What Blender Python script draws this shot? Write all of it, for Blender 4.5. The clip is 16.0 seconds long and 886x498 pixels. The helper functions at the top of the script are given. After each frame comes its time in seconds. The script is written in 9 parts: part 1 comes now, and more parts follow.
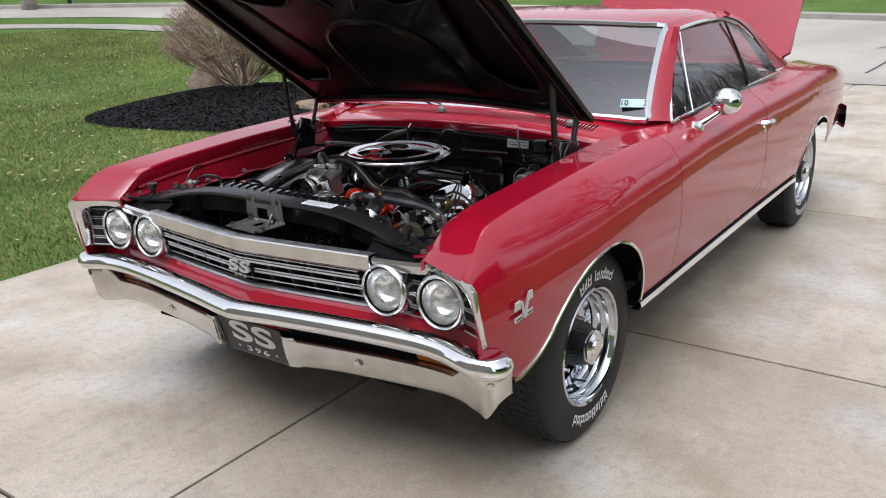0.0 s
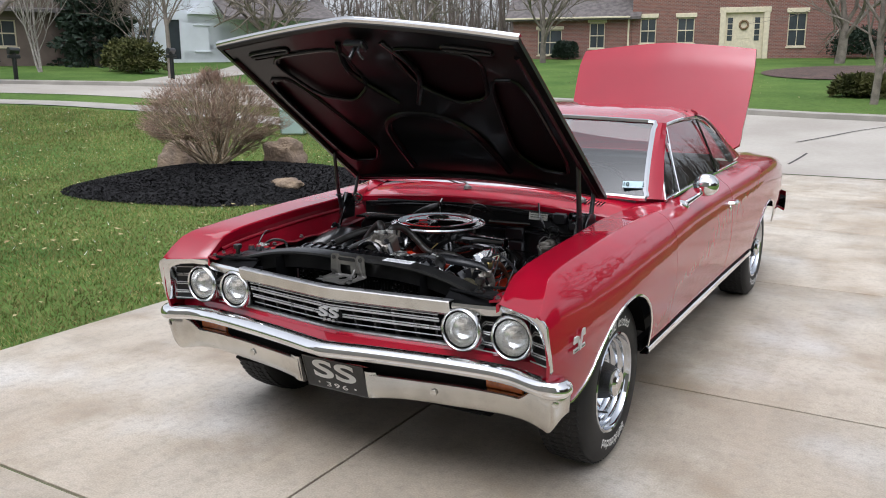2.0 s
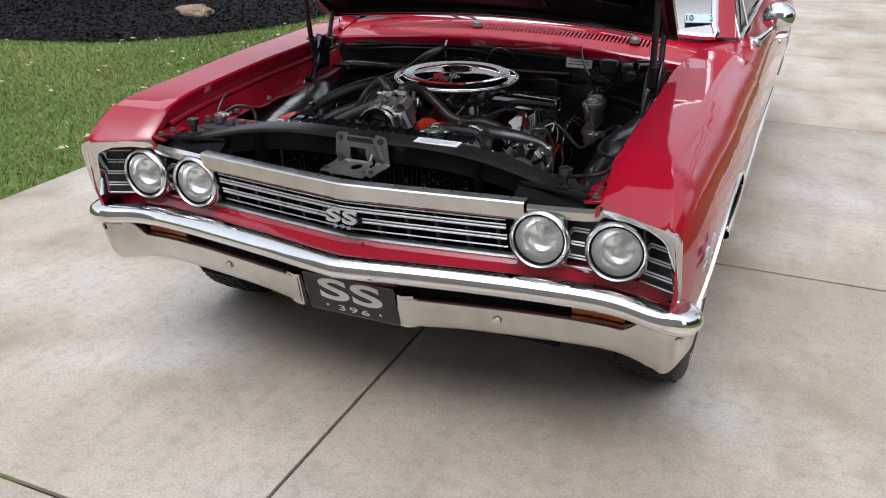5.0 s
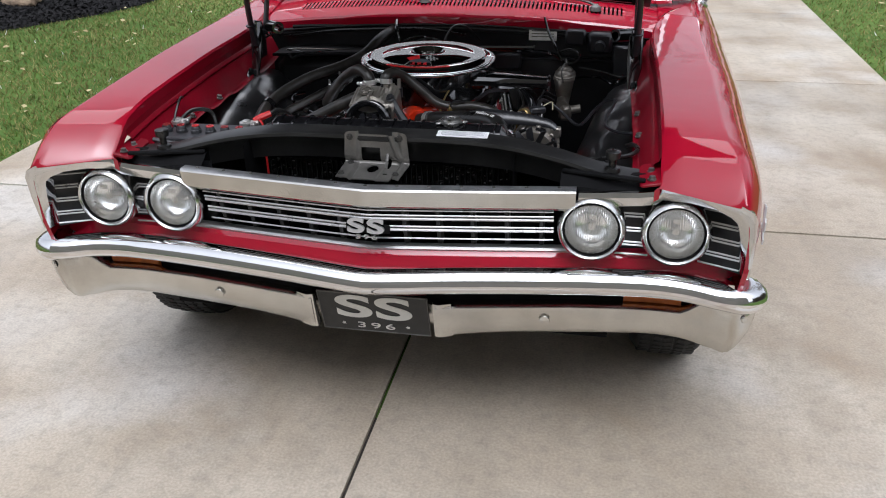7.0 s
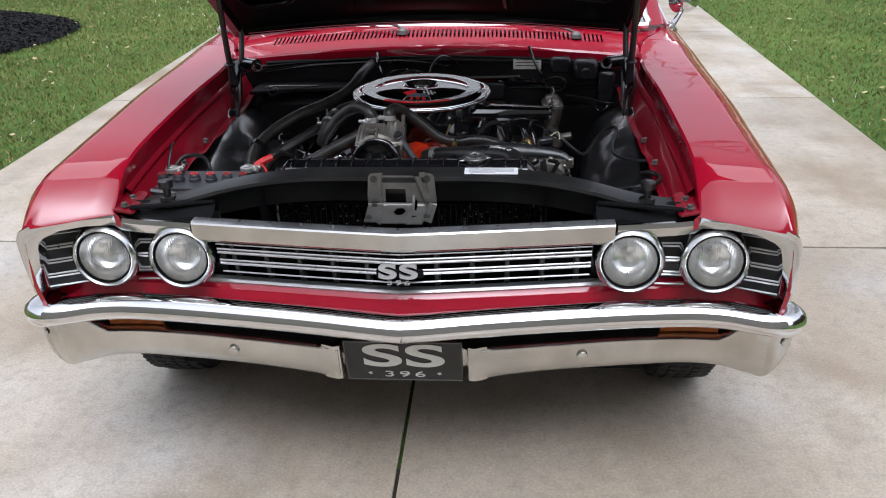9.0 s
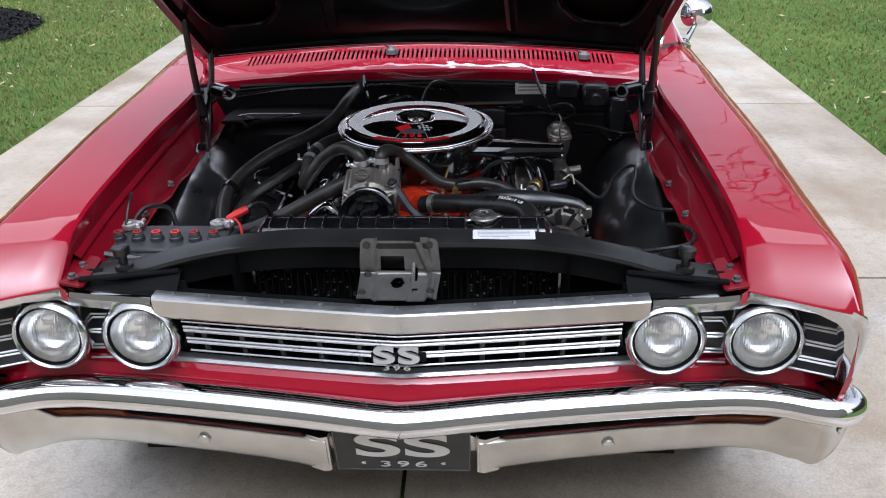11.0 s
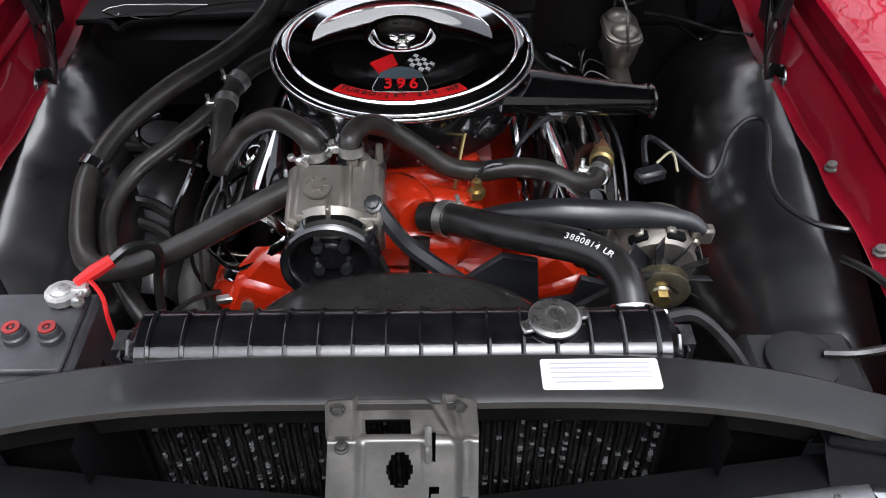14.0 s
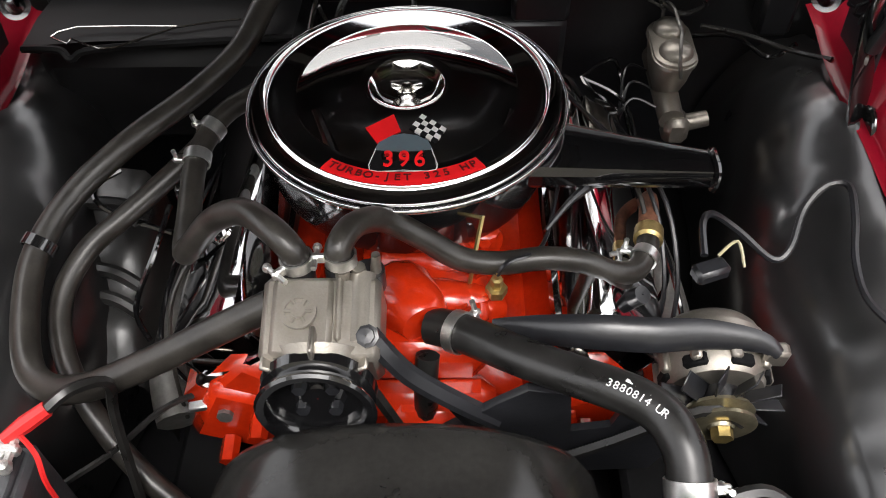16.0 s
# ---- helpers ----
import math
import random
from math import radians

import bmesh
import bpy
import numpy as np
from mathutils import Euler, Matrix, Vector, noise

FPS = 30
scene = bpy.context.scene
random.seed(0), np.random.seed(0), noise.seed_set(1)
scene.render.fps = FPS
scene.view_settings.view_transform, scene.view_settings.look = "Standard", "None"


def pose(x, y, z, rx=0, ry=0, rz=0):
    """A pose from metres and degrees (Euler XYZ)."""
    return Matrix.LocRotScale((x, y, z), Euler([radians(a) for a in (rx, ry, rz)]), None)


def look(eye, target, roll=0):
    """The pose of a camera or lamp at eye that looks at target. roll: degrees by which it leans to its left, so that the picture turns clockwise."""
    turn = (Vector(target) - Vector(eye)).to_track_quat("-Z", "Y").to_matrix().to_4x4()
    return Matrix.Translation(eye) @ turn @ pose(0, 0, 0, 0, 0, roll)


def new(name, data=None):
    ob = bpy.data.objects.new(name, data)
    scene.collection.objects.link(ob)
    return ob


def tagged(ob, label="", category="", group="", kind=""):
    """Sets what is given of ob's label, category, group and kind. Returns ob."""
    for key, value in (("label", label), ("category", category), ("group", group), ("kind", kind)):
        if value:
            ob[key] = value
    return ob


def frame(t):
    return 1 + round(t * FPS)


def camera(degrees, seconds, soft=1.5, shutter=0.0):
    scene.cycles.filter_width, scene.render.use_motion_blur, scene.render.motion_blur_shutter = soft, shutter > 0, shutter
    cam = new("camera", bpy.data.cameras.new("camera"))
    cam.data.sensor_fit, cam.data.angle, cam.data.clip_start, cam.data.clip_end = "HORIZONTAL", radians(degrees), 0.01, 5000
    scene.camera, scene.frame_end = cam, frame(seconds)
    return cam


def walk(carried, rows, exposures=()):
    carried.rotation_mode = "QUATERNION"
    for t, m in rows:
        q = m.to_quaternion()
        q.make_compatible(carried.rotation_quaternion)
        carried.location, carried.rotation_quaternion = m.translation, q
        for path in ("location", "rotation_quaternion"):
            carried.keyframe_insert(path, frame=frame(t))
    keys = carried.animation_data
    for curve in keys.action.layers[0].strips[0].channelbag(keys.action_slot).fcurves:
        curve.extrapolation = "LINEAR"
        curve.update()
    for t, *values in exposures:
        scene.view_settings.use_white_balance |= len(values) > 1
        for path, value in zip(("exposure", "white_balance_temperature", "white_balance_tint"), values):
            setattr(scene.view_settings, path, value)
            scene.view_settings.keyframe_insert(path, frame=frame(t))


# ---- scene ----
cam = camera(56.2, 16.0, 1.0)
PATH = [
    (0, (1.983, -1.445, 1.511), (0.87, 0.099, 0.897), -2.0),
    (0.5, (1.981, -1.666, 1.532), (0.895, -0.078, 0.984), -0.9),
    (1, (1.957, -1.897, 1.572), (0.904, -0.267, 1.089), -0.4),
    (1.5, (1.933, -2.092, 1.585), (0.916, -0.426, 1.146), -0.2),
    (2, (1.913, -2.177, 1.581), (0.917, -0.497, 1.152), -0.2),
    (2.5, (1.887, -2.171, 1.563), (0.9, -0.494, 1.101), -0.6),
    (3, (1.782, -2.056, 1.543), (0.813, -0.393, 0.998), -1.4),
    (3.5, (1.627, -1.864, 1.526), (0.688, -0.221, 0.881), -2.0),
    (4, (1.46, -1.723, 1.515), (0.565, -0.087, 0.794), -1.2),
    (4.2, (1.373, -1.705, 1.519), (0.514, -0.06, 0.773), -0.6),
    (6.3, (0.735, -1.473, 1.546), (0.234, 0.233, 0.63), -1.3),
    (6.5, (0.671, -1.506, 1.549), (0.224, 0.215, 0.633), -1.1),
    (7, (0.543, -1.57, 1.535), (0.193, 0.182, 0.635), -1.1),
    (7.5, (0.435, -1.55, 1.542), (0.147, 0.21, 0.635), -1.4),
    (8, (0.305, -1.531, 1.545), (0.108, 0.246, 0.649), -1.4),
    (10.3, (0.212, -1.484, 1.601), (0.095, 0.334, 0.776), -1.4),
    (10.5, (0.206, -1.41, 1.618), (0.094, 0.399, 0.773), -1.4),
    (11, (0.156, -1.184, 1.598), (0.075, 0.606, 0.71), -1.0),
    (11.5, (0.102, -1.016, 1.608), (0.059, 0.74, 0.651), -1.1),
    (12, (0.064, -0.83, 1.601), (0.072, 0.882, 0.567), -0.5),
    (12.5, (0.06, -0.65, 1.603), (0.085, 0.999, 0.471), 0.1),
    (13, (0.055, -0.483, 1.583), (0.076, 1.113, 0.378), 0.3),
    (13.5, (0.023, -0.326, 1.572), (0.065, 1.204, 0.286), 0.5),
    (14, (0.032, -0.196, 1.568), (0.058, 1.271, 0.208), 0.2),
    (14.5, (0.051, -0.09, 1.561), (0.045, 1.333, 0.156), -0.4),
    (15, (0.057, -0.001, 1.565), (0.022, 1.391, 0.129), -1.2),
    (15.5, (0.038, 0.08, 1.575), (0.023, 1.437, 0.106), -0.8),
    (16, (0.045, 0.145, 1.59), (0.023, 1.459, 0.082), -1.1),
]
EXPOSURES = [(0, 0.52, 6000, 12), (4, 0.50, 6000, 12), (8, 0.45, 5950, 12), (11, 0.63, 5720, 13), (12.5, 0.67, 5800, 13), (13.5, 1.11, 5950, 13), (14.5, 1.32, 6250, 11), (16, 1.68, 6650, 11)]
walk(cam, [(t, look(eye, target, roll)) for t, eye, target, roll in PATH], EXPOSURES)

# ---- light: a bright, even overcast sky ----
world = bpy.data.worlds.new("overcast")
scene.world = world
world.use_nodes = True
wn = world.node_tree.nodes
wn.clear()
w_out = wn.new("ShaderNodeOutputWorld")
w_bg = wn.new("ShaderNodeBackground")
w_sky = wn.new("ShaderNodeTexSky")
w_sky.sky_type = "NISHITA"
w_sky.sun_disc = False
w_sky.sun_elevation = radians(64)
w_sky.sun_rotation = radians(165)
w_sky.dust_density = 4.0
w_sky.air_density = 1.0
w_sat = wn.new("ShaderNodeHueSaturation")
w_sat.inputs["Saturation"].default_value = 0.12
w_sat.inputs["Value"].default_value = 1.0
w_bg.inputs["Strength"].default_value = 0.15
# a thin, bright overcast, a little brighter overhead than at its rim
w_tc, w_xyz, w_map, w_mul = wn.new("ShaderNodeTexCoord"), wn.new("ShaderNodeSeparateXYZ"), wn.new("ShaderNodeMapRange"), wn.new("ShaderNodeVectorMath")
w_mul.operation = "SCALE"
w_map.inputs["To Min"].default_value, w_map.inputs["To Max"].default_value = 1.14, 1.24
world.node_tree.links.new(w_tc.outputs["Generated"], w_xyz.inputs[0])
world.node_tree.links.new(w_xyz.outputs["Z"], w_map.inputs["Value"])
world.node_tree.links.new(w_sky.outputs[0], w_sat.inputs["Color"])
world.node_tree.links.new(w_sat.outputs[0], w_mul.inputs[0])
world.node_tree.links.new(w_map.outputs["Result"], w_mul.inputs["Scale"])
world.node_tree.links.new(w_mul.outputs[0], w_bg.inputs["Color"])
world.node_tree.links.new(w_bg.outputs[0], w_out.inputs["Surface"])

sun_data = bpy.data.lights.new("sun", "SUN")
sun_data.energy = 0.5
sun_data.angle = radians(40)
sun_data.color = (1.0, 0.97, 0.93)
sun = new("sun", sun_data)
sun.matrix_world = look((-3, 6, 14), (0, 0, 0))

# ---- modelling tools ----
PLACED = {}


class Mesh:
    """Collects vertices and faces for one mesh."""

    def __init__(self):
        self.v, self.f = [], []

    def add(self, verts, faces):
        n = len(self.v)
        self.v += [tuple(p) for p in verts]
        self.f += [tuple(i + n for i in f) for f in faces]
        return self

    def grid(self, rows, close=False, flip=False):
        """A sheet through rows of points; close joins each row's end to its start."""
        h, w = len(rows), len(rows[0])
        faces = []
        for i in range(h - 1):
            for j in range(w if close else w - 1):
                k = (j + 1) % w
                q = (i * w + j, i * w + k, (i + 1) * w + k, (i + 1) * w + j)
                faces.append(q[::-1] if flip else q)
        return self.add([p for r in rows for p in r], faces)

    def slab(self, rows, thick):
        """A sheet with thickness: the sheet, a copy moved by the vector thick, and the rim."""
        h, w = len(rows), len(rows[0])
        t = Vector(thick)
        n = h * w
        vs = [Vector(p) for r in rows for p in r]
        vs += [p + t for p in vs]
        fs = []
        for i in range(h - 1):
            for j in range(w - 1):
                a, b, c, d = i * w + j, i * w + j + 1, (i + 1) * w + j + 1, (i + 1) * w + j
                fs += [(a, b, c, d), (d + n, c + n, b + n, a + n)]
        rim = [j for j in range(w)] + [i * w + w - 1 for i in range(1, h)] + [(h - 1) * w + j for j in range(w - 2, -1, -1)] + [i * w for i in range(h - 2, 0, -1)]
        for a, b in zip(rim, rim[1:] + rim[:1]):
            fs.append((b, a, a + n, b + n))
        return self.add(vs, fs)

    def box(self, c, s, bevel=0.0, m=None):
        """A box of size s round c, with chamfered edges, turned by m."""
        x, y, z = (k / 2 for k in s)
        b = min(bevel, 0.9 * min(x, y, z))
        m = m or Matrix.Identity(3)
        c = Vector(c)
        if b <= 0:
            vs = [(i * x, j * y, k * z) for i in (-1, 1) for j in (-1, 1) for k in (-1, 1)]
            fs = [(0, 1, 3, 2), (4, 6, 7, 5), (0, 4, 5, 1), (2, 3, 7, 6), (0, 2, 6, 4), (1, 5, 7, 3)]
        else:
            vs, idx = [], {}
            for i in (-1, 1):
                for j in (-1, 1):
                    for k in (-1, 1):
                        for a, p in enumerate(((i * x, j * (y - b), k * (z - b)), (i * (x - b), j * y, k * (z - b)), (i * (x - b), j * (y - b), k * z))):
                            idx[i, j, k, a] = len(vs)
                            vs.append(p)
            g = lambda i, j, k, a: idx[i, j, k, a]
            fs = []
            for s_ in (-1, 1):
                q = [(-1, -1), (1, -1), (1, 1), (-1, 1)]
                q = q if s_ > 0 else q[::-1]
                fs.append([g(s_, a, c_, 0) for a, c_ in q])
                fs.append([g(a, s_, c_, 1) for a, c_ in q[::-1]])
                fs.append([g(a, c_, s_, 2) for a, c_ in q])
            for i in (-1, 1):
                for j in (-1, 1):
                    fs.append([g(i, j, -1, 0), g(i, j, 1, 0), g(i, j, 1, 1), g(i, j, -1, 1)])
                    fs.append([g(i, -1, j, 0), g(i, 1, j, 0), g(i, 1, j, 2), g(i, -1, j, 2)])
                    fs.append([g(-1, i, j, 1), g(1, i, j, 1), g(1, i, j, 2), g(-1, i, j, 2)])
                    for k in (-1, 1):
                        fs.append([g(i, j, k, 0), g(i, j, k, 1), g(i, j, k, 2)])
        return self.add([c + m @ Vector(p) for p in vs], fs)

    def tube(self, pts, r, seg=8, fine=5, caps=True, flat=1.0):
        """A round bar or hose along a smooth line through pts; r one radius or one for each point."""
        P, R = smooth_line(pts, r, fine)
        n = len(P)
        up = None
        rows = []
        for i in range(n):
            d = (P[min(i + 1, n - 1)] - P[max(i - 1, 0)]).normalized()
            if up is None:
                up = d.orthogonal().normalized()
            up = (up - d * up.dot(d)).normalized()
            side = d.cross(up)
            rows.append([P[i] + (up * math.cos(a) + side * math.sin(a) * flat) * R[i] for a in (2 * math.pi * k / seg for k in range(seg))])
        self.grid(rows, close=True, flip=True)
        if caps:
            k = len(self.v) - n * seg
            self.f.append(tuple(range(k, k + seg)))
            self.f.append(tuple(range(k + (n - 1) * seg, k + n * seg))[::-1])
        return self

    def lathe(self, profile, m, seg=32, caps=False):
        """Turns a profile of (radius, height) round the local z of m."""
        rows = [[m @ Vector((r * math.cos(2 * math.pi * k / seg), r * math.sin(2 * math.pi * k / seg), h)) for k in range(seg)] for r, h in profile]
        self.grid(rows, close=True)
        if caps:
            k = len(self.v) - len(profile) * seg
            self.f.append(tuple(range(k, k + seg))[::-1])
            self.f.append(tuple(range(len(self.v) - seg, len(self.v))))
        return self

    def cyl(self, p0, p1, r0, r1=None, seg=16):
        p0, p1 = Vector(p0), Vector(p1)
        return self.lathe([(r0, 0), (r0 if r1 is None else r1, (p1 - p0).length)], axis(p0, p1 - p0), seg, True)

    def prism(self, outline, m, h, bevel=0.0):
        """An outline of (x, y) raised by h along the local z of m, its upper rim drawn in by bevel."""
        n = len(outline)
        c = Vector((sum(p[0] for p in outline) / n, sum(p[1] for p in outline) / n))
        ring = lambda z, s: [m @ Vector((c.x + (p[0] - c.x) * s, c.y + (p[1] - c.y) * s, z)) for p in outline]
        size = max((Vector(p) - c).length for p in outline)
        rows = [ring(0, 1), ring(h - bevel, 1)] + ([ring(h, 1 - bevel / size)] if bevel else [])
        self.grid(rows, close=True)
        k = len(self.v)
        self.f.append(tuple(range(k - n, k)))
        self.f.append(tuple(range(k - n * len(rows), k - n * (len(rows) - 1)))[::-1])
        return self

    def ball(self, c, r, seg=12, squash=(1, 1, 1)):
        m = Matrix.Translation(c) @ Matrix.Diagonal((*squash, 1))
        return self.lathe([(max(1e-4, r * math.sin(math.pi * k / (seg // 2))), -r * math.cos(math.pi * k / (seg // 2))) for k in range(seg // 2 + 1)], m, seg)

    def mirrored(self):
        """The same shape on the other side of the car."""
        o = Mesh()
        o.v = [(-x, y, z) for x, y, z in self.v]
        o.f = [f[::-1] for f in self.f]
        return o

    def data(self, name, material, angle=38):
        me = bpy.data.meshes.new(name)
        me.from_pydata(self.v, [], self.f)
        bm = bmesh.new()
        bm.from_mesh(me)
        bmesh.ops.remove_doubles(bm, verts=bm.verts, dist=1e-5)
        bmesh.ops.recalc_face_normals(bm, faces=bm.faces)
        bm.to_mesh(me)
        bm.free()
        me.shade_smooth()
        me.set_sharp_from_angle(angle=radians(angle))
        me.materials.append(material)
        return me


def smooth_line(pts, r, fine):
    P = [Vector(p) for p in pts]
    R = list(r) if isinstance(r, (list, tuple)) else [r] * len(P)
    if len(P) < 3 or fine < 2:
        return P, R
    out, rad = [], []
    for i in range(len(P) - 1):
        a, b, c, d = P[max(i - 1, 0)], P[i], P[i + 1], P[min(i + 2, len(P) - 1)]
        for k in range(fine):
            t = k / fine
            out.append(0.5 * (2 * b + (c - a) * t + (2 * a - 5 * b + 4 * c - d) * t * t + (3 * b - a - 3 * c + d) * t ** 3))
            rad.append(R[i] + (R[i + 1] - R[i]) * t)
    return out + [P[-1]], rad + [R[-1]]


def axis(p, way):
    """A pose at p whose z points along way."""
    return Matrix.Translation(p) @ Vector(way).to_track_quat("Z", "Y").to_matrix().to_4x4()


def spl(t, ks, vs):
    """A smooth curve through (ks, vs)."""
    if t <= ks[0]:
        return vs[0]
    if t >= ks[-1]:
        return vs[-1]
    i = max(k for k in range(len(ks) - 1) if ks[k] <= t)
    slope = lambda a, b: (vs[b] - vs[a]) / (ks[b] - ks[a])
    m0 = slope(i, i + 1) if i == 0 else (slope(i - 1, i) + slope(i, i + 1)) / 2
    m1 = slope(i, i + 1) if i + 2 >= len(ks) else (slope(i, i + 1) + slope(i + 1, i + 2)) / 2
    h = ks[i + 1] - ks[i]
    u = (t - ks[i]) / h
    return (2 * u ** 3 - 3 * u * u + 1) * vs[i] + (u ** 3 - 2 * u * u + u) * h * m0 + (3 * u * u - 2 * u ** 3) * vs[i + 1] + (u ** 3 - u * u) * h * m1


def steps(a, b, n):
    return [a + (b - a) * k / (n - 1) for k in range(n)]


def thing(name, place, label, category, group="", kind=""):
    """An Empty at the base of a thing that has parts."""
    ob = new(name)
    ob.empty_display_size = 0.1
    ob.location = place
    PLACED[ob] = Matrix.Translation(place)
    return tagged(ob, label, category, group, kind)


def solid(name, mesh, material, label="", category="", group="", kind="", angle=38):
    """A thing, or a piece of the setting, of one mesh."""
    ob = new(name, mesh.data(name, material, angle))
    PLACED[ob] = Matrix.Identity(4)
    return tagged(ob, label, category, group, kind)


def part(name, mesh, material, parent, label="", angle=38):
    """One mesh under a thing or under a part."""
    ob = new(name, mesh.data(name, material, angle))
    ob.parent = parent
    ob.matrix_parent_inverse = PLACED[parent].inverted()
    PLACED[ob] = Matrix.Identity(4)
    if label:
        ob["label"] = label
    return ob


def lettering(name, text, size, m, material, parent, depth=0.001, spacing=1.0, wide=1.0, label="", bold=0.0):
    """Raised letters as a mesh, centred on the pose m, which faces along its local z."""
    cu = bpy.data.curves.new(name, "FONT")
    cu.body, cu.size, cu.extrude, cu.align_x, cu.align_y, cu.space_character = text, size, depth, "CENTER", "CENTER", spacing
    cu.offset = bold
    tmp = bpy.data.objects.new(name, cu)
    scene.collection.objects.link(tmp)
    me = bpy.data.meshes.new_from_object(tmp.evaluated_get(bpy.context.evaluated_depsgraph_get()))
    bpy.data.objects.remove(tmp)
    me.transform(m @ Matrix.Diagonal((wide, 1, 1, 1)))
    me.materials.clear()
    me.materials.append(material)
    ob = new(name, me)
    ob.parent = parent
    ob.matrix_parent_inverse = PLACED[parent].inverted()
    PLACED[ob] = Matrix.Identity(4)
    if label:
        ob["label"] = label
    return ob

# ---- materials ----


def mat(name, base, rough=0.5, metal=0.0, var=0.12, scale=6.0, fine=90.0, bump=0.0, coat=0.0, rvar=0.1, other=None, mix=(0.35, 0.65), sheen=0.0, spec=0.5):
    """A surface with two scales of variation in colour, gloss and relief. other: the second colour of its stains."""
    m = bpy.data.materials.new(name)
    m.use_nodes = True
    n, l = m.node_tree.nodes, m.node_tree.links
    b = n["Principled BSDF"]
    tc = n.new("ShaderNodeTexCoord")
    big = n.new("ShaderNodeTexNoise")
    big.inputs["Scale"].default_value, big.inputs["Detail"].default_value = scale, 5
    small = n.new("ShaderNodeTexNoise")
    small.inputs["Scale"].default_value, small.inputs["Detail"].default_value = fine, 4
    for t in (big, small):
        l.new(tc.outputs["Object"], t.inputs["Vector"])
    ramp = n.new("ShaderNodeValToRGB")
    ramp.color_ramp.elements[0].position, ramp.color_ramp.elements[1].position = mix
    lo = [c * (1 - var) for c in base] if other is None else other
    hi = [min(1, c * (1 + var)) for c in base] if other is None else base
    ramp.color_ramp.elements[0].color, ramp.color_ramp.elements[1].color = (*lo, 1), (*hi, 1)
    l.new(big.outputs["Fac"], ramp.inputs["Fac"])
    grain = n.new("ShaderNodeMix")
    grain.data_type, grain.blend_type = "RGBA", "MULTIPLY"
    g2 = n.new("ShaderNodeMapRange")
    g2.inputs["To Min"].default_value, g2.inputs["To Max"].default_value = 1 - var, 1 + var
    l.new(small.outputs["Fac"], g2.inputs["Value"])
    grain.inputs["Factor"].default_value = 1.0
    l.new(ramp.outputs["Color"], grain.inputs["A"])
    l.new(g2.outputs["Result"], grain.inputs["B"])
    l.new(grain.outputs["Result"], b.inputs["Base Color"])
    rr = n.new("ShaderNodeMapRange")
    rr.inputs["To Min"].default_value, rr.inputs["To Max"].default_value = max(0.01, rough * (1 - rvar)), min(1, rough * (1 + rvar))
    l.new(big.outputs["Fac"], rr.inputs["Value"])
    l.new(rr.outputs["Result"], b.inputs["Roughness"])
    b.inputs["Metallic"].default_value = metal
    b.inputs["Specular IOR Level"].default_value = spec
    b.inputs["Coat Weight"].default_value = coat
    b.inputs["Coat Roughness"].default_value = 0.02
    b.inputs["Coat IOR"].default_value = 1.62
    b.inputs["Sheen Weight"].default_value = sheen
    if bump:
        bp = n.new("ShaderNodeBump")
        bp.inputs["Strength"].default_value = 1.0
        bp.inputs["Distance"].default_value = bump
        l.new(small.outputs["Fac"], bp.inputs["Height"])
        l.new(bp.outputs["Normal"], b.inputs["Normal"])
    return m


def glass(name, tint=(0.8, 0.9, 0.88), rough=0.0, clear=0.75, gloss=0.085, graze=0.85):
    """Thin window glass: part clear, with a real mirror gloss."""
    m = bpy.data.materials.new(name)
    m.use_nodes = True
    n, l = m.node_tree.nodes, m.node_tree.links
    n.clear()
    out = n.new("ShaderNodeOutputMaterial")
    tr, gl, mx, fr = n.new("ShaderNodeBsdfTransparent"), n.new("ShaderNodeBsdfGlossy"), n.new("ShaderNodeMixShader"), n.new("ShaderNodeLayerWeight")
    pw, ma = n.new("ShaderNodeMath"), n.new("ShaderNodeMath")
    tr.inputs["Color"].default_value = (*[c * clear for c in tint], 1)
    gl.inputs["Roughness"].default_value = rough
    fr.inputs["Blend"].default_value = 0.5
    pw.operation, ma.operation = "POWER", "MULTIPLY_ADD"
    pw.inputs[1].default_value, ma.inputs[1].default_value, ma.inputs[2].default_value = 4.0, graze, gloss
    l.new(fr.outputs["Facing"], pw.inputs[0])
    l.new(pw.outputs[0], ma.inputs[0])
    l.new(ma.outputs[0], mx.inputs["Fac"])
    l.new(tr.outputs[0], mx.inputs[1])
    l.new(gl.outputs[0], mx.inputs[2])
    l.new(mx.outputs[0], out.inputs["Surface"])
    return m


RED = mat("red_enamel", (0.36, 0.003, 0.020), 0.5, coat=1.0, var=0.05, scale=3, fine=900, rvar=0.05, spec=0.05)
rn, rl = RED.node_tree.nodes, RED.node_tree.links
r_tc, r_nz, r_bp = rn.new("ShaderNodeTexCoord"), rn.new("ShaderNodeTexNoise"), rn.new("ShaderNodeBump")
r_nz.inputs["Scale"].default_value, r_nz.inputs["Detail"].default_value = 11.0, 1.5
r_bp.inputs["Distance"].default_value = 0.0011
rl.new(r_tc.outputs["Object"], r_nz.inputs["Vector"])
rl.new(r_nz.outputs["Fac"], r_bp.inputs["Height"])
rl.new(r_bp.outputs["Normal"], rn["Principled BSDF"].inputs["Normal"])
rl.new(r_bp.outputs["Normal"], rn["Principled BSDF"].inputs["Coat Normal"])
rn["Principled BSDF"].inputs["Coat IOR"].default_value = 1.66
# body red mixed darker: the engine bay's shade is in this colour
RED_SHADED = mat("red_shaded_enamel", (0.20, 0.003, 0.012), 0.45, coat=0.25, var=0.15, scale=5, spec=0.1)
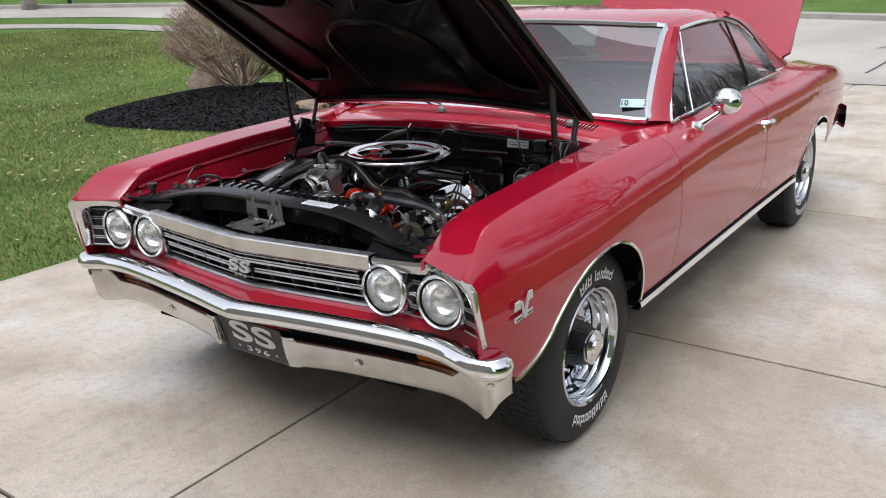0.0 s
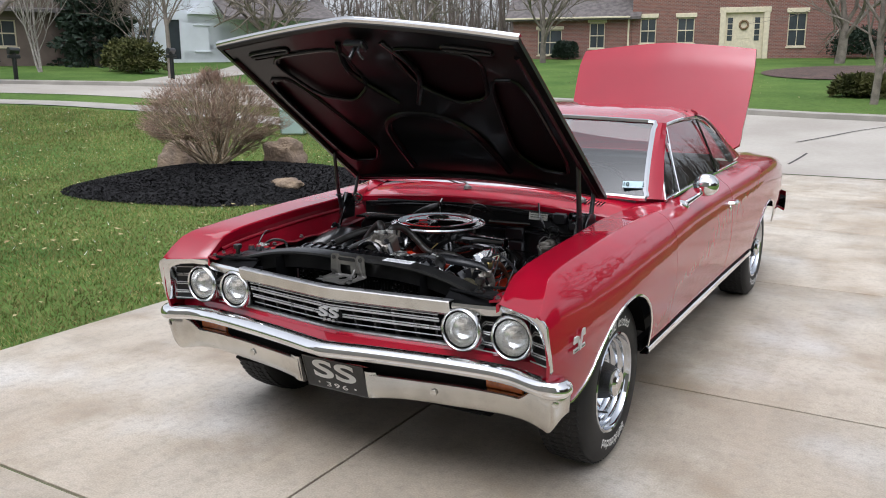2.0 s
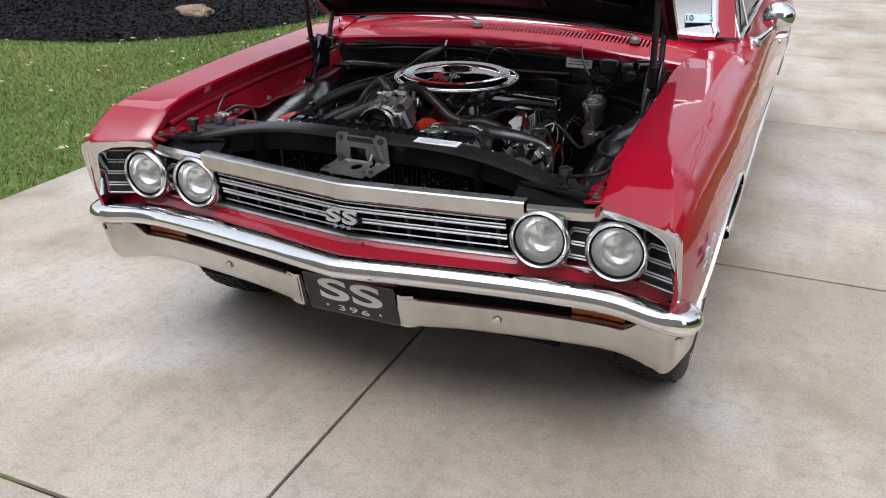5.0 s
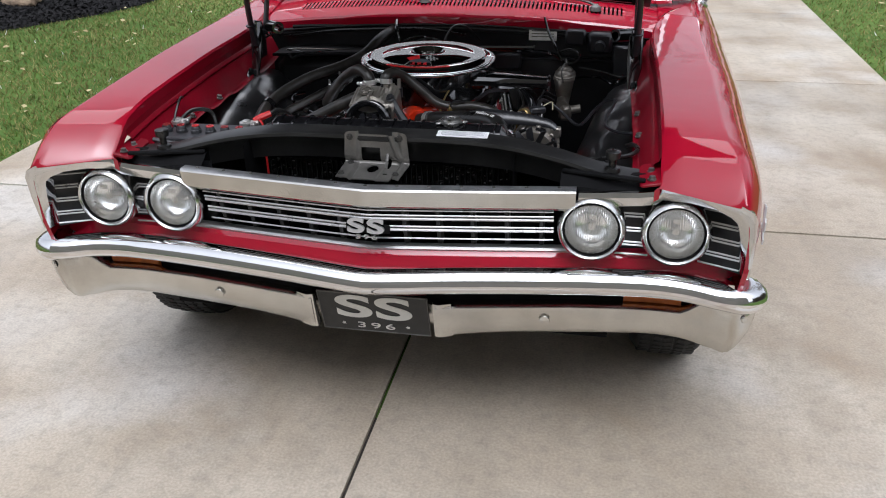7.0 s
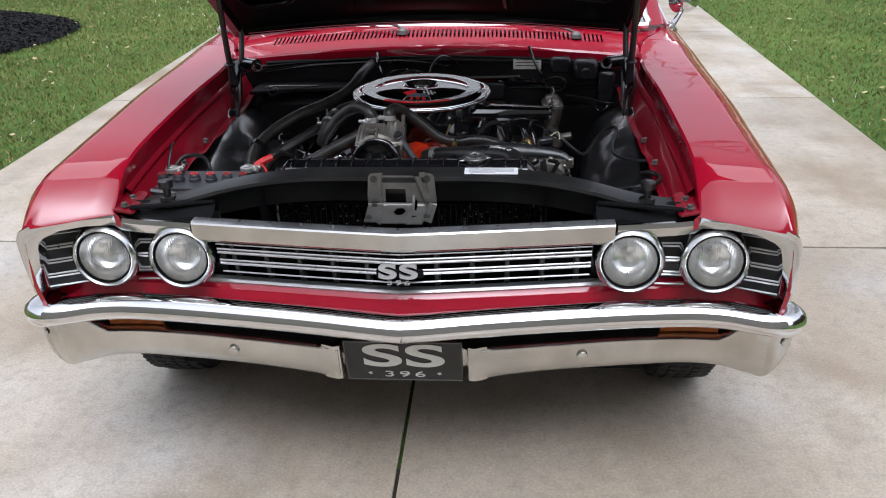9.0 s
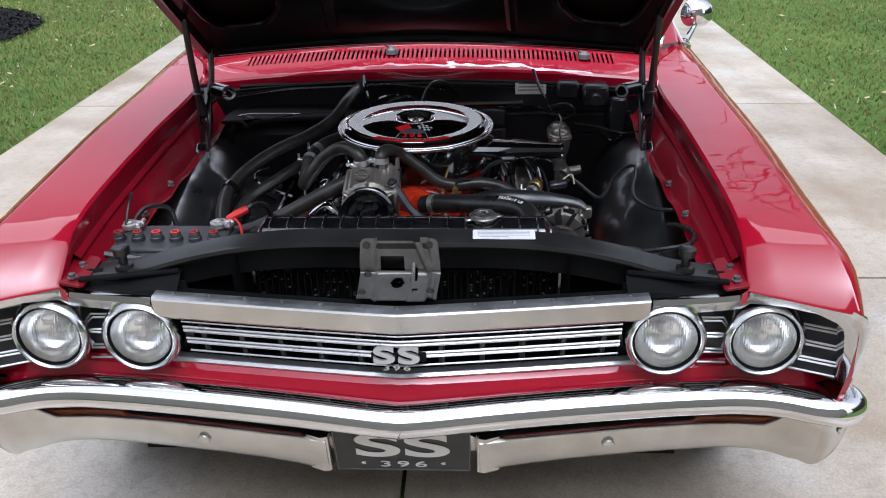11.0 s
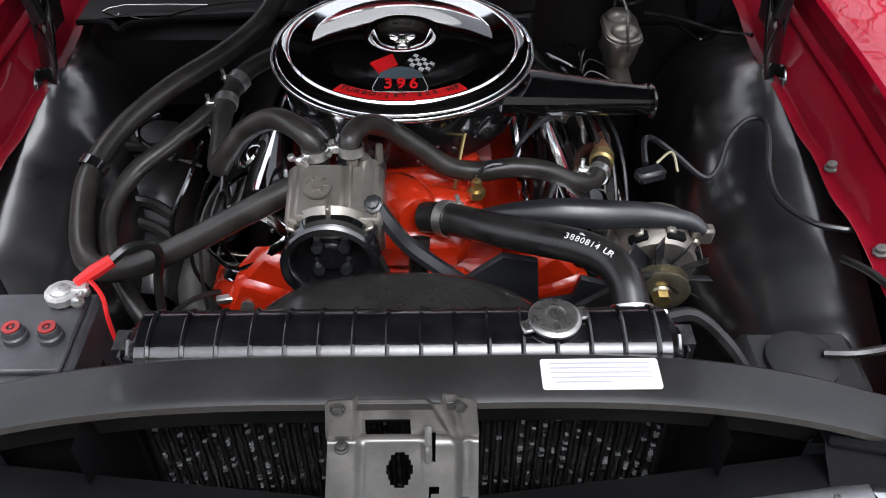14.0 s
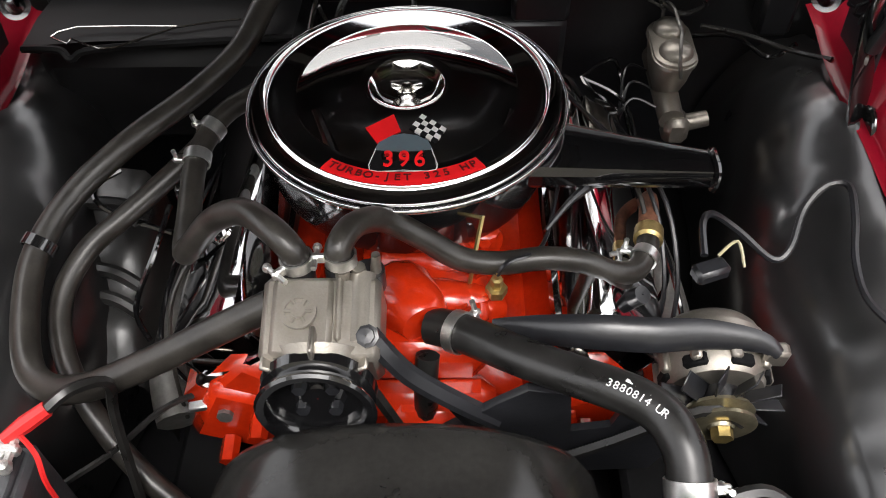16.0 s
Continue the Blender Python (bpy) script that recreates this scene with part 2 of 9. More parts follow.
BLACK_GLOSS = mat("black_enamel", (0.006, 0.006, 0.0065), 0.16, coat=1.0, var=0.3, scale=8, fine=60)
BLACK_SATIN = mat("black_satin_paint", (0.016, 0.0165, 0.019), 0.3, var=0.35, scale=9, fine=120, bump=0.0002, spec=0.7)
BLACK_MATT = mat("black_matt_paint", (0.005, 0.005, 0.0055), 0.75, var=0.4, scale=7, fine=150, spec=0.12)
PLASTIC = mat("inner_fender_plastic", (0.013, 0.013, 0.0135), 0.3, coat=1.0, var=0.3, scale=7, fine=7, bump=0.0022, rvar=0.3, spec=0.8)
PLASTIC.node_tree.nodes["Principled BSDF"].inputs["Coat Roughness"].default_value = 0.17
HOSE = mat("dusty_hose_rubber", (0.026, 0.0235, 0.0205), 0.33, var=0.35, scale=30, fine=300, rvar=0.3)
RUBBER = mat("black_rubber", (0.014, 0.0135, 0.013), 0.3, var=0.35, scale=30, fine=300, rvar=0.35)
TYRE = mat("tyre_rubber", (0.009, 0.009, 0.0095), 0.62, var=0.3, scale=15, fine=250, bump=0.0004)
WHITE_RUBBER = mat("white_tyre_letters", (0.72, 0.72, 0.70), 0.6, var=0.06, scale=60)
CHROME = mat("chrome", (0.82, 0.82, 0.83), 0.05, metal=1.0, var=0.03, scale=12, fine=300, rvar=0.4)
STEEL = mat("brushed_steel", (0.62, 0.61, 0.58), 0.2, metal=1.0, var=0.08, scale=12, fine=250, rvar=0.35)
BRIGHT = mat("bright_trim", (0.74, 0.74, 0.74), 0.12, metal=1.0, var=0.05, scale=12, fine=250)
CAST = mat("cast_aluminium", (0.31, 0.285, 0.25), 0.42, metal=0.8, var=0.12, scale=25, fine=420, bump=0.0003)
GREY_STEEL = mat("dull_grey_steel", (0.17, 0.165, 0.155), 0.45, metal=0.6, var=0.25, scale=16, fine=200)
ZINC = mat("zinc_clamp", (0.86, 0.86, 0.84), 0.36, metal=1.0, var=0.12, scale=40, fine=400)
ZINC_TAN = mat("tarnished_zinc", (0.40, 0.36, 0.25), 0.33, metal=0.9, var=0.2, scale=40, fine=300)
BRASS = mat("yellow_zinc", (0.45, 0.34, 0.14), 0.35, metal=0.9, var=0.2, scale=40, fine=300)
ORANGE = mat("engine_orange_paint", (0.50, 0.024, 0.004), 0.25, coat=0.5, var=0.15, scale=14, fine=120, bump=0.0006)
SIGNAL_RED = mat("decal_red", (0.80, 0.014, 0.018), 0.4, var=0.05, spec=0.2)
WHITE_PAINT = mat("white_paint", (0.72, 0.72, 0.70), 0.45, var=0.06)
AMBER = mat("amber_lens", (0.42, 0.10, 0.012), 0.15, coat=0.5, var=0.2, scale=60)
WINDSHIELD = glass("tinted_glass", (0.72, 0.82, 0.86), clear=0.5, gloss=0.15, graze=0.2)
SIDE_GLASS = glass("side_glass", (0.80, 0.84, 0.82), clear=0.75)

# ---- ground ----


def land(x, y):
    """The lie of the land: level round the driveway, rising beyond the street."""
    d = math.hypot(x - 1.9, y + 2.1)
    return (0.065 * max(0.0, min(d, 31.0) - 14.0) + 0.045 * max(0.0, d - 31.0)) * min(1, max(0, (y + 2) / 6))


CONCRETE = bpy.data.materials.new("driveway_concrete")
CONCRETE.use_nodes = True
cn, cl = CONCRETE.node_tree.nodes, CONCRETE.node_tree.links
cb = cn["Principled BSDF"]
cb.inputs["Roughness"].default_value = 0.6
ct = cn.new("ShaderNodeTexCoord")


def blotch(scale, detail, lo, hi, a, b, stretch=None):
    """Noise turned into a factor between a and b."""
    t = cn.new("ShaderNodeTexNoise")
    t.inputs["Scale"].default_value, t.inputs["Detail"].default_value = scale, detail
    if stretch:
        mp = cn.new("ShaderNodeMapping")
        mp.inputs["Scale"].default_value = stretch
        cl.new(ct.outputs["Object"], mp.inputs["Vector"])
        cl.new(mp.outputs["Vector"], t.inputs["Vector"])
    else:
        cl.new(ct.outputs["Object"], t.inputs["Vector"])
    m = cn.new("ShaderNodeMapRange")
    m.inputs["From Min"].default_value, m.inputs["From Max"].default_value, m.inputs["To Min"].default_value, m.inputs["To Max"].default_value = lo, hi, a, b
    cl.new(t.outputs["Fac"], m.inputs["Value"])
    return m.outputs["Result"], t.outputs["Fac"]


def mixed(fac, a, b, kind="MIX"):
    x = cn.new("ShaderNodeMix")
    x.data_type, x.blend_type = "RGBA", kind
    for key, val in (("Factor", fac), ("A", a), ("B", b)):
        if isinstance(val, tuple):
            x.inputs[key].default_value = val
        elif isinstance(val, float):
            x.inputs[key].default_value = val
        else:
            cl.new(val, x.inputs[key])
    return x.outputs["Result"]


c1 = mixed(blotch(0.9, 6, 0.38, 0.62, 0, 1)[0], (0.430, 0.362, 0.280, 1), (0.545, 0.488, 0.405, 1))
c2a = mixed(blotch(1.7, 10, 0.48, 0.70, 0, 0.75)[0], c1, (0.29, 0.215, 0.14, 1))
c2b = mixed(blotch(4.5, 9, 0.54, 0.74, 0, 0.45)[0], c2a, (0.30, 0.25, 0.19, 1))
c2 = mixed(blotch(1.1, 9, 0.54, 0.68, 0, 0.75)[0], c2b, (0.60, 0.575, 0.535, 1))
c3 = mixed(blotch(26.0, 8, 0.48, 0.74, 0, 0.5)[0], c2, (0.30, 0.26, 0.21, 1))
speck, fine_n = blotch(120, 7, 0.3, 0.7, 0.84, 1.14)
c4 = mixed(1.0, c3, speck, "MULTIPLY")
streak = blotch(1.4, 6, 0.45, 0.75, 1.0, 0.84, (4.0, 0.7, 1.0))[0]
c5 = mixed(1.0, c4, streak, "MULTIPLY")
ob_ = cn.new("ShaderNodeObjectInfo")
om = cn.new("ShaderNodeMapRange")
om.inputs["To Min"].default_value, om.inputs["To Max"].default_value = 0.92, 1.06
cl.new(ob_.outputs["Random"], om.inputs["Value"])
cl.new(mixed(1.0, c5, om.outputs["Result"], "MULTIPLY"), cb.inputs["Base Color"])
cl.new(blotch(3.0, 5, 0.35, 0.65, 0.42, 0.8)[0], cb.inputs["Roughness"])
cbp = cn.new("ShaderNodeBump")
cbp.inputs["Distance"].default_value = 0.0014
cl.new(fine_n, cbp.inputs["Height"])
cl.new(cbp.outputs["Normal"], cb.inputs["Normal"])
GRASS_SOIL = mat("lawn", (0.105, 0.165, 0.040), 0.95, var=0.4, scale=0.5, fine=7, bump=0.03, other=(0.060, 0.115, 0.024), spec=0.1)
JOINT = mat("joint_dark", (0.035, 0.03, 0.025), 0.9)

g = Mesh()
rad = [0, 4, 6, 8, 10, 12, 14, 16, 18, 20, 23, 26, 30, 35, 40, 46, 52, 60, 70, 85, 110, 160, 300, 700, 1500, 3000]
rows = []
for r in rad[1:]:
    rows.append([(1.9 + r * math.cos(a), -2.1 + r * math.sin(a), (land(1.9 + r * math.cos(a), -2.1 + r * math.sin(a)) if r < 70 else 2.8 * min(1, max(0, 0.5 + math.sin(a)))) - 0.012) for a in steps(0, 2 * math.pi, 97)[:-1]])
g.grid(rows, close=True)
k = len(g.v)
g.v.append((1.9, -2.1, -0.03))
for j in range(96):
    g.f.append((k, j, (j + 1) % 96))
solid("ground", g, GRASS_SOIL, kind="structure")

drive = thing("driveway", (0, 2, 0), "pale weathered concrete driveway cast in slabs", "driveway", kind="structure")
X_J = [-2.595, -0.045, 2.40]
Y_J = [-6.2, -4.9, -2.62, -0.412, 1.795, 4.215, 6.58, 8.85, 11.0]
for i in range(len(Y_J) - 1):
    for j in range(2):
        x0, x1, y0, y1 = X_J[j] + 0.006, X_J[j + 1] - 0.006, Y_J[i] + 0.008, Y_J[i + 1] - 0.008
        tops = [[(x, y, land(x, y) - (0.003 if q in (0, 3) or r in (0, 3) else 0)) for q, x in enumerate((x0, x0 + 0.006, x1 - 0.006, x1))] for r, y in enumerate((y0, y0 + 0.006, y1 - 0.006, y1))]
        part("slab", Mesh().slab(tops, (0, 0, -0.1)), CONCRETE, drive)
part("joint_bed", Mesh().grid([[(x, y, land(x, y) - 0.016) for x in (-2.59, 2.39)] for y in Y_J]), JOINT, drive)

# ---- the car: body ----
car = thing("car", (0, 2.5, 0), "glossy red two-door muscle car with open hood and open trunk", "car")
AXLE_F, AXLE_R = 0.88, 3.84


def both(name, mesh, material, parent=None, label="", angle=38):
    """A part on the driver's side and its mirror image."""
    return part(name, mesh, material, parent or car, label, angle), part(name, mesh.mirrored(), material, parent or car, label, angle)


Y_K = [0.17, 0.26, 0.40, 0.61, 0.90, 1.30, 1.50, 1.66, 2.20, 2.66, 3.20, 3.60, 4.10, 4.60, 5.04]


def half_width(y):
    return spl(y, Y_K, [0.900, 0.925, 0.945, 0.955, 0.963, 0.964, 0.964, 0.962, 0.960, 0.960, 0.964, 0.966, 0.955, 0.92, 0.86])


def inner_x(y):
    return spl(y, Y_K, [0.690, 0.691, 0.692, 0.694, 0.694, 0.695, 0.74, 0.835, 0.845, 0.845, 0.82, 0.78, 0.70, 0.67, 0.66])


def bay_z(y):
    """The height of the bolted ledge inside the engine bay."""
    return spl(y, Y_K, [0.785, 0.797, 0.815, 0.838, 0.872, 0.925, 0.948, 0.958, 0.972, 0.978, 0.985, 0.985, 0.965, 0.925, 0.865])


def inner_z(y):
    """The fender's inner edge: a long level top that falls away steeply to the lamps."""
    if y > 1.45:
        return bay_z(y)
    return spl(y, [0.18, 0.25, 0.315, 0.36, 0.42, 0.50, 0.60, 0.70, 0.90, 1.10, 1.30, 1.46], [0.797, 0.838, 0.870, 0.879, 0.887, 0.895, 0.902, 0.908, 0.918, 0.925, 0.934, 0.945])


Y_R = [0.18, 0.22, 0.26, 0.295, 0.34, 0.40, 0.50, 0.70, 0.90, 1.10, 1.30, 1.50, 1.66, 2.20, 2.66, 3.20, 3.60, 4.10, 4.60, 5.04]


def crest_x(y):
    """The ridge along the top of the body."""
    return spl(y, Y_R, [0.874, 0.868, 0.858, 0.846, 0.838, 0.834, 0.833, 0.835, 0.837, 0.838, 0.842, 0.856, 0.876, 0.905, 0.908, 0.900, 0.890, 0.865, 0.83, 0.79])


def crest_z(y):
    return spl(y, Y_R, [0.789, 0.824, 0.858, 0.879, 0.889, 0.895, 0.903, 0.915, 0.926, 0.932, 0.936, 0.938, 0.934, 0.925, 0.928, 0.945, 0.960, 0.945, 0.90, 0.85])


def lower_edge(y):
    """The height of the sheet metal's lower edge: rocker, and the two wheel openings."""
    z = 0.395 if 1.1 < y < 3.6 else (spl(y, [0.18, 0.26, 0.33, 0.365, 0.42, 0.47, 0.52], [0.53, 0.50, 0.455, 0.444, 0.462, 0.488, 0.50]) if y < 1 else spl(y, [4.1, 4.25, 4.4, 5.0], [0.43, 0.445, 0.49, 0.57]))
    for c, front, rear, top in ((AXLE_F, 0.43, 0.345, 0.372), (AXLE_R, 0.385, 0.43, 0.345)):
        r = front if y < c else rear
        if abs(y - c) < r:
            z = max(z, 0.33 + top * math.sqrt(1 - ((y - c) / r) ** 2))
    return z


def tuck(z):
    """How far the side turns in under its widest line."""
    return 0.30 * max(0, 0.64 - z) ** 1.5


def section(y):
    """The body's outer skin at y, from the hood gap over the crest down to its lower edge."""
    xi, zi, xc, zc, hw, zb = inner_x(y), inner_z(y), crest_x(y), crest_z(y), half_width(y), lower_edge(y)
    drop = spl(y, [0.18, 0.30, 1.2, 1.9], [0.125, 0.165, 0.165, 0.130])
    pts = [(xi, zi - 0.035), (xi, zi - 0.006), (xi + 0.006, zi)]
    pts += [(xi + (xc - xi) * k, zi + (zc - zi) * k) for k in (0.3, 0.6, 0.85, 0.965)]
    pts += [(xc + k * (hw - xc), zc - q * drop) for k, q in ((0, 0), (0.045, 0.014), (0.30, 0.095), (0.55, 0.24), (0.76, 0.45), (0.91, 0.71))] + [(hw - 0.002, zc - drop)]
    z0 = zc - drop - 0.035
    for k in range(8):
        z = z0 + (min(zb, z0 - 0.004) - z0) * k / 7
        pts.append((hw - tuck(z) - 0.25 * max(0, z - 0.7) ** 2, z))
    fade = min(1, max(0, (0.46 - y) / 0.26))
    return [Vector((x, y + fade * (0.075 * min(1, max(0, (0.865 - x) / 0.17)) + 0.16 * max(0, 0.77 - z)), z)) for x, z in pts]


def stations(a, b, n):
    """Stations along the body, closer together round the wheel openings."""
    ys = set(steps(a, b, n))
    for c, f, r in ((AXLE_F, 0.43, 0.345), (AXLE_R, 0.385, 0.43)):
        for k in range(0, 19):
            u = c - f * math.cos(math.pi * k / 36)
            w = c + r * math.cos(math.pi * k / 36)
            for q in (u, w):
                if a < q < b:
                    ys.add(q)
    return sorted(ys)


def skin(a, b, n):
    m = Mesh()
    rows = [section(y) for y in stations(a, b, n)]
    m.grid(rows)
    # turned-in edges give the panels their thickness at the gaps
    for y, d in ((a, 0.012), (b, -0.012)):
        s = section(y)
        m.grid([s, [Vector((p.x - 0.012, p.y, p.z - (0.008 if k < 9 else 0))) for k, p in enumerate(s)]])
    return m


both("front_fender", skin(0.184, 1.499, 30), RED, label="glossy red front fender")
both("door", skin(1.502, 2.657, 14), RED, label="glossy red door")
both("quarter_panel", skin(2.663, 5.04, 26), RED, label="glossy red rear quarter panel")

# bright mouldings round the wheel openings and along the rockers


def arch_line(c, f, r, top, lo):
    pts = [(half_width(y) - tuck(z) + 0.001, y, z) for y, z in ((0.350, 0.446), (0.375, 0.446), (0.42, 0.462), (0.468, 0.487))] if c < 2 else []
    for k in range(41):
        a = math.pi * k / 40
        y = c - (f if a < math.pi / 2 else r) * math.cos(a)
        z = 0.33 + top * math.sin(a)
        if z > (lo if a < math.pi / 2 else 0.45 if c > 2 else 0.385):
            pts.append((half_width(y) - tuck(z) + 0.001, y, z))
    return pts


both("wheel_arch_moulding", Mesh().tube(arch_line(AXLE_F, 0.43, 0.345, 0.372, 0.505), 0.006, 6, 2), CHROME)
both("wheel_arch_moulding", Mesh().tube(arch_line(AXLE_R, 0.385, 0.43, 0.345, 0.45), 0.006, 6, 2), CHROME)
rock = Mesh()
rock.grid([[(0.957 + dx, y, z) for dx, z in ((-0.06, 0.362), (-0.022, 0.364), (-0.014, 0.376), (-0.018, 0.392), (-0.03, 0.397))] for y in steps(1.20, 3.43, 12)])
both("rocker_moulding", rock, CHROME, label="bright rocker moulding")
# dark line above the moulding, painted in place of its shadow
both("rocker_shadow_line", Mesh().tube([(half_width(y) - tuck(0.404) + 0.001, y, 0.404) for y in steps(1.22, 3.42, 12)], 0.0055, 6, 1), BLACK_MATT)

# inner wheel wells
for c in (AXLE_F, AXLE_R):
    w = Mesh()
    w.grid([[(x, c - 0.42 * math.cos(a), 0.30 + 0.41 * math.sin(a)) for x in (0.90, 0.80, 0.55)] for a in steps(0.35, math.pi - (0.35 if c < 2 else 0.72), 20)])
    w.grid([[(0.55, c - 0.42 * k, 0.30), (0.55, c - 0.42 * k, 0.30 + 0.41 * math.sqrt(1 - k * k))] for k in steps(-1, 1, 15)])
    both("wheel_well", w, BLACK_MATT)

# underbody and bulkheads keep daylight out of the shell
u = Mesh()
u.box((0, 2.78, 0.27), (1.44, 2.85, 0.10), 0.01)
u.box((0, 4.58, 0.50), (1.60, 0.85, 0.03), 0.01)
u.box((0, 1.02, 0.25), (0.96, 0.80, 0.12), 0.01)
u.box((0.870, 2.33, 0.375), (0.05, 2.16, 0.05), 0.01)
u.box((-0.870, 2.33, 0.375), (0.05, 2.16, 0.05), 0.01)
part("underbody", u, BLACK_MATT, car)
fw = Mesh()
fw.slab([[(x, 1.425 + 0.012 * math.cos(x * 3), 0.30 + (0.915 - 0.045 * (x / 0.74) ** 2 - 0.30) * k) for x in steps(-0.70, 0.70, 15)] for k in steps(0, 1, 6)], (0, 0.01, 0))
fw.tube([(x, 1.412, 0.902 - 0.045 * (x / 0.74) ** 2) for x in steps(-0.66, 0.66, 15)], 0.012, 8, 1)
fw.box((0, 1.412, 0.80), (1.30, 0.02, 0.012), 0.004)
fw.box((0.0, 1.41, 0.66), (0.5, 0.03, 0.2), 0.012)
part("firewall", fw, BLACK_SATIN, car, "satin black firewall")

# cowl between hood and windshield, with its row of air slots


def cowl_z(x, y):
    return 0.982 - 0.045 * (x / 0.74) ** 2 + 0.19 * (y - 1.55)


cw = Mesh()
front_y = lambda x: 1.385 + 0.02 * (x / 0.74) ** 2
back_y = lambda x: 1.575 + 0.035 * (x / 0.74) ** 2
rows = []
xs = steps(-0.74, 0.74, 31)
rows.append([(x, front_y(x), cowl_z(x, 1.385) - 0.030) for x in xs])
rows.append([(x, front_y(x), cowl_z(x, 1.385) - 0.006) for x in xs])
for k in (0.03, 0.25, 0.45):
    rows.append([(x, front_y(x) + (back_y(x) - front_y(x)) * k, cowl_z(x, 1.385 + 0.2 * k)) for x in xs])
cw.grid(rows)
rows = [[(x, front_y(x) + (back_y(x) - front_y(x)) * k, cowl_z(x, 1.385 + 0.2 * k)) for x in xs] for k in (0.80, 1.0, 1.08)]
cw.grid(rows)
for s in (-1, 1):
    q = steps(0.60 * s, 0.74 * s, 5)
    cw.grid([[(x, front_y(x) + (back_y(x) - front_y(x)) * k, cowl_z(x, 1.385 + 0.2 * k)) for x in q] for k in (0.45, 0.80)])
    cw.grid([[(s * (0.72 + (inner_x(y) + 0.003 - 0.72) * k), y, cowl_z(0.72, y) + (inner_z(y) - 0.001 - cowl_z(0.72, y)) * k) for k in steps(0, 1, 5)] for y in steps(1.47, 1.70, 9)])
cowl = part("cowl_panel", cw, RED, car, "red cowl panel with a row of air slots", 30)
# bridges between the slots
for k in range(81):
    x = -0.60 + 1.2 * k / 80
    ya, yb = (front_y(x) + (back_y(x) - front_y(x)) * q for q in (0.45, 0.80))
    part("cowl_slat", Mesh().grid([[(x - 0.0042, ya, cowl_z(x, 1.475)), (x + 0.0042, ya, cowl_z(x, 1.475))], [(x - 0.0042, yb, cowl_z(x, 1.545)), (x + 0.0042, yb, cowl_z(x, 1.545))]]), RED, cowl)
part("plenum", Mesh().slab([[(x, y, cowl_z(x, y) - 0.03) for x in steps(-0.66, 0.66, 9)] for y in (1.42, 1.58)], (0, 0, -0.01)), BLACK_MATT, car)
for x in (-0.12, 0.50):
    wp = Mesh()
    wp.lathe([(0.02, 0), (0.018, 0.014), (0.008, 0.022), (0.001, 0.024)], pose(x, 1.50, cowl_z(x, 1.5) + 0.002), 14)
    wp.tube([(x, 1.50, cowl_z(x, 1.5) + 0.018), (x - 0.06, 1.55, cowl_z(x, 1.5) + 0.03), (x - 0.30, 1.60 + 0.06 * abs(x - 0.3), 1.01)], 0.005, 6)
    part("wiper", wp, GREY_STEEL, car, "dull metal wiper arm")

# windshield, roof and pillars


def ws(u, v):
    """Point of the windshield: u from -1 to 1 across, v from the cowl to the roof."""
    a = Vector((0.765 * u, 1.582 + 0.034 * u * u, 0.985 - 0.012 * u * u))
    b = Vector((0.692 * u, 1.935 + 0.025 * u * u, 1.325 - 0.020 * u * u))
    p = a.lerp(b, v)
    p.y -= 0.02 * math.sin(math.pi * v)
    return p


part("windshield", Mesh().grid([[ws(a, b) for a in steps(-1, 1, 17)] for b in steps(0, 1, 8)]), WINDSHIELD, car, "tinted windshield with an inspection sticker").visible_shadow = False
tr = Mesh()
loop = [ws(a, 0) for a in steps(-1, 1, 15)] + [ws(1, b) for b in steps(0.1, 0.9, 6)] + [ws(a, 1) for a in steps(1, -1, 15)] + [ws(-1, b) for b in steps(0.9, 0.1, 6)]
tr.tube(loop + loop[:1], 0.013, 6, 2, False)
part("windshield_moulding", tr, CHROME, car, "bright windshield moulding")


def roof_pt(u, v):
    """Point of the roof: u from -1 to 1 across, v from the header to the rear window."""
    y0 = 1.94 + 0.02 * u * u
    y = y0 + (3.10 - y0) * v
    half = spl(v, [0, 0.3, 0.7, 1], [0.705, 0.715, 0.695, 0.62])
    top = spl(v, [0, 0.15, 0.4, 0.7, 1], [1.335, 1.358, 1.372, 1.366, 1.325])
    x = half * math.sin(u * math.pi / 2) ** 1 if abs(u) > 2 else half * u
    z = top - 0.022 * u * u - (0.06 - 0.03 * (1 - v) ** 2) * max(0, abs(u) - 0.78) ** 2 / 0.0484
    return Vector((x, y, z))


rf = Mesh().grid([[roof_pt(u, v) for u in [-1, -0.97, -0.93, -0.88, -0.8, -0.6, -0.4, -0.2, 0, 0.2, 0.4, 0.6, 0.8, 0.88, 0.93, 0.97, 1]] for v in steps(0, 1, 14)])
rf.grid([[roof_pt(u, 1) for u in steps(-1, 1, 9)], [roof_pt(u, 1) + Vector((0, 0.12, -0.05)) for u in steps(-1, 1, 9)]])
part("roof", rf, RED, car, "glossy red roof")
lin = Mesh().grid([[roof_pt(u, v) - Vector((0, 0, 0.03)) for u in steps(-0.95, 0.95, 9)] for v in steps(0.02, 1, 8)])
part("headliner", lin, BLACK_MATT, car)

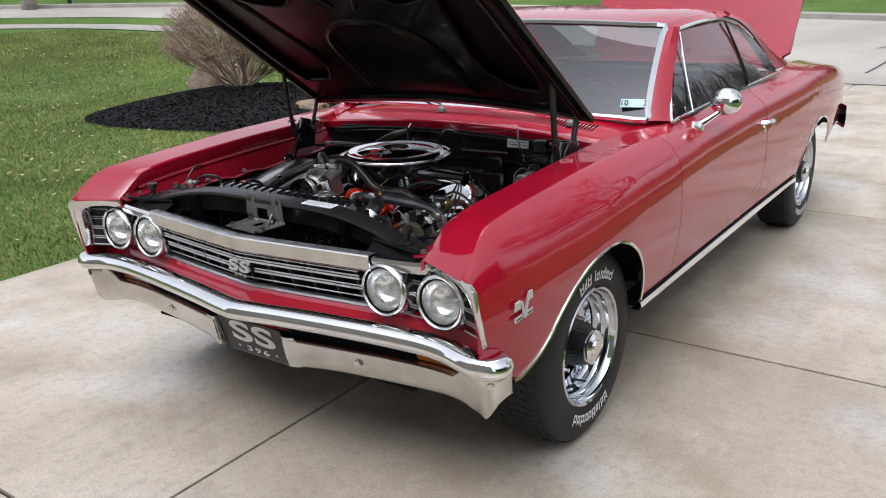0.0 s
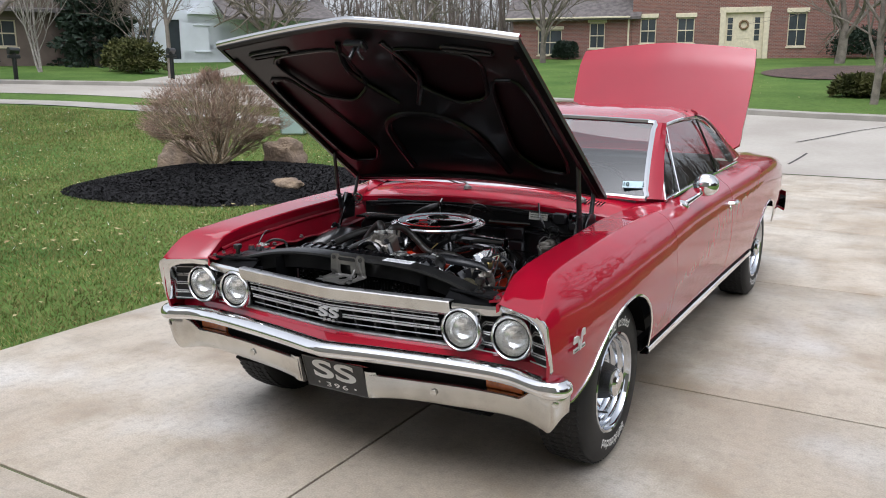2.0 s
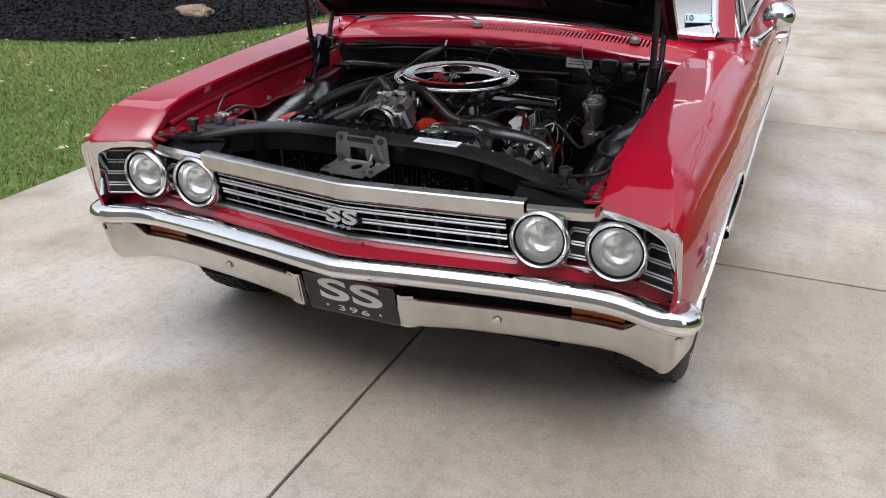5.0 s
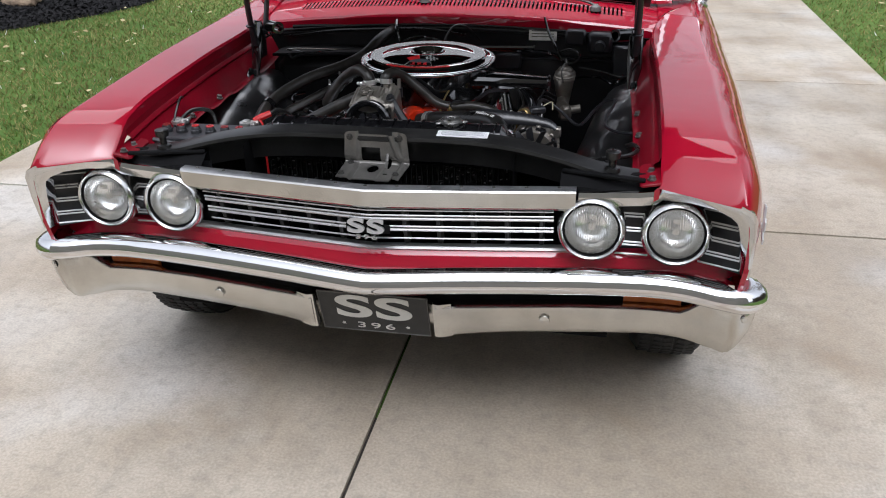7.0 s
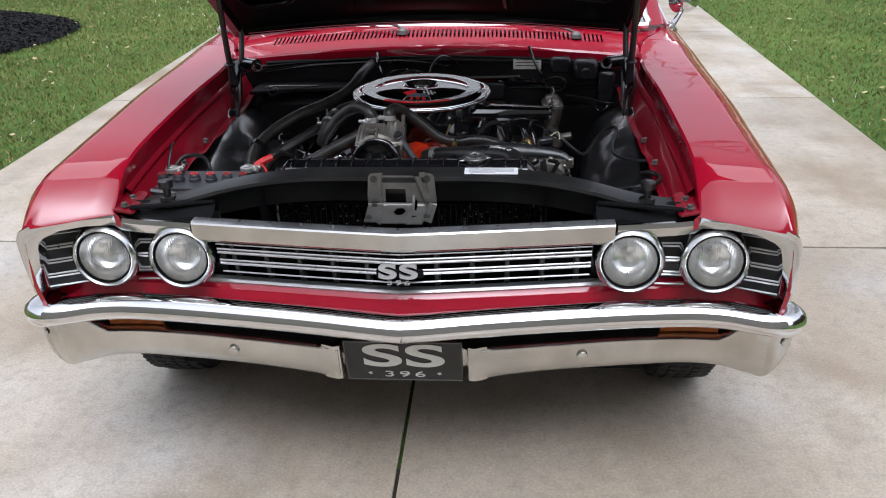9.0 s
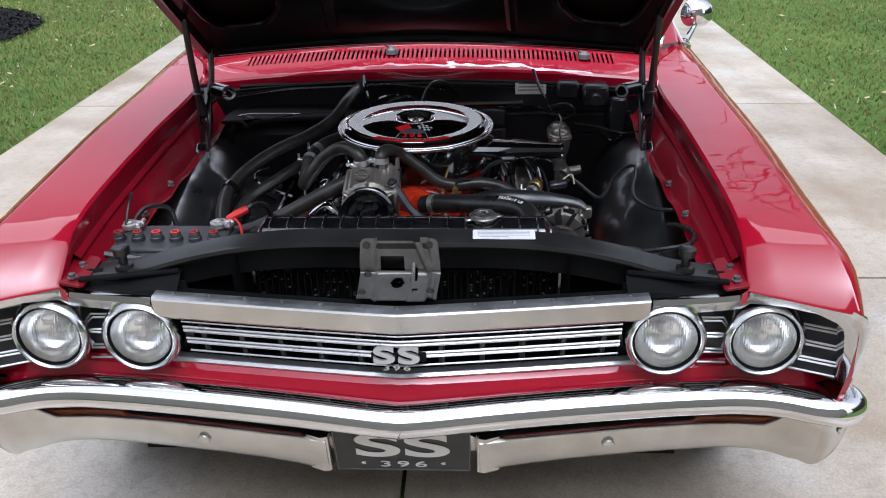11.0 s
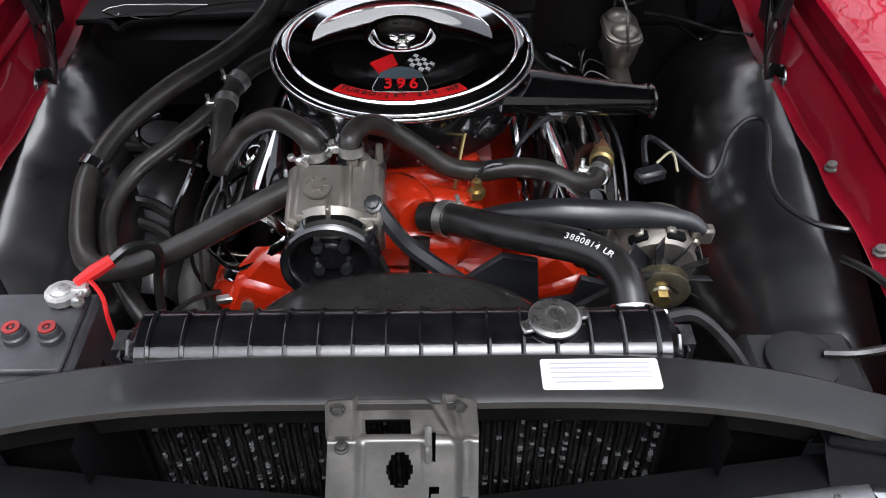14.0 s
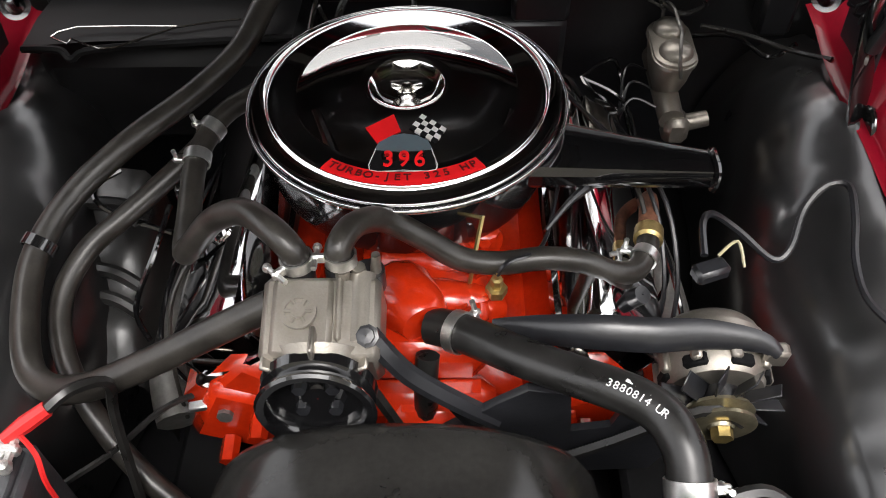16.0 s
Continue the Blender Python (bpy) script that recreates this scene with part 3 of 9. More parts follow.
FRONT_C = [(0.690, 2.72, 1.292), (0.70, 2.90, 1.262), (0.725, 3.06, 1.19), (0.765, 3.20, 1.08), (0.80, 3.28, 0.995)]
REAR_C = [(0.60, 3.02, 1.322), (0.615, 3.25, 1.27), (0.63, 3.50, 1.18), (0.655, 3.80, 1.06), (0.68, 4.10, 0.972)]
fc, _ = smooth_line(FRONT_C, 0, 4)
rc, _ = smooth_line(REAR_C, 0, 4)
sail = Mesh()
rows = []
for a, b in zip(fc, rc):
    row = []
    for k in steps(0, 1, 7):
        p = a.lerp(b, k)
        p.x += 0.035 * math.sin(math.pi * k)
        row.append(p)
    rows.append([a + Vector((-0.03, 0.0, 0.0))] + row + [b + Vector((-0.04, 0, -0.01))])
sail.grid(rows)
sail.grid([[(0.60, 2.72, 1.338), (0.655, 2.72, 1.325), (0.69, 2.72, 1.292)], [(0.60, 3.02, 1.322), (0.65, 2.97, 1.30), (0.70, 2.90, 1.262)]])
both("rear_pillar", sail, RED)
both("quarter_window_moulding", Mesh().tube([(x + 0.004, y - 0.006, z) for x, y, z in FRONT_C], 0.018, 6), BLACK_MATT)
drip = [(0.722, 1.965, 1.283), (0.732, 2.2, 1.302), (0.730, 2.5, 1.304), (0.714, 2.72, 1.289), (0.718, 2.90, 1.252), (0.742, 3.06, 1.18)]
both("drip_rail", Mesh().tube(drip, 0.008, 6), CHROME)
both("drip_rail_backing", Mesh().grid([[(p[0] - 0.035, p[1], p[2] + 0.028), (p[0], p[1], p[2] + 0.004), (p[0] - 0.02, p[1], p[2] - 0.02)] for p in drip[:4]]), RED)

ap = Mesh()
rows = []
for k in steps(0, 1, 7):
    a = ws(1, k)
    rows.append([a + Vector((0.0, 0.03, 0)), a + Vector((0.004, -0.006, 0)), a + Vector((0.035, 0.01, 0)), a + Vector((0.075 - 0.03 * k, 0.055, -0.006)), a + Vector((0.055 - 0.03 * k, 0.075, -0.006))])
ap.grid(rows)
both("windshield_pillar", ap, RED)

# side glass, vent window and its mouldings
belt = lambda y: Vector((0.843, y, spl(y, [1.66, 2.2, 2.66, 3.2], [0.965, 0.978, 0.985, 0.992])))
vent_top, vent_low = Vector((0.730, 2.00, 1.278)), Vector((0.842, 1.88, 0.974))
gl = Mesh()
rows = []
for k in steps(0, 1, 10):
    y = 1.665 + (3.24 - 1.665) * k
    lo = belt(y)
    yt = 1.985 + (2.95 - 1.985) * k
    hi = Vector((0.715, yt, spl(yt, [1.98, 2.3, 2.6, 2.95], [1.280, 1.298, 1.293, 1.245])))
    rows.append([lo.lerp(hi, q) + Vector((0.012 * math.sin(math.pi * q), 0, 0)) for q in steps(0, 1, 5)])
gl.grid(rows)
for g in both("side_window", gl, SIDE_GLASS, label="closed side window"):
    g.visible_shadow = False
vt = Mesh()
vt.tube([belt(1.665) + Vector((0.006, 0, 0)), (0.80, 1.77, 1.07), (0.730, 1.965, 1.278)], 0.006, 6)
vt.tube([vent_low + Vector((0.014, 0, 0)), (0.800, 1.93, 1.12), vent_top + Vector((0.01, 0.0, 0))], 0.005, 6)
vt.tube([belt(2.70) + Vector((0.008, 0, 0)), (0.802, 2.665, 1.12), (0.731, 2.62, 1.29)], 0.006, 6)
vt.tube([belt(y) + Vector((0.008, 0, 0)) for y in steps(1.665, 3.22, 8)], 0.008, 6)
both("window_moulding", vt, CHROME, label="bright window mouldings")

# interior seen through the glass
seat = Mesh()
for y in (2.45, 3.25):
    seat.box((0, y, 0.55), (1.35, 0.5, 0.18), 0.05)
    seat.box((0, y + 0.30, 0.76), (1.33, 0.16, 0.48), 0.06, Matrix.Rotation(radians(-14), 3, "X"))
part("seat", seat, BLACK_SATIN, car, "black vinyl bench seats")
dash = Mesh().slab([[(x, y, z) for x in steps(-0.72, 0.72, 9)] for y, z in ((1.66, 0.945), (1.80, 0.955), (1.92, 0.93), (1.95, 0.85), (1.92, 0.72))], (0, 0.01, -0.03))
part("dashboard", dash, BLACK_SATIN, car)
wheel_m = axis((0.37, 2.08, 0.90), (0, 0.90, 0.43))
swm = Mesh()
swm.tube([wheel_m @ Vector((0.195 * math.cos(a), 0.195 * math.sin(a), 0)) for a in steps(0, 2 * math.pi, 29)], 0.011, 7, 1, False)
swm.tube([wheel_m @ Vector((-0.19, 0, 0)), wheel_m @ Vector((0, 0, -0.04)), wheel_m @ Vector((0.19, 0, 0))], 0.010, 6)
swm.cyl((0.37, 2.08, 0.90), (0.37, 1.90, 0.81), 0.03)
part("steering_wheel", swm, BLACK_GLOSS, car)
sn = Mesh()
sn.box(ws(0.93, 0.17) + Vector((0.0, -0.012, 0)), (0.105, 0.004, 0.04), 0.001, Matrix.Rotation(radians(16), 3, "Z") @ Matrix.Rotation(radians(-45), 3, "X"))
STICK = mat("sticker_pale_blue", (0.45, 0.62, 0.66), 0.5, var=0.08, scale=30)
stick = part("inspection_sticker", sn, STICK, car, "pale blue inspection sticker with black digits")
sm = Matrix.Translation(ws(0.93, 0.17) + Vector((0.0, -0.018, 0.002))) @ Euler((radians(45), 0, radians(16))).to_matrix().to_4x4()
lettering("month_digits", "10", 0.034, sm @ Matrix.Translation((-0.036, 0, 0)), BLACK_MATT, stick, 0.0006)
lettering("year_digit", "3", 0.034, sm @ Matrix.Translation((0.046, 0, 0)), BLACK_MATT, stick, 0.0006)

# mirror and door handles
mr = Mesh()
mr.lathe([(0.001, -0.05), (0.03, -0.048), (0.055, -0.03), (0.066, -0.004), (0.068, 0.006), (0.062, 0.008), (0.001, 0.008)], axis((0.962, 1.965, 1.008), (-0.28, 1, 0.04)) @ Matrix.Diagonal((0.92, 0.82, 1, 1)), 28)
mr.tube([(0.962, 1.950, 0.985), (0.930, 1.890, 0.955), (0.902, 1.845, 0.932)], [0.008, 0.010, 0.014], 8)
mr.lathe([(0.030, 0), (0.028, 0.008), (0.015, 0.014), (0.001, 0.015)], axis((0.893, 1.83, 0.926), (0.6, 0, 1)), 16)
part("side_mirror", mr, CHROME, car, "round chrome side mirror on the driver's door")
hd = Mesh()
hd.tube([(0.950, 2.56, 0.832), (0.985, 2.575, 0.836), (0.988, 2.63, 0.836), (0.98, 2.68, 0.832), (0.948, 2.70, 0.828)], [0.012, 0.012, 0.011, 0.010, 0.012], 8, 5, True, 0.7)
hd.lathe([(0.016, 0), (0.015, 0.012), (0.008, 0.016), (0.001, 0.016)], axis((0.948, 2.60, 0.80), (1, 0, 0)), 14)
both("door_handle", hd, CHROME, label="chrome door handle")

# trunk lid, standing open
TB, TT = Vector((0, 4.16, 0.955)), Vector((0, 4.50, 1.705))


def trunk_pt(u, v):
    h = spl(v, [0, 0.06, 0.2, 0.85, 1], [0.585, 0.66, 0.672, 0.69, 0.675])
    p = TB.lerp(TT, v)
    p += Vector((0, -0.012, 0.055)) * (1 - abs(u) ** 1.4) * v ** 0.7
    p.x = h * u
    p.y += 0.03 * max(0, v - 0.85) / 0.15
    return p


part("trunk_lid", Mesh().slab([[trunk_pt(u, v) for u in steps(-1, 1, 21)] for v in steps(0, 1, 14)], (0, 0.028, -0.012)), RED, car, "red trunk lid standing open")
deck = Mesh()
deck.grid([[(x, y, 0.975 + 0.02 * (1 - (x / 0.7) ** 2) - 0.16 * max(0, y - 3.9) * 0.3) for x in steps(-0.70, 0.70, 9)] for y in steps(3.55, 4.16, 5)])
part("rear_deck", deck, RED, car)
part("rear_window", Mesh().grid([[(0.58 * u, 3.10 + 0.55 * v - 0.06 * u * u, 1.30 - 0.30 * v) for u in steps(-1, 1, 9)] for v in steps(0, 1, 4)]), SIDE_GLASS, car)
tk = Mesh()
tk.slab([[(x, 5.02, z) for x in steps(-0.76, 0.76, 7)] for z in (0.45, 0.65, 0.80)], (0, 0.02, 0))
part("tail_panel", tk, RED, car)
rb = Mesh()
rb.grid([[(x, 5.03 - 0.08 * (abs(x) / 0.93) ** 4 - (0.14 if abs(x) > 0.91 else 0) + dy, z) for dy, z in ((-0.04, 0.46), (0.0, 0.47), (0.02, 0.53), (0.0, 0.605), (-0.04, 0.615))] for x in steps(-0.93, 0.93, 25)])
part("rear_bumper", rb, CHROME, car, "chrome rear bumper")
tl = Mesh().box((0.74, 5.043, 0.70), (0.12, 0.012, 0.09), 0.005)
both("tail_light", tl, SIGNAL_RED)

# hood, propped open on its hinges
HV, HW = Vector((0, -0.8198, 0.5726)), Vector((0, 0.5726, 0.8198))
H0 = Vector((0, 1.34, 1.022))


def hood_pt(u, v, w):
    """u metres across, v metres from the hinge line, w metres out through the skin."""
    return H0 + Vector((u * (0.985 + 0.010 * v), 0, 0)) + HV * 0.971 * v + HW * w


def hood_len(u):
    return 1.262 - 0.075 * abs(u) / 0.69


def hood_crown(u, v):
    return 0.043 * (1 - min(1, abs(u) / 0.69) ** 1.7)


hs = Mesh()
us = [-0.69, -0.685, -0.66, -0.6, -0.5, -0.4, -0.3, -0.2, -0.1, 0, 0.1, 0.2, 0.3, 0.4, 0.5, 0.6, 0.66, 0.685, 0.69]
rows = []
for k in [0, 0.01, 0.15, 0.3, 0.45, 0.6, 0.75, 0.9, 0.98, 1]:
    rows.append([hood_pt(a, hood_len(a) * k, hood_crown(a, k) - (0.006 if abs(a) > 0.687 or k in (0, 1) else 0)) for a in us])
hs.slab(rows, HW * -0.004)
hood = part("hood", hs, RED, car, "open hood, red outside with a glossy black braced underside")
# near-black red: the hood's own shade is put into the lining's colour
HOOD_SHADE = mat("hood_lining_shade", (0.008, 0.0012, 0.002), 0.4, var=0.3, scale=6, spec=0.2)
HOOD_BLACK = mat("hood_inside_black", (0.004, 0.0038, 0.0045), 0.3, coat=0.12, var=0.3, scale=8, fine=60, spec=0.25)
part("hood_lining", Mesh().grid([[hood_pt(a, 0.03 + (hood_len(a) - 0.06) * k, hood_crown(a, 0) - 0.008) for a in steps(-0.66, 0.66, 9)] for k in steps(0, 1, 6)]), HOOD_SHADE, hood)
# turned edge round the hood
he = Mesh()
rim = [(a, 0.0) for a in us] + [(0.69, hood_len(0.69) * k) for k in steps(0.05, 0.95, 10)] + [(a, hood_len(a)) for a in us[::-1]] + [(-0.69, hood_len(0.69) * k) for k in steps(0.95, 0.05, 10)]
inset = lambda a, v: (a * 0.965, 0.02 + v * 0.972)
he.grid([[hood_pt(a, v, hood_crown(a, 0) - 0.006) for a, v in rim + rim[:1]], [hood_pt(a, v, hood_crown(a, 0) - 0.026) for a, v in rim + rim[:1]], [hood_pt(*inset(a, v), hood_crown(a, 0) - 0.030) for a, v in rim + rim[:1]]])
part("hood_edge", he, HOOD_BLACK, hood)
lip = Mesh()
lip.grid([[hood_pt(a, hood_len(a) + dv, dw + hood_crown(a, 1)) for dv, dw in ((-0.012, 0.002), (0.004, 0.004), (0.009, -0.002), (0.010, -0.014), (0.0, -0.021), (-0.02, -0.023))] for a in steps(-0.692, 0.692, 31)])
part("hood_moulding", lip, BRIGHT, hood, "bright moulding along the hood's front edge")


def rounded(loop, k=3):
    """A loop with its corners rounded."""
    out = []
    n = len(loop)
    for i in range(n):
        a, b, c = Vector(loop[i - 1]), Vector(loop[i]), Vector(loop[(i + 1) % n])
        for q in range(k + 1):
            t = q / k
            p, s = b.lerp(a, 0.28), b.lerp(c, 0.28)
            out.append(((1 - t) ** 2 * p + 2 * t * (1 - t) * b + t * t * s))
    return out


LOOPS = [rounded([(s * 0.60, 0.22), (s * 0.61, 0.95), (s * 0.47, 0.93), (s * 0.36, 0.36), (s * 0.44, 0.22)]) for s in (-1, 1)]
LOOPS += [rounded([(s * 0.10, 1.12), (s * 0.50, 1.09), (s * 0.42, 0.80), (s * 0.26, 0.74), (s * 0.12, 0.86)]) for s in (-1, 1)]
LOOPS += [rounded([(s * 0.56, 1.125), (s * 0.36, 1.14), (s * 0.36, 1.115), (s * 0.56, 1.10)]) for s in (-1, 1)]


def inside(p, loop):
    hit = False
    for a, b in zip(loop, loop[1:] + loop[:1]):
        if (a.y > p[1]) != (b.y > p[1]) and p[0] < (b.x - a.x) * (p[1] - a.y) / (b.y - a.y) + a.x:
            hit = not hit
    return hit


hp = Mesh()
nu, nv = 92, 82
gv = [[hood_pt(a, 0.02 + (hood_len(a) - 0.045) * k, -0.028 + hood_crown(a, 0) + 0.008 * math.cos(2 * math.pi * k * 3) * math.exp(-(a / 0.3) ** 2)) for a in steps(-0.665, 0.665, nu)] for k in steps(0, 1, nv)]
hp.v = [tuple(p) for r in gv for p in r]
uu, vv = steps(-0.665, 0.665, nu), steps(0, 1, nv)
for i in range(nv - 1):
    for j in range(nu - 1):
        c = ((uu[j] + uu[j + 1]) / 2, 0.02 + 1.19 * (vv[i] + vv[i + 1]) / 2)
        if not any(inside(c, L) for L in LOOPS):
            hp.f.append((i * nu + j, i * nu + j + 1, (i + 1) * nu + j + 1, (i + 1) * nu + j))
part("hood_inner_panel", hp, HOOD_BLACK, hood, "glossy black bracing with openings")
ribs = Mesh()
for L in LOOPS:
    ribs.tube([hood_pt(p.x, p.y, hood_crown(p.x, 0) - 0.030) for p in L + L[:1]], 0.008, 8, 1, False)
arch = [(-0.26, 0.16), (-0.22, 0.50), (-0.12, 0.62), (0.0, 0.645), (0.12, 0.62), (0.22, 0.50), (0.26, 0.16)]
ribs.tube([hood_pt(a, b, hood_crown(a, 0) - 0.028) for a, b in arch], 0.018, 8)
for s in (-1, 1):
    ribs.tube([hood_pt(s * a, b, hood_crown(a, 0) - 0.027) for a, b in ((0.05, 0.72), (0.16, 0.95), (0.10, 1.15))], 0.012, 8)
    ribs.tube([hood_pt(s * 0.655, v, -0.026) for v in (0.04, 0.5, 1.10)], 0.012, 8)
ribs.tube([hood_pt(a, 0.05, hood_crown(a, 0) - 0.026) for a in steps(-0.63, 0.63, 5)], 0.014, 8)
part("hood_rib", ribs, HOOD_BLACK, hood)
ht = Mesh()
ht.box(hood_pt(0.0, 1.16, -0.01), (0.09, 0.05, 0.03), 0.006, Matrix.Rotation(radians(-37), 3, "X"))
ht.cyl(hood_pt(0.0, 1.16, -0.01), hood_pt(0.0, 1.165, -0.07), 0.008)
ht.tube([hood_pt(0.03, 1.17, -0.02), hood_pt(0.05, 1.19, -0.06), hood_pt(0.06, 1.16, -0.07)], 0.005, 6)
part("hood_latch_pin", ht, BLACK_SATIN, hood)
# hinges: a stamped side plate, two curved straps and a cross tube
hg = Mesh()
plate_m = Matrix(((0, 0, 1, 0.655), (1, 0, 0, 1.19), (0, 1, 0, 0.86), (0, 0, 0, 1)))
hg.prism([(-0.045, -0.085), (0.02, -0.10), (0.06, -0.06), (0.07, 0.02), (0.045, 0.085), (-0.01, 0.10), (-0.05, 0.06), (-0.06, -0.02)], plate_m, 0.006, 0.002)
for s_, h_ in zip(both("hood_hinge", hg, BLACK_SATIN, label="black stamped hood hinge"), (1, -1)):
    arm = Mesh().tube([(0.652, 1.085, 0.745), (0.646, 1.10, 0.79), (0.640, 1.125, 0.85), (0.638, 1.15, 0.91), (0.640, 1.165, 0.955)], [0.030, 0.036, 0.034, 0.032, 0.024], 10, 5, True, 0.30)
    st1 = Mesh().tube([(0.638, 1.125, 0.89), (0.640, 1.105, 0.97), (0.640, 1.09, 1.08), (0.640, 1.082, 1.17)], [0.016, 0.012, 0.011, 0.011], 10, 5, True, 0.8)
    st1.lathe([(0.018, 0), (0.018, 0.004), (0.012, 0.006)], axis((0.640, 1.108, 0.955), (0, -0.15, 1)), 12)
    st2 = Mesh().tube([(0.646, 1.235, 0.90), (0.642, 1.245, 0.95), (0.640, 1.262, 1.0), (0.640, 1.275, 1.05)], 0.011, 10, 5, True, 0.8)
    tb = Mesh().lathe([(0.014, 0.0), (0.0135, 0.115), (0.021, 0.115), (0.021, 0.0), (0.014, 0.0)], axis((0.645, 1.265, 0.925), (-0.62, -0.75, 0.10)), 22)
    foot = Mesh().prism([(0.036 * math.cos(a), 0.056 * math.sin(a)) for a in steps(0, 2 * math.pi, 17)[:-1]], Matrix.Translation((0.650, 1.075, 0.765)) @ Matrix(((0, 0, -1, 0), (1, 0, 0, 0), (0, 1, 0, 0), (0, 0, 0, 1))), 0.006, 0.003)
    spring = Mesh().tube([(0.646 + 0.016 * math.cos(k * 0.9), 1.16 + 0.0035 * k, 0.905 + 0.016 * math.sin(k * 0.9)) for k in range(36)], 0.0028, 6, 1)
    pv = Mesh().lathe([(0.013, 0), (0.013, 0.006), (0.008, 0.010), (0.001, 0.011)], axis((0.630, 1.125, 0.87), (-1, -0.2, 0.2)), 12)
    pv2 = Mesh().lathe([(0.013, 0), (0.013, 0.006), (0.008, 0.010), (0.001, 0.011)], axis((0.640, 1.082, 0.775), (-1, -0.2, 0)), 12)
    for nm, ms, mt in (("arm", arm, BLACK_GLOSS), ("mounting_foot", foot, BLACK_GLOSS), ("spring", spring, BLACK_SATIN), ("strap", st1, BLACK_SATIN), ("strap", st2, BLACK_SATIN), ("hinge_tube", tb, BLACK_GLOSS), ("pivot", pv, GREY_STEEL), ("pivot", pv2, GREY_STEEL)):
        part(nm, ms if h_ > 0 else ms.mirrored(), mt, s_)

# front fender inner flanges and the black wheelhouse liners in the engine bay
def flange_depth(y):
    """How far the inner flange hangs below the fender's edge; it drops in steps."""
    return spl(y, [0.34, 0.55, 0.70, 0.76, 0.86, 0.92, 1.05, 1.15, 1.36], [0.050, 0.056, 0.060, 0.076, 0.078, 0.092, 0.098, 0.112, 0.120])


fl = Mesh()
rows = []
for y in steps(0.34, 1.36, 34):
    xi, zi = inner_x(min(y, 1.3)), bay_z(y)
    d = flange_depth(y)
    up = inner_z(y)
    lo = min(zi - d, up - 0.080)
    rows.append([(xi + 0.001, y, up - 0.030), (xi - 0.004, y, up - 0.050), (xi - 0.012, y, up - 0.054), (xi - 0.016, y, up - 0.059), (xi - 0.012, y, up - 0.064), (xi - 0.018, y, up - 0.068), (xi - 0.042, y, lo + 0.006), (xi - 0.047, y, lo), (xi - 0.060, y, lo - 0.003)])
fl.grid(rows)
both("fender_flange", fl, RED_SHADED, label="red inner fender flange with bolts")
for y in (0.40, 0.63, 0.82, 1.10):
    both("flange_bolt", Mesh().lathe([(0.012, 0), (0.012, 0.003), (0.008, 0.004), (0.008, 0.010), (0.001, 0.011)], axis((inner_x(y) - 0.043, y, min(bay_z(y) - flange_depth(y), inner_z(y) - 0.080) + 0.004), (-0.3, 0, 1)), 8), GREY_STEEL)
for y in (0.50, 0.98):
    both("flange_hole", Mesh().lathe([(0.007, 0), (0.006, 0.002), (0.001, 0.001)], axis((inner_x(y) - 0.0245, y, bay_z(y) - flange_depth(y) * 0.75), (-1, 0, 0.2)), 10), BLACK_MATT)
li = Mesh()
rows = []
for y in steps(0.38, 1.40, 90):
    b = math.exp(-((y - 0.88) / 0.27) ** 2)
    zt = spl(y, [0.38, 0.50, 0.60, 0.72, 0.85, 1.00, 1.14, 1.25, 1.40], [0.600, 0.632, 0.676, 0.726, 0.763, 0.784, 0.788, 0.772, 0.72])
    row = [(0.672, y, zt + 0.004), (0.660, y, zt + 0.002)]
    for k in steps(0, 1, 20):
        a = k * math.pi / 2
        q = Vector((0.648 - (0.135 + 0.055 * b) * math.sin(a), y, 0.40 + (zt - 0.40) * math.cos(a) ** 0.62 if k < 1 else 0.38))
        w = noise.noise(q * 4.0) * 0.014 + noise.noise(q * 9.0) * 0.006 + noise.noise(Vector((q.x * 12, q.y * 34, q.z * 10))) * 0.0018
        row.append((q.x - w * math.sin(a), q.y, q.z + w * math.cos(a)))
    rows.append(row)
li.grid(rows)
both("wheelhouse_liner", li, PLASTIC, label="black plastic wheelhouse liner", angle=60)

# the bay's dark floor
bf = Mesh()
bf.slab([[(x, y, 0.36) for x in (-0.60, 0.60)] for y in (0.30, 1.43)], (0, 0, -0.01))
bf.box((0.33, 0.90, 0.40), (0.08, 1.0, 0.10), 0.01)
bf.box((-0.33, 0.90, 0.40), (0.08, 1.0, 0.10), 0.01)
part("frame_rail", bf, BLACK_MATT, car)

# ---- front end ----


def face_y(x):
    """How far the nose stands forward: a shallow V."""
    a = abs(x)
    return 0.192 + 0.086 * (a / 0.69) ** 1.1 if a < 0.69 else 0.278 - 0.03 * (a - 0.69) / 0.2


hb = Mesh()
xs = steps(-0.500, 0.500, 33)
hb.slab([[(x, face_y(x) + dy, z) for x in xs] for dy, z in ((0.010, 0.724), (0.003, 0.726), (0.0, 0.730), (-0.008, 0.772), (-0.005, 0.776))], (0, 0.006, -0.005))
hf = Mesh().slab([[(x, face_y(x) + dy, z) for x in xs] for dy, z in ((-0.005, 0.7765), (0.002, 0.778), (0.026, 0.777), (0.032, 0.772))], (0, 0.003, -0.004))
header = part("grille_header", hb, STEEL, car, "polished header bar above the grille", 25)
FLANGE = mat("worn_steel_flange", (0.46, 0.465, 0.475), 0.40, metal=0.9, var=0.25, scale=14, fine=120, rvar=0.3)
part("header_flange", hf, FLANGE, header, "dull steel flange with rivets")
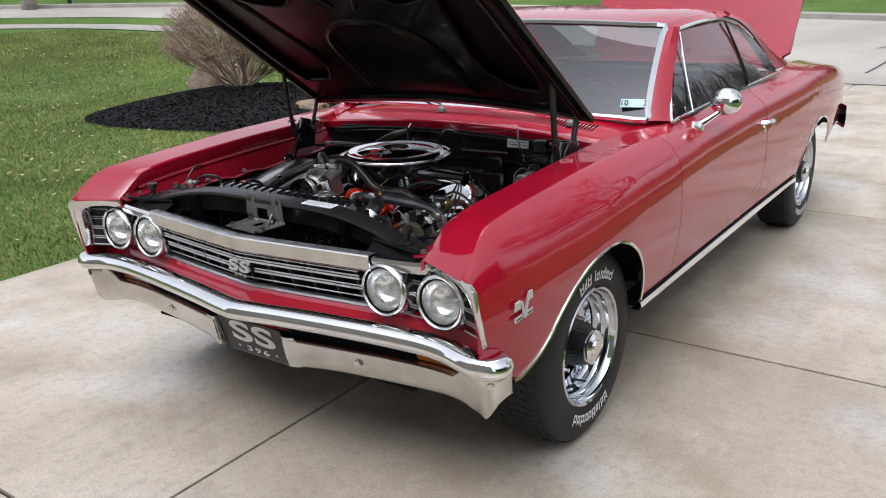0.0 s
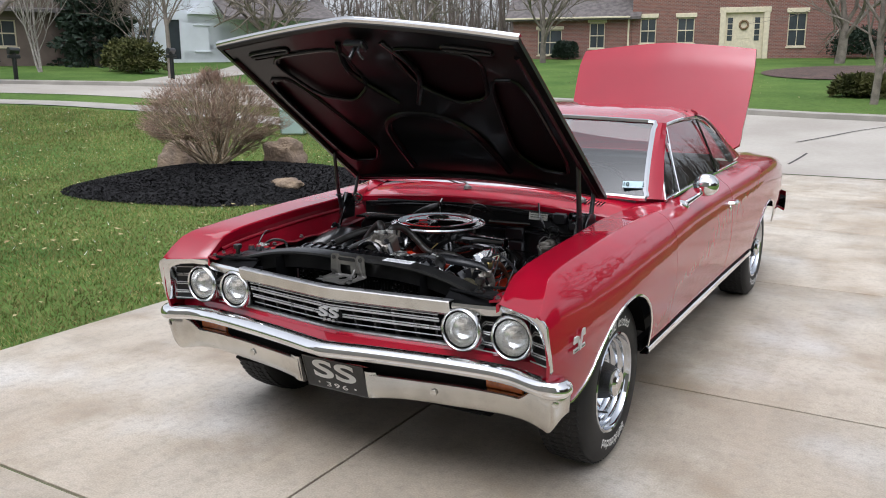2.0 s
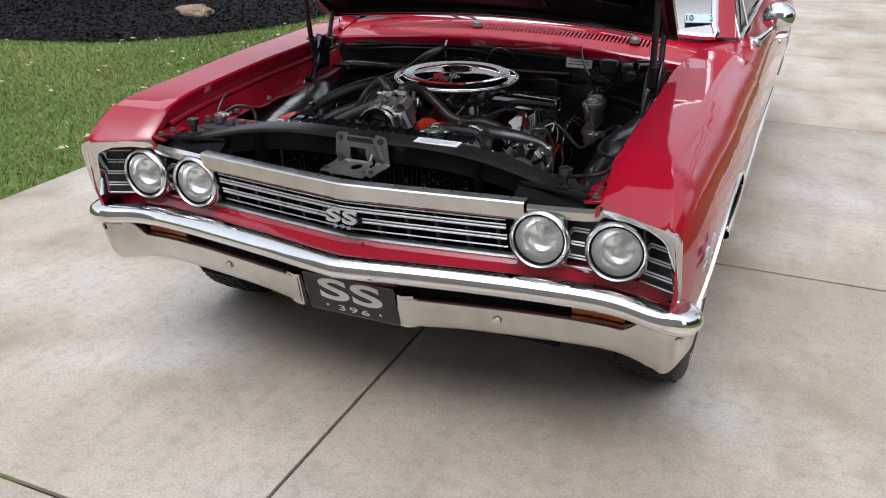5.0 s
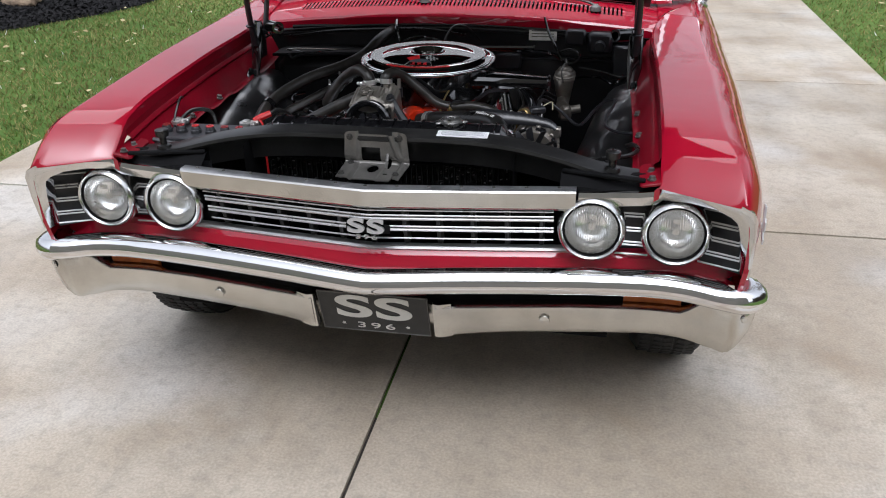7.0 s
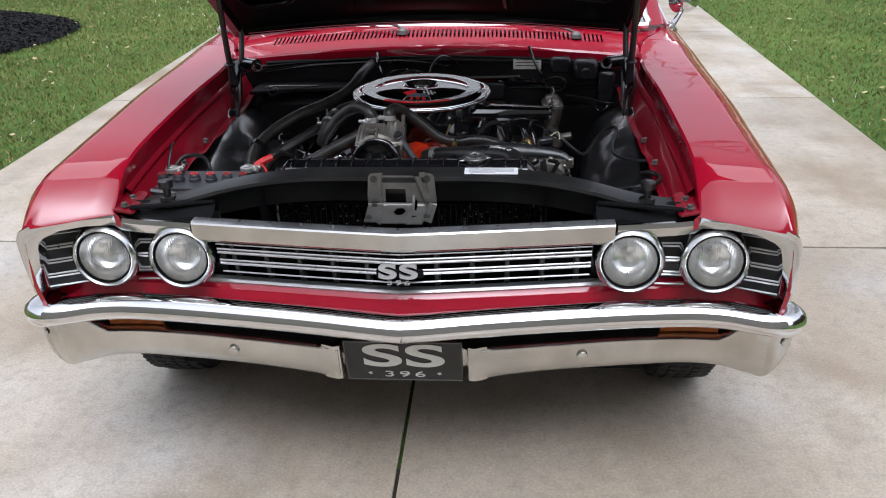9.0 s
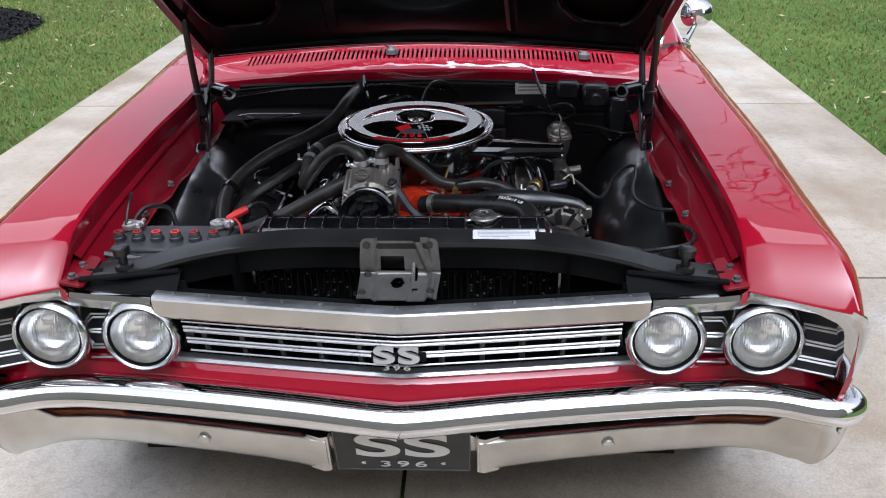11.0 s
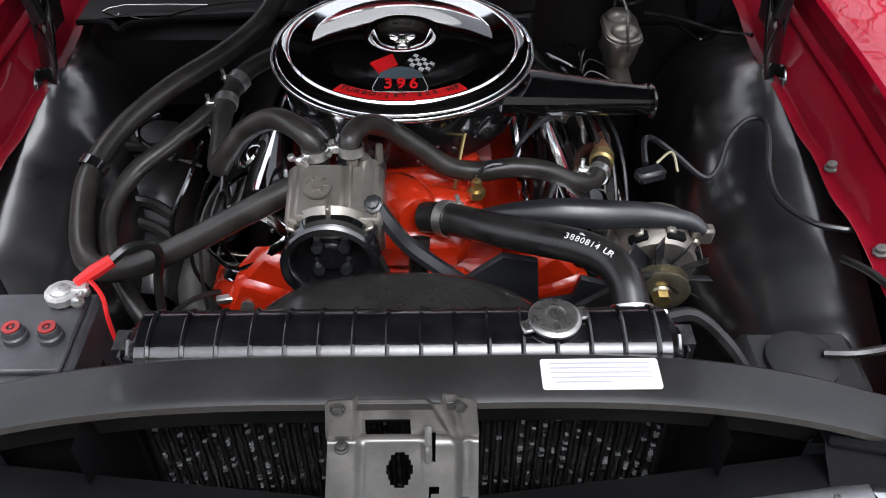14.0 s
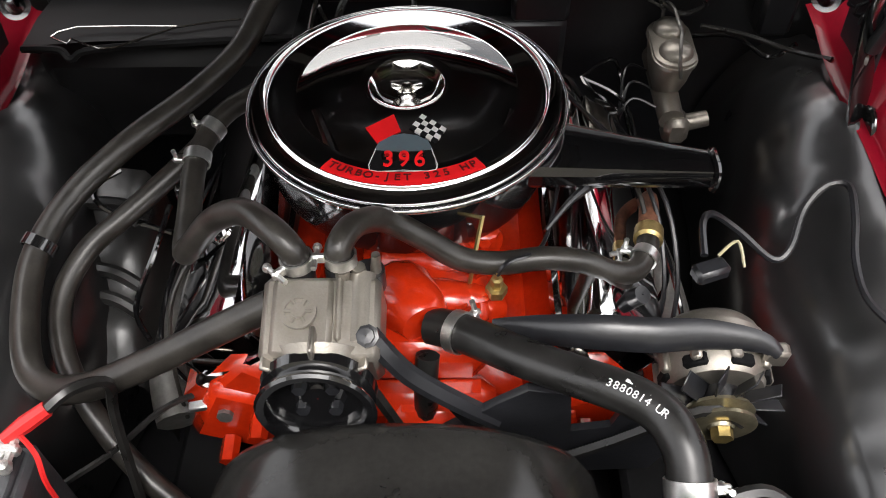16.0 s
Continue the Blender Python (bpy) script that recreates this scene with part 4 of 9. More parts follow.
for k in range(13):
    x = -0.46 + 0.92 * k / 12
    part("header_rivet", Mesh().lathe([(0.0045, 0), (0.004, 0.002), (0.001, 0.003)], axis((x, face_y(x) + 0.016, 0.7775), (0, -0.02, 1)), 8), GREY_STEEL, header)

gr = Mesh()
xs = steps(-0.45, 0.45, 31)
gr.slab([[(x, face_y(x) + 0.072 + 0.3 * (0.733 - z), z) for x in xs] for z in (0.593, 0.658, 0.738)], (0, 0.01, 0))
grille = part("grille", gr, BLACK_MATT, car, "blacked-out grille with thin bright bars")
DIVIDER = mat("dark_grey_grille", (0.035, 0.034, 0.033), 0.4, metal=0.4, var=0.2)
EMBLEM = mat("emblem_silver", (0.60, 0.60, 0.60), 0.35, metal=0.4, var=0.05)
BAR = mat("grille_bright_bar", (0.48, 0.48, 0.48), 0.3, metal=0.6, var=0.08, scale=14, fine=200, rvar=0.3)
for k in range(11):
    x = -0.42 + 0.84 * k / 10
    part("grille_divider", Mesh().box((x, face_y(x) + 0.060, 0.665), (0.012, 0.030, 0.135), 0.002, Matrix.Rotation(radians(16), 3, "X")), DIVIDER, grille)
for z, r in ((0.717, 0.0018), (0.702, 0.0026), (0.692, 0.0040), (0.668, 0.0026), (0.658, 0.0040), (0.631, 0.0022)):
    part("grille_bar", Mesh().tube([(x, face_y(x) + 0.004 + 0.3 * (0.733 - z), z) for x in xs], r, 6, 1), BAR, grille, "thin bright bar")
part("grille_lower_trim", Mesh().slab([[(x, face_y(x) + dy, z) for x in steps(-0.60, 0.60, 31)] for dy, z in ((0.044, 0.604), (0.038, 0.599), (0.042, 0.593))], (0, 0.02, 0)), BAR, grille)
badge = part("grille_emblem", Mesh().box((0, face_y(0) + 0.018, 0.664), (0.112, 0.006, 0.024), 0.003), BLACK_MATT, grille)
lettering("emblem_letters", "SS", 0.050, pose(-0.004, face_y(0) + 0.011, 0.671, 82, 0, 0), EMBLEM, badge, 0.004, 1.12, 1.92, "bright double S emblem", 0.0016)
lettering("emblem_digits", "396", 0.016, pose(-0.004, face_y(0) + 0.012, 0.642, 82, 0, 0), EMBLEM, badge, 0.003, 1.3, 2.0)

# end pieces outside the lamps
en = Mesh()
en.slab([[(x, spl(x, [0.46, 0.70, 0.79, 0.83, 0.895], [0.334, 0.334, 0.328, 0.300, 0.254]), z) for x in steps(0.46, 0.893, 13)] for z in (0.585, 0.67, 0.768)], (0, 0.01, 0))
both("lamp_panel", en, mat("lamp_panel_grey", (0.022, 0.023, 0.026), 0.45, var=0.2, scale=20))
for z in (0.736, 0.706, 0.698, 0.668, 0.660, 0.630, 0.622, 0.597):
    both("lamp_panel_bar", Mesh().tube([(0.60, 0.302, z), (0.64, 0.301, z), (0.68, 0.300, z)], 0.0024, 6, 2), BAR, label="thin bright bar")
    both("lamp_panel_bar", Mesh().tube([(0.798, 0.287, z), (0.84, 0.270, z), (0.888, 0.250, z)], 0.0024, 6, 2), BAR, label="thin bright bar")
# bright bezel: across the fender's edge and down its outer end
bz = Mesh()
top = [(0.506, 0.256, 0.770), (0.58, 0.262, 0.772), (0.65, 0.268, 0.774), (0.688, 0.266, 0.780), (0.70, 0.258, 0.793), (0.76, 0.232, 0.797), (0.82, 0.206, 0.795), (0.866, 0.182, 0.789), (0.889, 0.176, 0.777), (0.900, 0.180, 0.756)]
side = [(0.904, 0.190, 0.70), (0.907, 0.202, 0.65), (0.908, 0.213, 0.600), (0.905, 0.217, 0.592)]
L = [Vector(p) for p in top + side]
inn = [Vector(p) for p in ((0.506, 0.262, 0.735), (0.58, 0.268, 0.735), (0.65, 0.274, 0.738), (0.685, 0.272, 0.744), (0.70, 0.266, 0.760), (0.76, 0.242, 0.766), (0.815, 0.222, 0.762), (0.848, 0.208, 0.750), (0.862, 0.206, 0.738), (0.868, 0.208, 0.722), (0.876, 0.214, 0.69), (0.883, 0.222, 0.645), (0.889, 0.230, 0.606), (0.890, 0.232, 0.596))]
bz.grid([[p + Vector((-0.005, 0.035, -0.004)) for p in L], [p + Vector((0.001, 0.010, 0.001)) for p in L], L, [p.lerp(q, 0.3) + Vector((0, -0.006, 0)) for p, q in zip(L, inn)], inn, [q + Vector((0, 0.035, 0)) for q in inn]])
both("headlight_bezel", bz, BRIGHT, label="bright bezel along the fender's front edge")


def headlight(x, y, z):
    m = axis((x, y, z), (0.10 * (1 if x > 0 else -1) * 0, -1, 0.03))
    ring = part("headlight", Mesh().lathe([(0.060, -0.03), (0.0675, 0.008), (0.070, 0.016), (0.0735, 0.0185), (0.080, 0.013), (0.083, 0.002), (0.084, -0.010), (0.081, -0.05)], m, 40), LAMP_RING, car, "round sealed-beam headlight in a chrome ring")
    # black ring added for the shaded gap between chrome ring and lens
    part("lens_gap_ring", Mesh().lathe([(0.0685, 0.0125), (0.066, 0.010), (0.063, 0.0075)], m, 40), BLACK_MATT, ring)
    part("reflector", Mesh().lathe([(0.066, 0.006), (0.060, -0.02), (0.045, -0.042), (0.025, -0.052), (0.001, -0.055)], m, 32), REFLECTOR, ring)
    lens = Mesh().lathe([(0.067, 0.004), (0.06, 0.012), (0.045, 0.019), (0.025, 0.023), (0.001, 0.024)], m, 40)
    part("lens", lens, LENS, ring, "fluted clear glass lens")
    bulb = Mesh().cyl(m @ Vector((0, 0, -0.05)), m @ Vector((0, 0, -0.015)), 0.012, 0.008, 10)
    bulb.box(m @ Vector((0, 0.03, 0.0)), (0.02, 0.002, 0.012), 0.0005)
    part("filament_shield", bulb, STEEL, ring)


LAMP_RING = mat("satin_lamp_ring", (0.66, 0.66, 0.655), 0.2, metal=1.0, var=0.08, scale=20, fine=200, rvar=0.3)
REFLECTOR = mat("lamp_reflector", (0.98, 0.98, 0.96), 0.17, metal=1.0, var=0.04, scale=50)
LENS = bpy.data.materials.new("fluted_lens")
LENS.use_nodes = True
ln, ll = LENS.node_tree.nodes, LENS.node_tree.links
lb = ln["Principled BSDF"]
lb.inputs["Base Color"].default_value = (0.98, 0.99, 0.99, 1)
lb.inputs["Roughness"].default_value = 0.06
lb.inputs["IOR"].default_value = 1.28
lb.inputs["Transmission Weight"].default_value = 0.86
lw = ln.new("ShaderNodeTexWave")
lw.inputs["Scale"].default_value = 60
lw.bands_direction = "X"
lw.inputs["Distortion"].default_value = 1.5
lt = ln.new("ShaderNodeTexCoord")
lbp = ln.new("ShaderNodeBump")
lbp.inputs["Distance"].default_value = 0.0006
ll.new(lt.outputs["Object"], lw.inputs["Vector"])
ll.new(lw.outputs["Color"], lbp.inputs["Height"])
ll.new(lbp.outputs["Normal"], lb.inputs["Normal"])
for s in (-1, 1):
    headlight(0.738 * s + 0.001, 0.268, 0.676)
    headlight(0.542 * s - 0.001, 0.266, 0.676)

# red valance under the grille
va = Mesh()
va.grid([[(x, face_y(min(abs(x), 0.69)) + dy, z) for x in steps(-0.90, 0.90, 37)] for dy, z in ((0.060, 0.598), (0.044, 0.595), (0.036, 0.584), (0.033, 0.582), (0.025, 0.556), (0.021, 0.552), (0.017, 0.534), (0.022, 0.530), (0.070, 0.526), (0.13, 0.50))])
part("front_valance", va, RED, car, "red valance under the grille")

# front bumper: a rounded upper rail, a recessed slot with lamps, a flat lower blade


def bump_y(x):
    a = abs(x)
    y = spl(a, [0, 0.05, 0.2, 0.4, 0.6, 0.70, 0.78, 0.84, 0.88], [0.128, 0.133, 0.155, 0.182, 0.206, 0.213, 0.207, 0.192, 0.186])
    return y + (0.0 if a < 0.88 else 0.9 * (a - 0.88) ** 1.5)


def bump_line(n=41):
    """Points along the bumper, round its ends."""
    pts = [(x, bump_y(x)) for x in sorted(steps(0, 0.88, n) + [0.155, 0.1635])]
    for a in steps(0.1, 1.45, 8):
        pts.append((0.88 + 0.080 * math.sin(a), bump_y(0.88) + 0.055 * (1 - math.cos(a)) * 1.1))
    pts += [(0.961, 0.255), (0.956, 0.275), (0.944, 0.286)]
    return pts


def rail_drop(x):
    """The upper rail rises a little towards its ends."""
    return spl(abs(x), [0, 0.2, 0.45, 0.6, 0.75, 0.85, 0.92], [0.010, 0.015, 0.018, 0.018, 0.016, 0.010, 0.006])


rail = Mesh()
rows = []
prof = [(0.075, 0.548), (0.058, 0.558), (0.038, 0.562), (0.018, 0.559), (0.003, 0.549), (-0.005, 0.534), (-0.005, 0.520), (0.003, 0.509), (0.018, 0.503), (0.042, 0.500)]
for x, y in bump_line():
    row = []
    for d, z in prof:
        k = min(1, max(0, (x - 0.86) / 0.085))
        row.append((x - d * k, y + d * (1 - k), z + rail_drop(x)))
    rows.append(row)
rows_full = [[(-p[0], p[1], p[2]) for p in r] for r in rows[:0:-1]] + rows
rail.grid(rows_full)
bumper = part("front_bumper", rail, CHROME, car, "chrome front bumper with a recessed slot", 50)
blade = Mesh()


def blade_z(x):
    """Upper and lower edge of the lower blade."""
    a = abs(x)
    up = 0.455 + 0.012 * min(1, a / 0.5) if a < 0.775 else (0.467 + 0.048 * min(1, (a - 0.775) / 0.05))
    lo = spl(a, [0, 0.15, 0.2, 0.6, 0.8, 0.86, 0.90, 0.96], [0.345, 0.348, 0.358, 0.374, 0.374, 0.364, 0.370, 0.44])
    return up, lo


rows = []
for x, y in bump_line():
    up, lo = blade_z(x)
    k = min(1, max(0, (x - 0.86) / 0.09))
    row = []
    for q, d in ((0, 0.090), (0, 0.054), (0.05, 0.048), (0.3, 0.052), (0.65, 0.060), (0.93, 0.072), (1.0, 0.080), (1.0, 0.11)):
        z = up + (lo - up) * q
        back = 0.075 * min(1, max(0, (0.163 - abs(x)) / 0.008))
        row.append((x - d * k * 0.25, y + d * (1 - k * 0.55) + back, z))
    rows.append(row)
rows_full = [[(-p[0], p[1], p[2]) for p in r] for r in rows[:0:-1]] + rows
blade.grid(rows_full)
part("bumper_blade", blade, STEEL, bumper, "polished lower bumper blade", 40)
slot = Mesh()
slot.slab([[(x, max(bump_y(x) + 0.085, 0.268 if abs(x) < 0.17 else 0), z) for x in steps(-0.86, 0.86, 41)] for z in (0.43, 0.53)], (0, 0.01, 0))
part("bumper_slot", slot, BLACK_MATT, bumper)
for s in (-1, 1):
    q = steps(0.632, 0.772, 5)
    part("parking_lamp", Mesh().slab([[(s * x, bump_y(x) + dy, z) for x in q] for dy, z in ((0.085, 0.466), (0.074, 0.472), (0.070, 0.502), (0.085, 0.508))], (0, 0.02, 0)), AMBER, bumper, "amber parking lamp in the bumper slot")
    for x in (0.44, 0.918):
        y = bump_y(x) + (0.054 if x < 0.9 else 0.042)
        part("bumper_bolt", Mesh().lathe([(0.014, 0), (0.013, 0.004), (0.006, 0.006), (0.001, 0.006)], axis((s * x, y - 0.004, 0.425 if x < 0.9 else 0.482), (s * (0.0 if x < 0.9 else 0.8), -1, -0.1)), 16), STEEL, bumper)
    q = Mesh()
    q.grid([[(s * (0.155 + dx), bump_y(0.16) + 0.048 + dy + 0.2 * (0.462 - z), z) for dx, dy in ((0.0, 0.03), (0.004, 0.004), (0.02, 0.0), (0.034, 0.006), (0.05, 0.012))] for z in (0.467, 0.44, 0.41, 0.38, 0.358)])
    part("plate_guard", q, STEEL, bumper)

PLATE_BLACK = mat("plate_black", (0.02, 0.021, 0.022), 0.4, var=0.25, scale=30)
pm = pose(-0.004, 0.232, 0.408, 106, 0, 0)
pl = Mesh()
pl.prism([(-0.145, -0.072), (0.145, -0.072), (0.148, -0.069), (0.148, 0.069), (0.145, 0.072), (-0.145, 0.072), (-0.148, 0.069), (-0.148, -0.069)], pm, 0.003)
plate = part("front_plate", pl, PLATE_BLACK, car, "black novelty plate with white lettering")
fr = Mesh()
fr.tube([pm @ Vector((x, y, 0.003)) for x, y in ((-0.146, -0.07), (0.146, -0.07), (0.146, 0.07), (-0.146, 0.07), (-0.146, -0.07))], 0.0022, 5, 1)
part("plate_border", fr, GREY_STEEL, plate)
lettering("plate_letters", "SS", 0.112, pm @ Matrix.Translation((0, 0.018, 0.0045)), WHITE_PAINT, plate, 0.0006, 1.04, 2.0, bold=0.0028)
lettering("plate_digits", "396", 0.030, pm @ Matrix.Translation((0, -0.048, 0.0045)), WHITE_PAINT, plate, 0.0006, 1.3, 2.0)
for s in (-1, 1):
    part("plate_star", Mesh().prism([(0.006 * (1 if k % 2 else 0.45) * math.cos(k * math.pi / 5), 0.006 * (1 if k % 2 else 0.45) * math.sin(k * math.pi / 5)) for k in range(10)], pm @ Matrix.Translation((s * 0.088, -0.045, 0.003)), 0.0015), WHITE_PAINT, plate)

# crossed-flag fender badge: a V with two small flags over a bar
bm4 = Matrix.Translation((0.946, 0.352, 0.672)) @ Matrix(((0, 0.0, 1), (1, 0, 0), (0, 1, 0))).to_4x4() @ pose(0, 0, 0, 0, -6, 0) @ Matrix.Diagonal((0.80, 0.80, 1, 1))
vee = Mesh().prism([(-0.020, 0.030), (-0.013, 0.030), (0.003, -0.022), (0.026, 0.052), (0.033, 0.052), (0.006, -0.036), (0.0, -0.036)], bm4, 0.006, 0.0015)
BADGE_DARK = mat("badge_dark_fill", (0.03, 0.028, 0.028), 0.4)
for bad, side in zip(both("fender_badge", vee, EMBLEM, label="bright crossed-flag V badge"), (1, -1)):
    for nm, pts, h, mt in (("badge_bar", [(-0.050, -0.040), (-0.006, -0.034), (-0.008, -0.018), (-0.050, -0.024)], 0.004, EMBLEM), ("badge_bar", [(0.010, -0.033), (0.050, -0.028), (0.050, -0.012), (0.013, -0.017)], 0.004, EMBLEM),
                           ("bar_print", [(-0.046, -0.035), (-0.012, -0.0305), (-0.012, -0.024), (-0.046, -0.0285)], 0.0045, BADGE_DARK), ("bar_print", [(0.016, -0.028), (0.046, -0.024), (0.046, -0.0175), (0.018, -0.0215)], 0.0045, BADGE_DARK),
                           ("flag", [(-0.050, 0.000), (-0.020, 0.004), (-0.022, 0.034), (-0.048, 0.030)], 0.004, EMBLEM), ("flag", [(0.026, 0.020), (0.050, 0.024), (0.048, 0.052), (0.036, 0.054)], 0.004, EMBLEM)):
        pm_ = Mesh().prism(pts, bm4, h, 0.0008)
        part(nm, pm_ if side > 0 else pm_.mirrored(), mt, bad)

# ---- wheels ----


WHEEL_CHROME = mat("wheel_chrome", (0.58, 0.60, 0.63), 0.06, metal=1.0, var=0.06, scale=12, fine=300, rvar=0.4)
RIBBED = mat("ribbed_cap_metal", (0.15, 0.15, 0.155), 0.24, metal=0.95, var=0.1, scale=20)


def wheel(side, y):
    """A raised-letter tyre on a chrome slotted wheel with a ribbed cone cap; side 1 is the driver's."""
    m = Matrix.Translation((0.790 * side, y, 0.335)) @ Matrix.Rotation(radians(90 * side), 4, "Y")
    prof = [(0.195, -0.095), (0.215, -0.108), (0.265, -0.112), (0.305, -0.104), (0.325, -0.086), (0.333, -0.06), (0.335, 0.0), (0.333, 0.06), (0.325, 0.086), (0.314, 0.098), (0.305, 0.104), (0.265, 0.112), (0.222, 0.109), (0.212, 0.106), (0.203, 0.104), (0.195, 0.095)]
    w = part("wheel", Mesh().lathe([(0.196, -0.09), (0.200, 0.092), (0.207, 0.106), (0.203, 0.110), (0.195, 0.106), (0.192, 0.094), (0.187, 0.086), (0.184, 0.084), (0.182, 0.070), (0.177, 0.062), (0.174, 0.060), (0.172, 0.044), (0.166, 0.036), (0.163, 0.034), (0.162, 0.0), (0.165, -0.09)], m, 48), WHEEL_CHROME, car, "chrome slotted wheel with a raised-letter tyre")
    part("tyre", Mesh().lathe(prof, m, 64), TYRE, w, "black tyre with white sidewall letters")
    tread = Mesh()
    for k in range(70):
        a = 2 * math.pi * k / 70
        for h, tw in ((-0.068, 0.5), (-0.034, -0.35), (0.0, 0.35), (0.034, -0.35), (0.068, 0.5)):
            mm = m @ Matrix.Rotation(a + 0.02 * (h > 0), 4, "Z") @ Matrix.Translation((0.3345 - (0.004 if abs(h) > 0.05 else 0), 0, h)) @ Matrix.Rotation(tw, 4, "X")
            tread.box(mm.translation, (0.007, 0.022, 0.027), 0.002, mm.to_3x3())
    part("tread", tread, TYRE, w)
    # disc with five openings between broad spokes
    disc = Mesh()
    rows = []
    n = 60
    for r, h in ((0.164, 0.030), (0.154, 0.006), (0.135, -0.004), (0.105, 0.004), (0.085, 0.022), (0.06, 0.028)):
        rows.append([m @ Vector((r * math.cos(2 * math.pi * k / n), r * math.sin(2 * math.pi * k / n), h)) for k in range(n)])
    for i in range(5):
        for k in range(n):
            if i in (1, 2) and k % 12 in (0, 1, 2, 3, 4):
                continue
            q = (k + 1) % n
            disc.add([rows[i][k], rows[i][q], rows[i + 1][q], rows[i + 1][k]], [(0, 1, 2, 3)])
    part("wheel_disc", disc, WHEEL_CHROME, w)
    part("brake_drum", Mesh().cyl(m @ Vector((0, 0, -0.06)), m @ Vector((0, 0, -0.02)), 0.165, seg=24), BLACK_MATT, w)
    cone = Mesh()
    nr = 34
    rows = []
    for h, r in ((0.02, 0.080), (0.05, 0.073), (0.085, 0.064), (0.108, 0.057)):
        rows.append([m @ Vector(((r + (0.0045 if k % 2 else -0.0045)) * math.cos(math.pi * k / nr), (r + (0.0045 if k % 2 else -0.0045)) * math.sin(math.pi * k / nr), h)) for k in range(2 * nr)])
    cone.grid(rows, close=True)
    cap = part("hub_cap", cone, RIBBED, w, "ribbed chrome cone cap")
    part("cap_centre", Mesh().lathe([(0.059, 0.106), (0.058, 0.118), (0.046, 0.128), (0.040, 0.124), (0.028, 0.123), (0.025, 0.129), (0.001, 0.130)], m, 32), CHROME, cap)
    for k in range(5):
        a = 2 * math.pi * (k + 0.7) / 5
        c = m @ Vector((0.097 * math.cos(a), 0.097 * math.sin(a), 0.008))
        part("lug_nut", Mesh().cyl(c, c + m.to_3x3() @ Vector((0, 0, 0.035)), 0.011, 0.008, 6), CHROME, w)
    # raised white maker's marks, drawn as plain upright strokes along the sidewall
    for start, widths in ((148, (6.0, 5.0, 5.2, 2.0, 5.2, 2.0, 0, 6.0, 3.6, 6.2)), (-34, (5.6, 5.0, 6.0, 5.2, 5.2, 5.2, 4.0, 2.0, 4.6, 5.0))):
        a = start
        for n_, wd in enumerate(widths):
            if wd:
                sm_ = Mesh()
                tall = 0.270 if n_ in (0, 2, 5, 7, 8, 9) else 0.262
                strokes = ((0, 1.4, 0.232, tall),) if wd <= 2.0 else ((0, 1.4, 0.232, tall), (wd - 1.4, wd, 0.232, tall if n_ % 2 else 0.258), (1.4, wd - 1.4, 0.232, 0.239), (1.4, wd - 1.4, 0.251, 0.258))
                for a0, a1, r0, r1 in strokes:
                    sm_.grid([[m @ Vector((r * math.cos(radians(side * (a + q))), r * math.sin(radians(side * (a + q))), 0.1135 if r < 0.25 else 0.1142)) for q in (a0, (a0 + a1) / 2, a1)] for r in (r0, (r0 + r1) / 2, r1)])
                part("sidewall_mark", sm_, WHITE_RUBBER, w)
            a += (wd or 2.5) + 1.5
    part("valve", Mesh().cyl(m @ Vector((0.155, 0.03, 0.02)), m @ Vector((0.15, 0.03, 0.075)), 0.005, 0.004, 8), BLACK_SATIN, w)


for s in (1, -1):
    wheel(s, AXLE_F + 0.010)
    wheel(s, AXLE_R)

# ---- engine bay: front panels and radiator ----
LATCH_GREY = mat("pressed_grey_steel", (0.21, 0.202, 0.188), 0.38, metal=0.7, var=0.15, scale=20, fine=200)
DARK_BOLT = mat("dull_dark_bolt", (0.07, 0.068, 0.064), 0.4, metal=0.6, var=0.2)
BRIGHT_FIN = mat("fin_glint_pale", (0.22, 0.22, 0.22), 0.45, metal=0.3, var=0.3)
WASHER = mat("dull_black_plastic", (0.022, 0.022, 0.023), 0.5, var=0.2, spec=0.3)
LABEL_WHITE = mat("paper_label", (0.78, 0.78, 0.80), 0.5, var=0.04)
PRINT = mat("pale_print", (0.42, 0.42, 0.45), 0.6)
LEAD = mat("battery_lead", (0.55, 0.54, 0.52), 0.4, metal=0.8, var=0.25, scale=60, fine=300, bump=0.001)
RED_PLASTIC = mat("red_plastic", (0.60, 0.02, 0.02), 0.35, var=0.1)
DULL_RED = mat("dull_red_plastic", (0.30, 0.02, 0.02), 0.45, var=0.2)
BATTERY_CASE = mat("battery_case", (0.042, 0.043, 0.047), 0.40, var=0.25, scale=20, fine=200, bump=0.0003)
FIN = mat("radiator_fins", (0.05, 0.05, 0.05), 0.22, metal=0.7, var=0.5, scale=60, fine=400, bump=0.002)


def rail_z(x):
    return spl(abs(x), [0, 0.22, 0.34, 0.45, 0.56, 0.64], [0.862, 0.862, 0.852, 0.832, 0.806, 0.795])


def rail_y(x):
    return spl(abs(x), [0, 0.3, 0.45, 0.56, 0.64], [0.348, 0.345, 0.338, 0.325, 0.32])


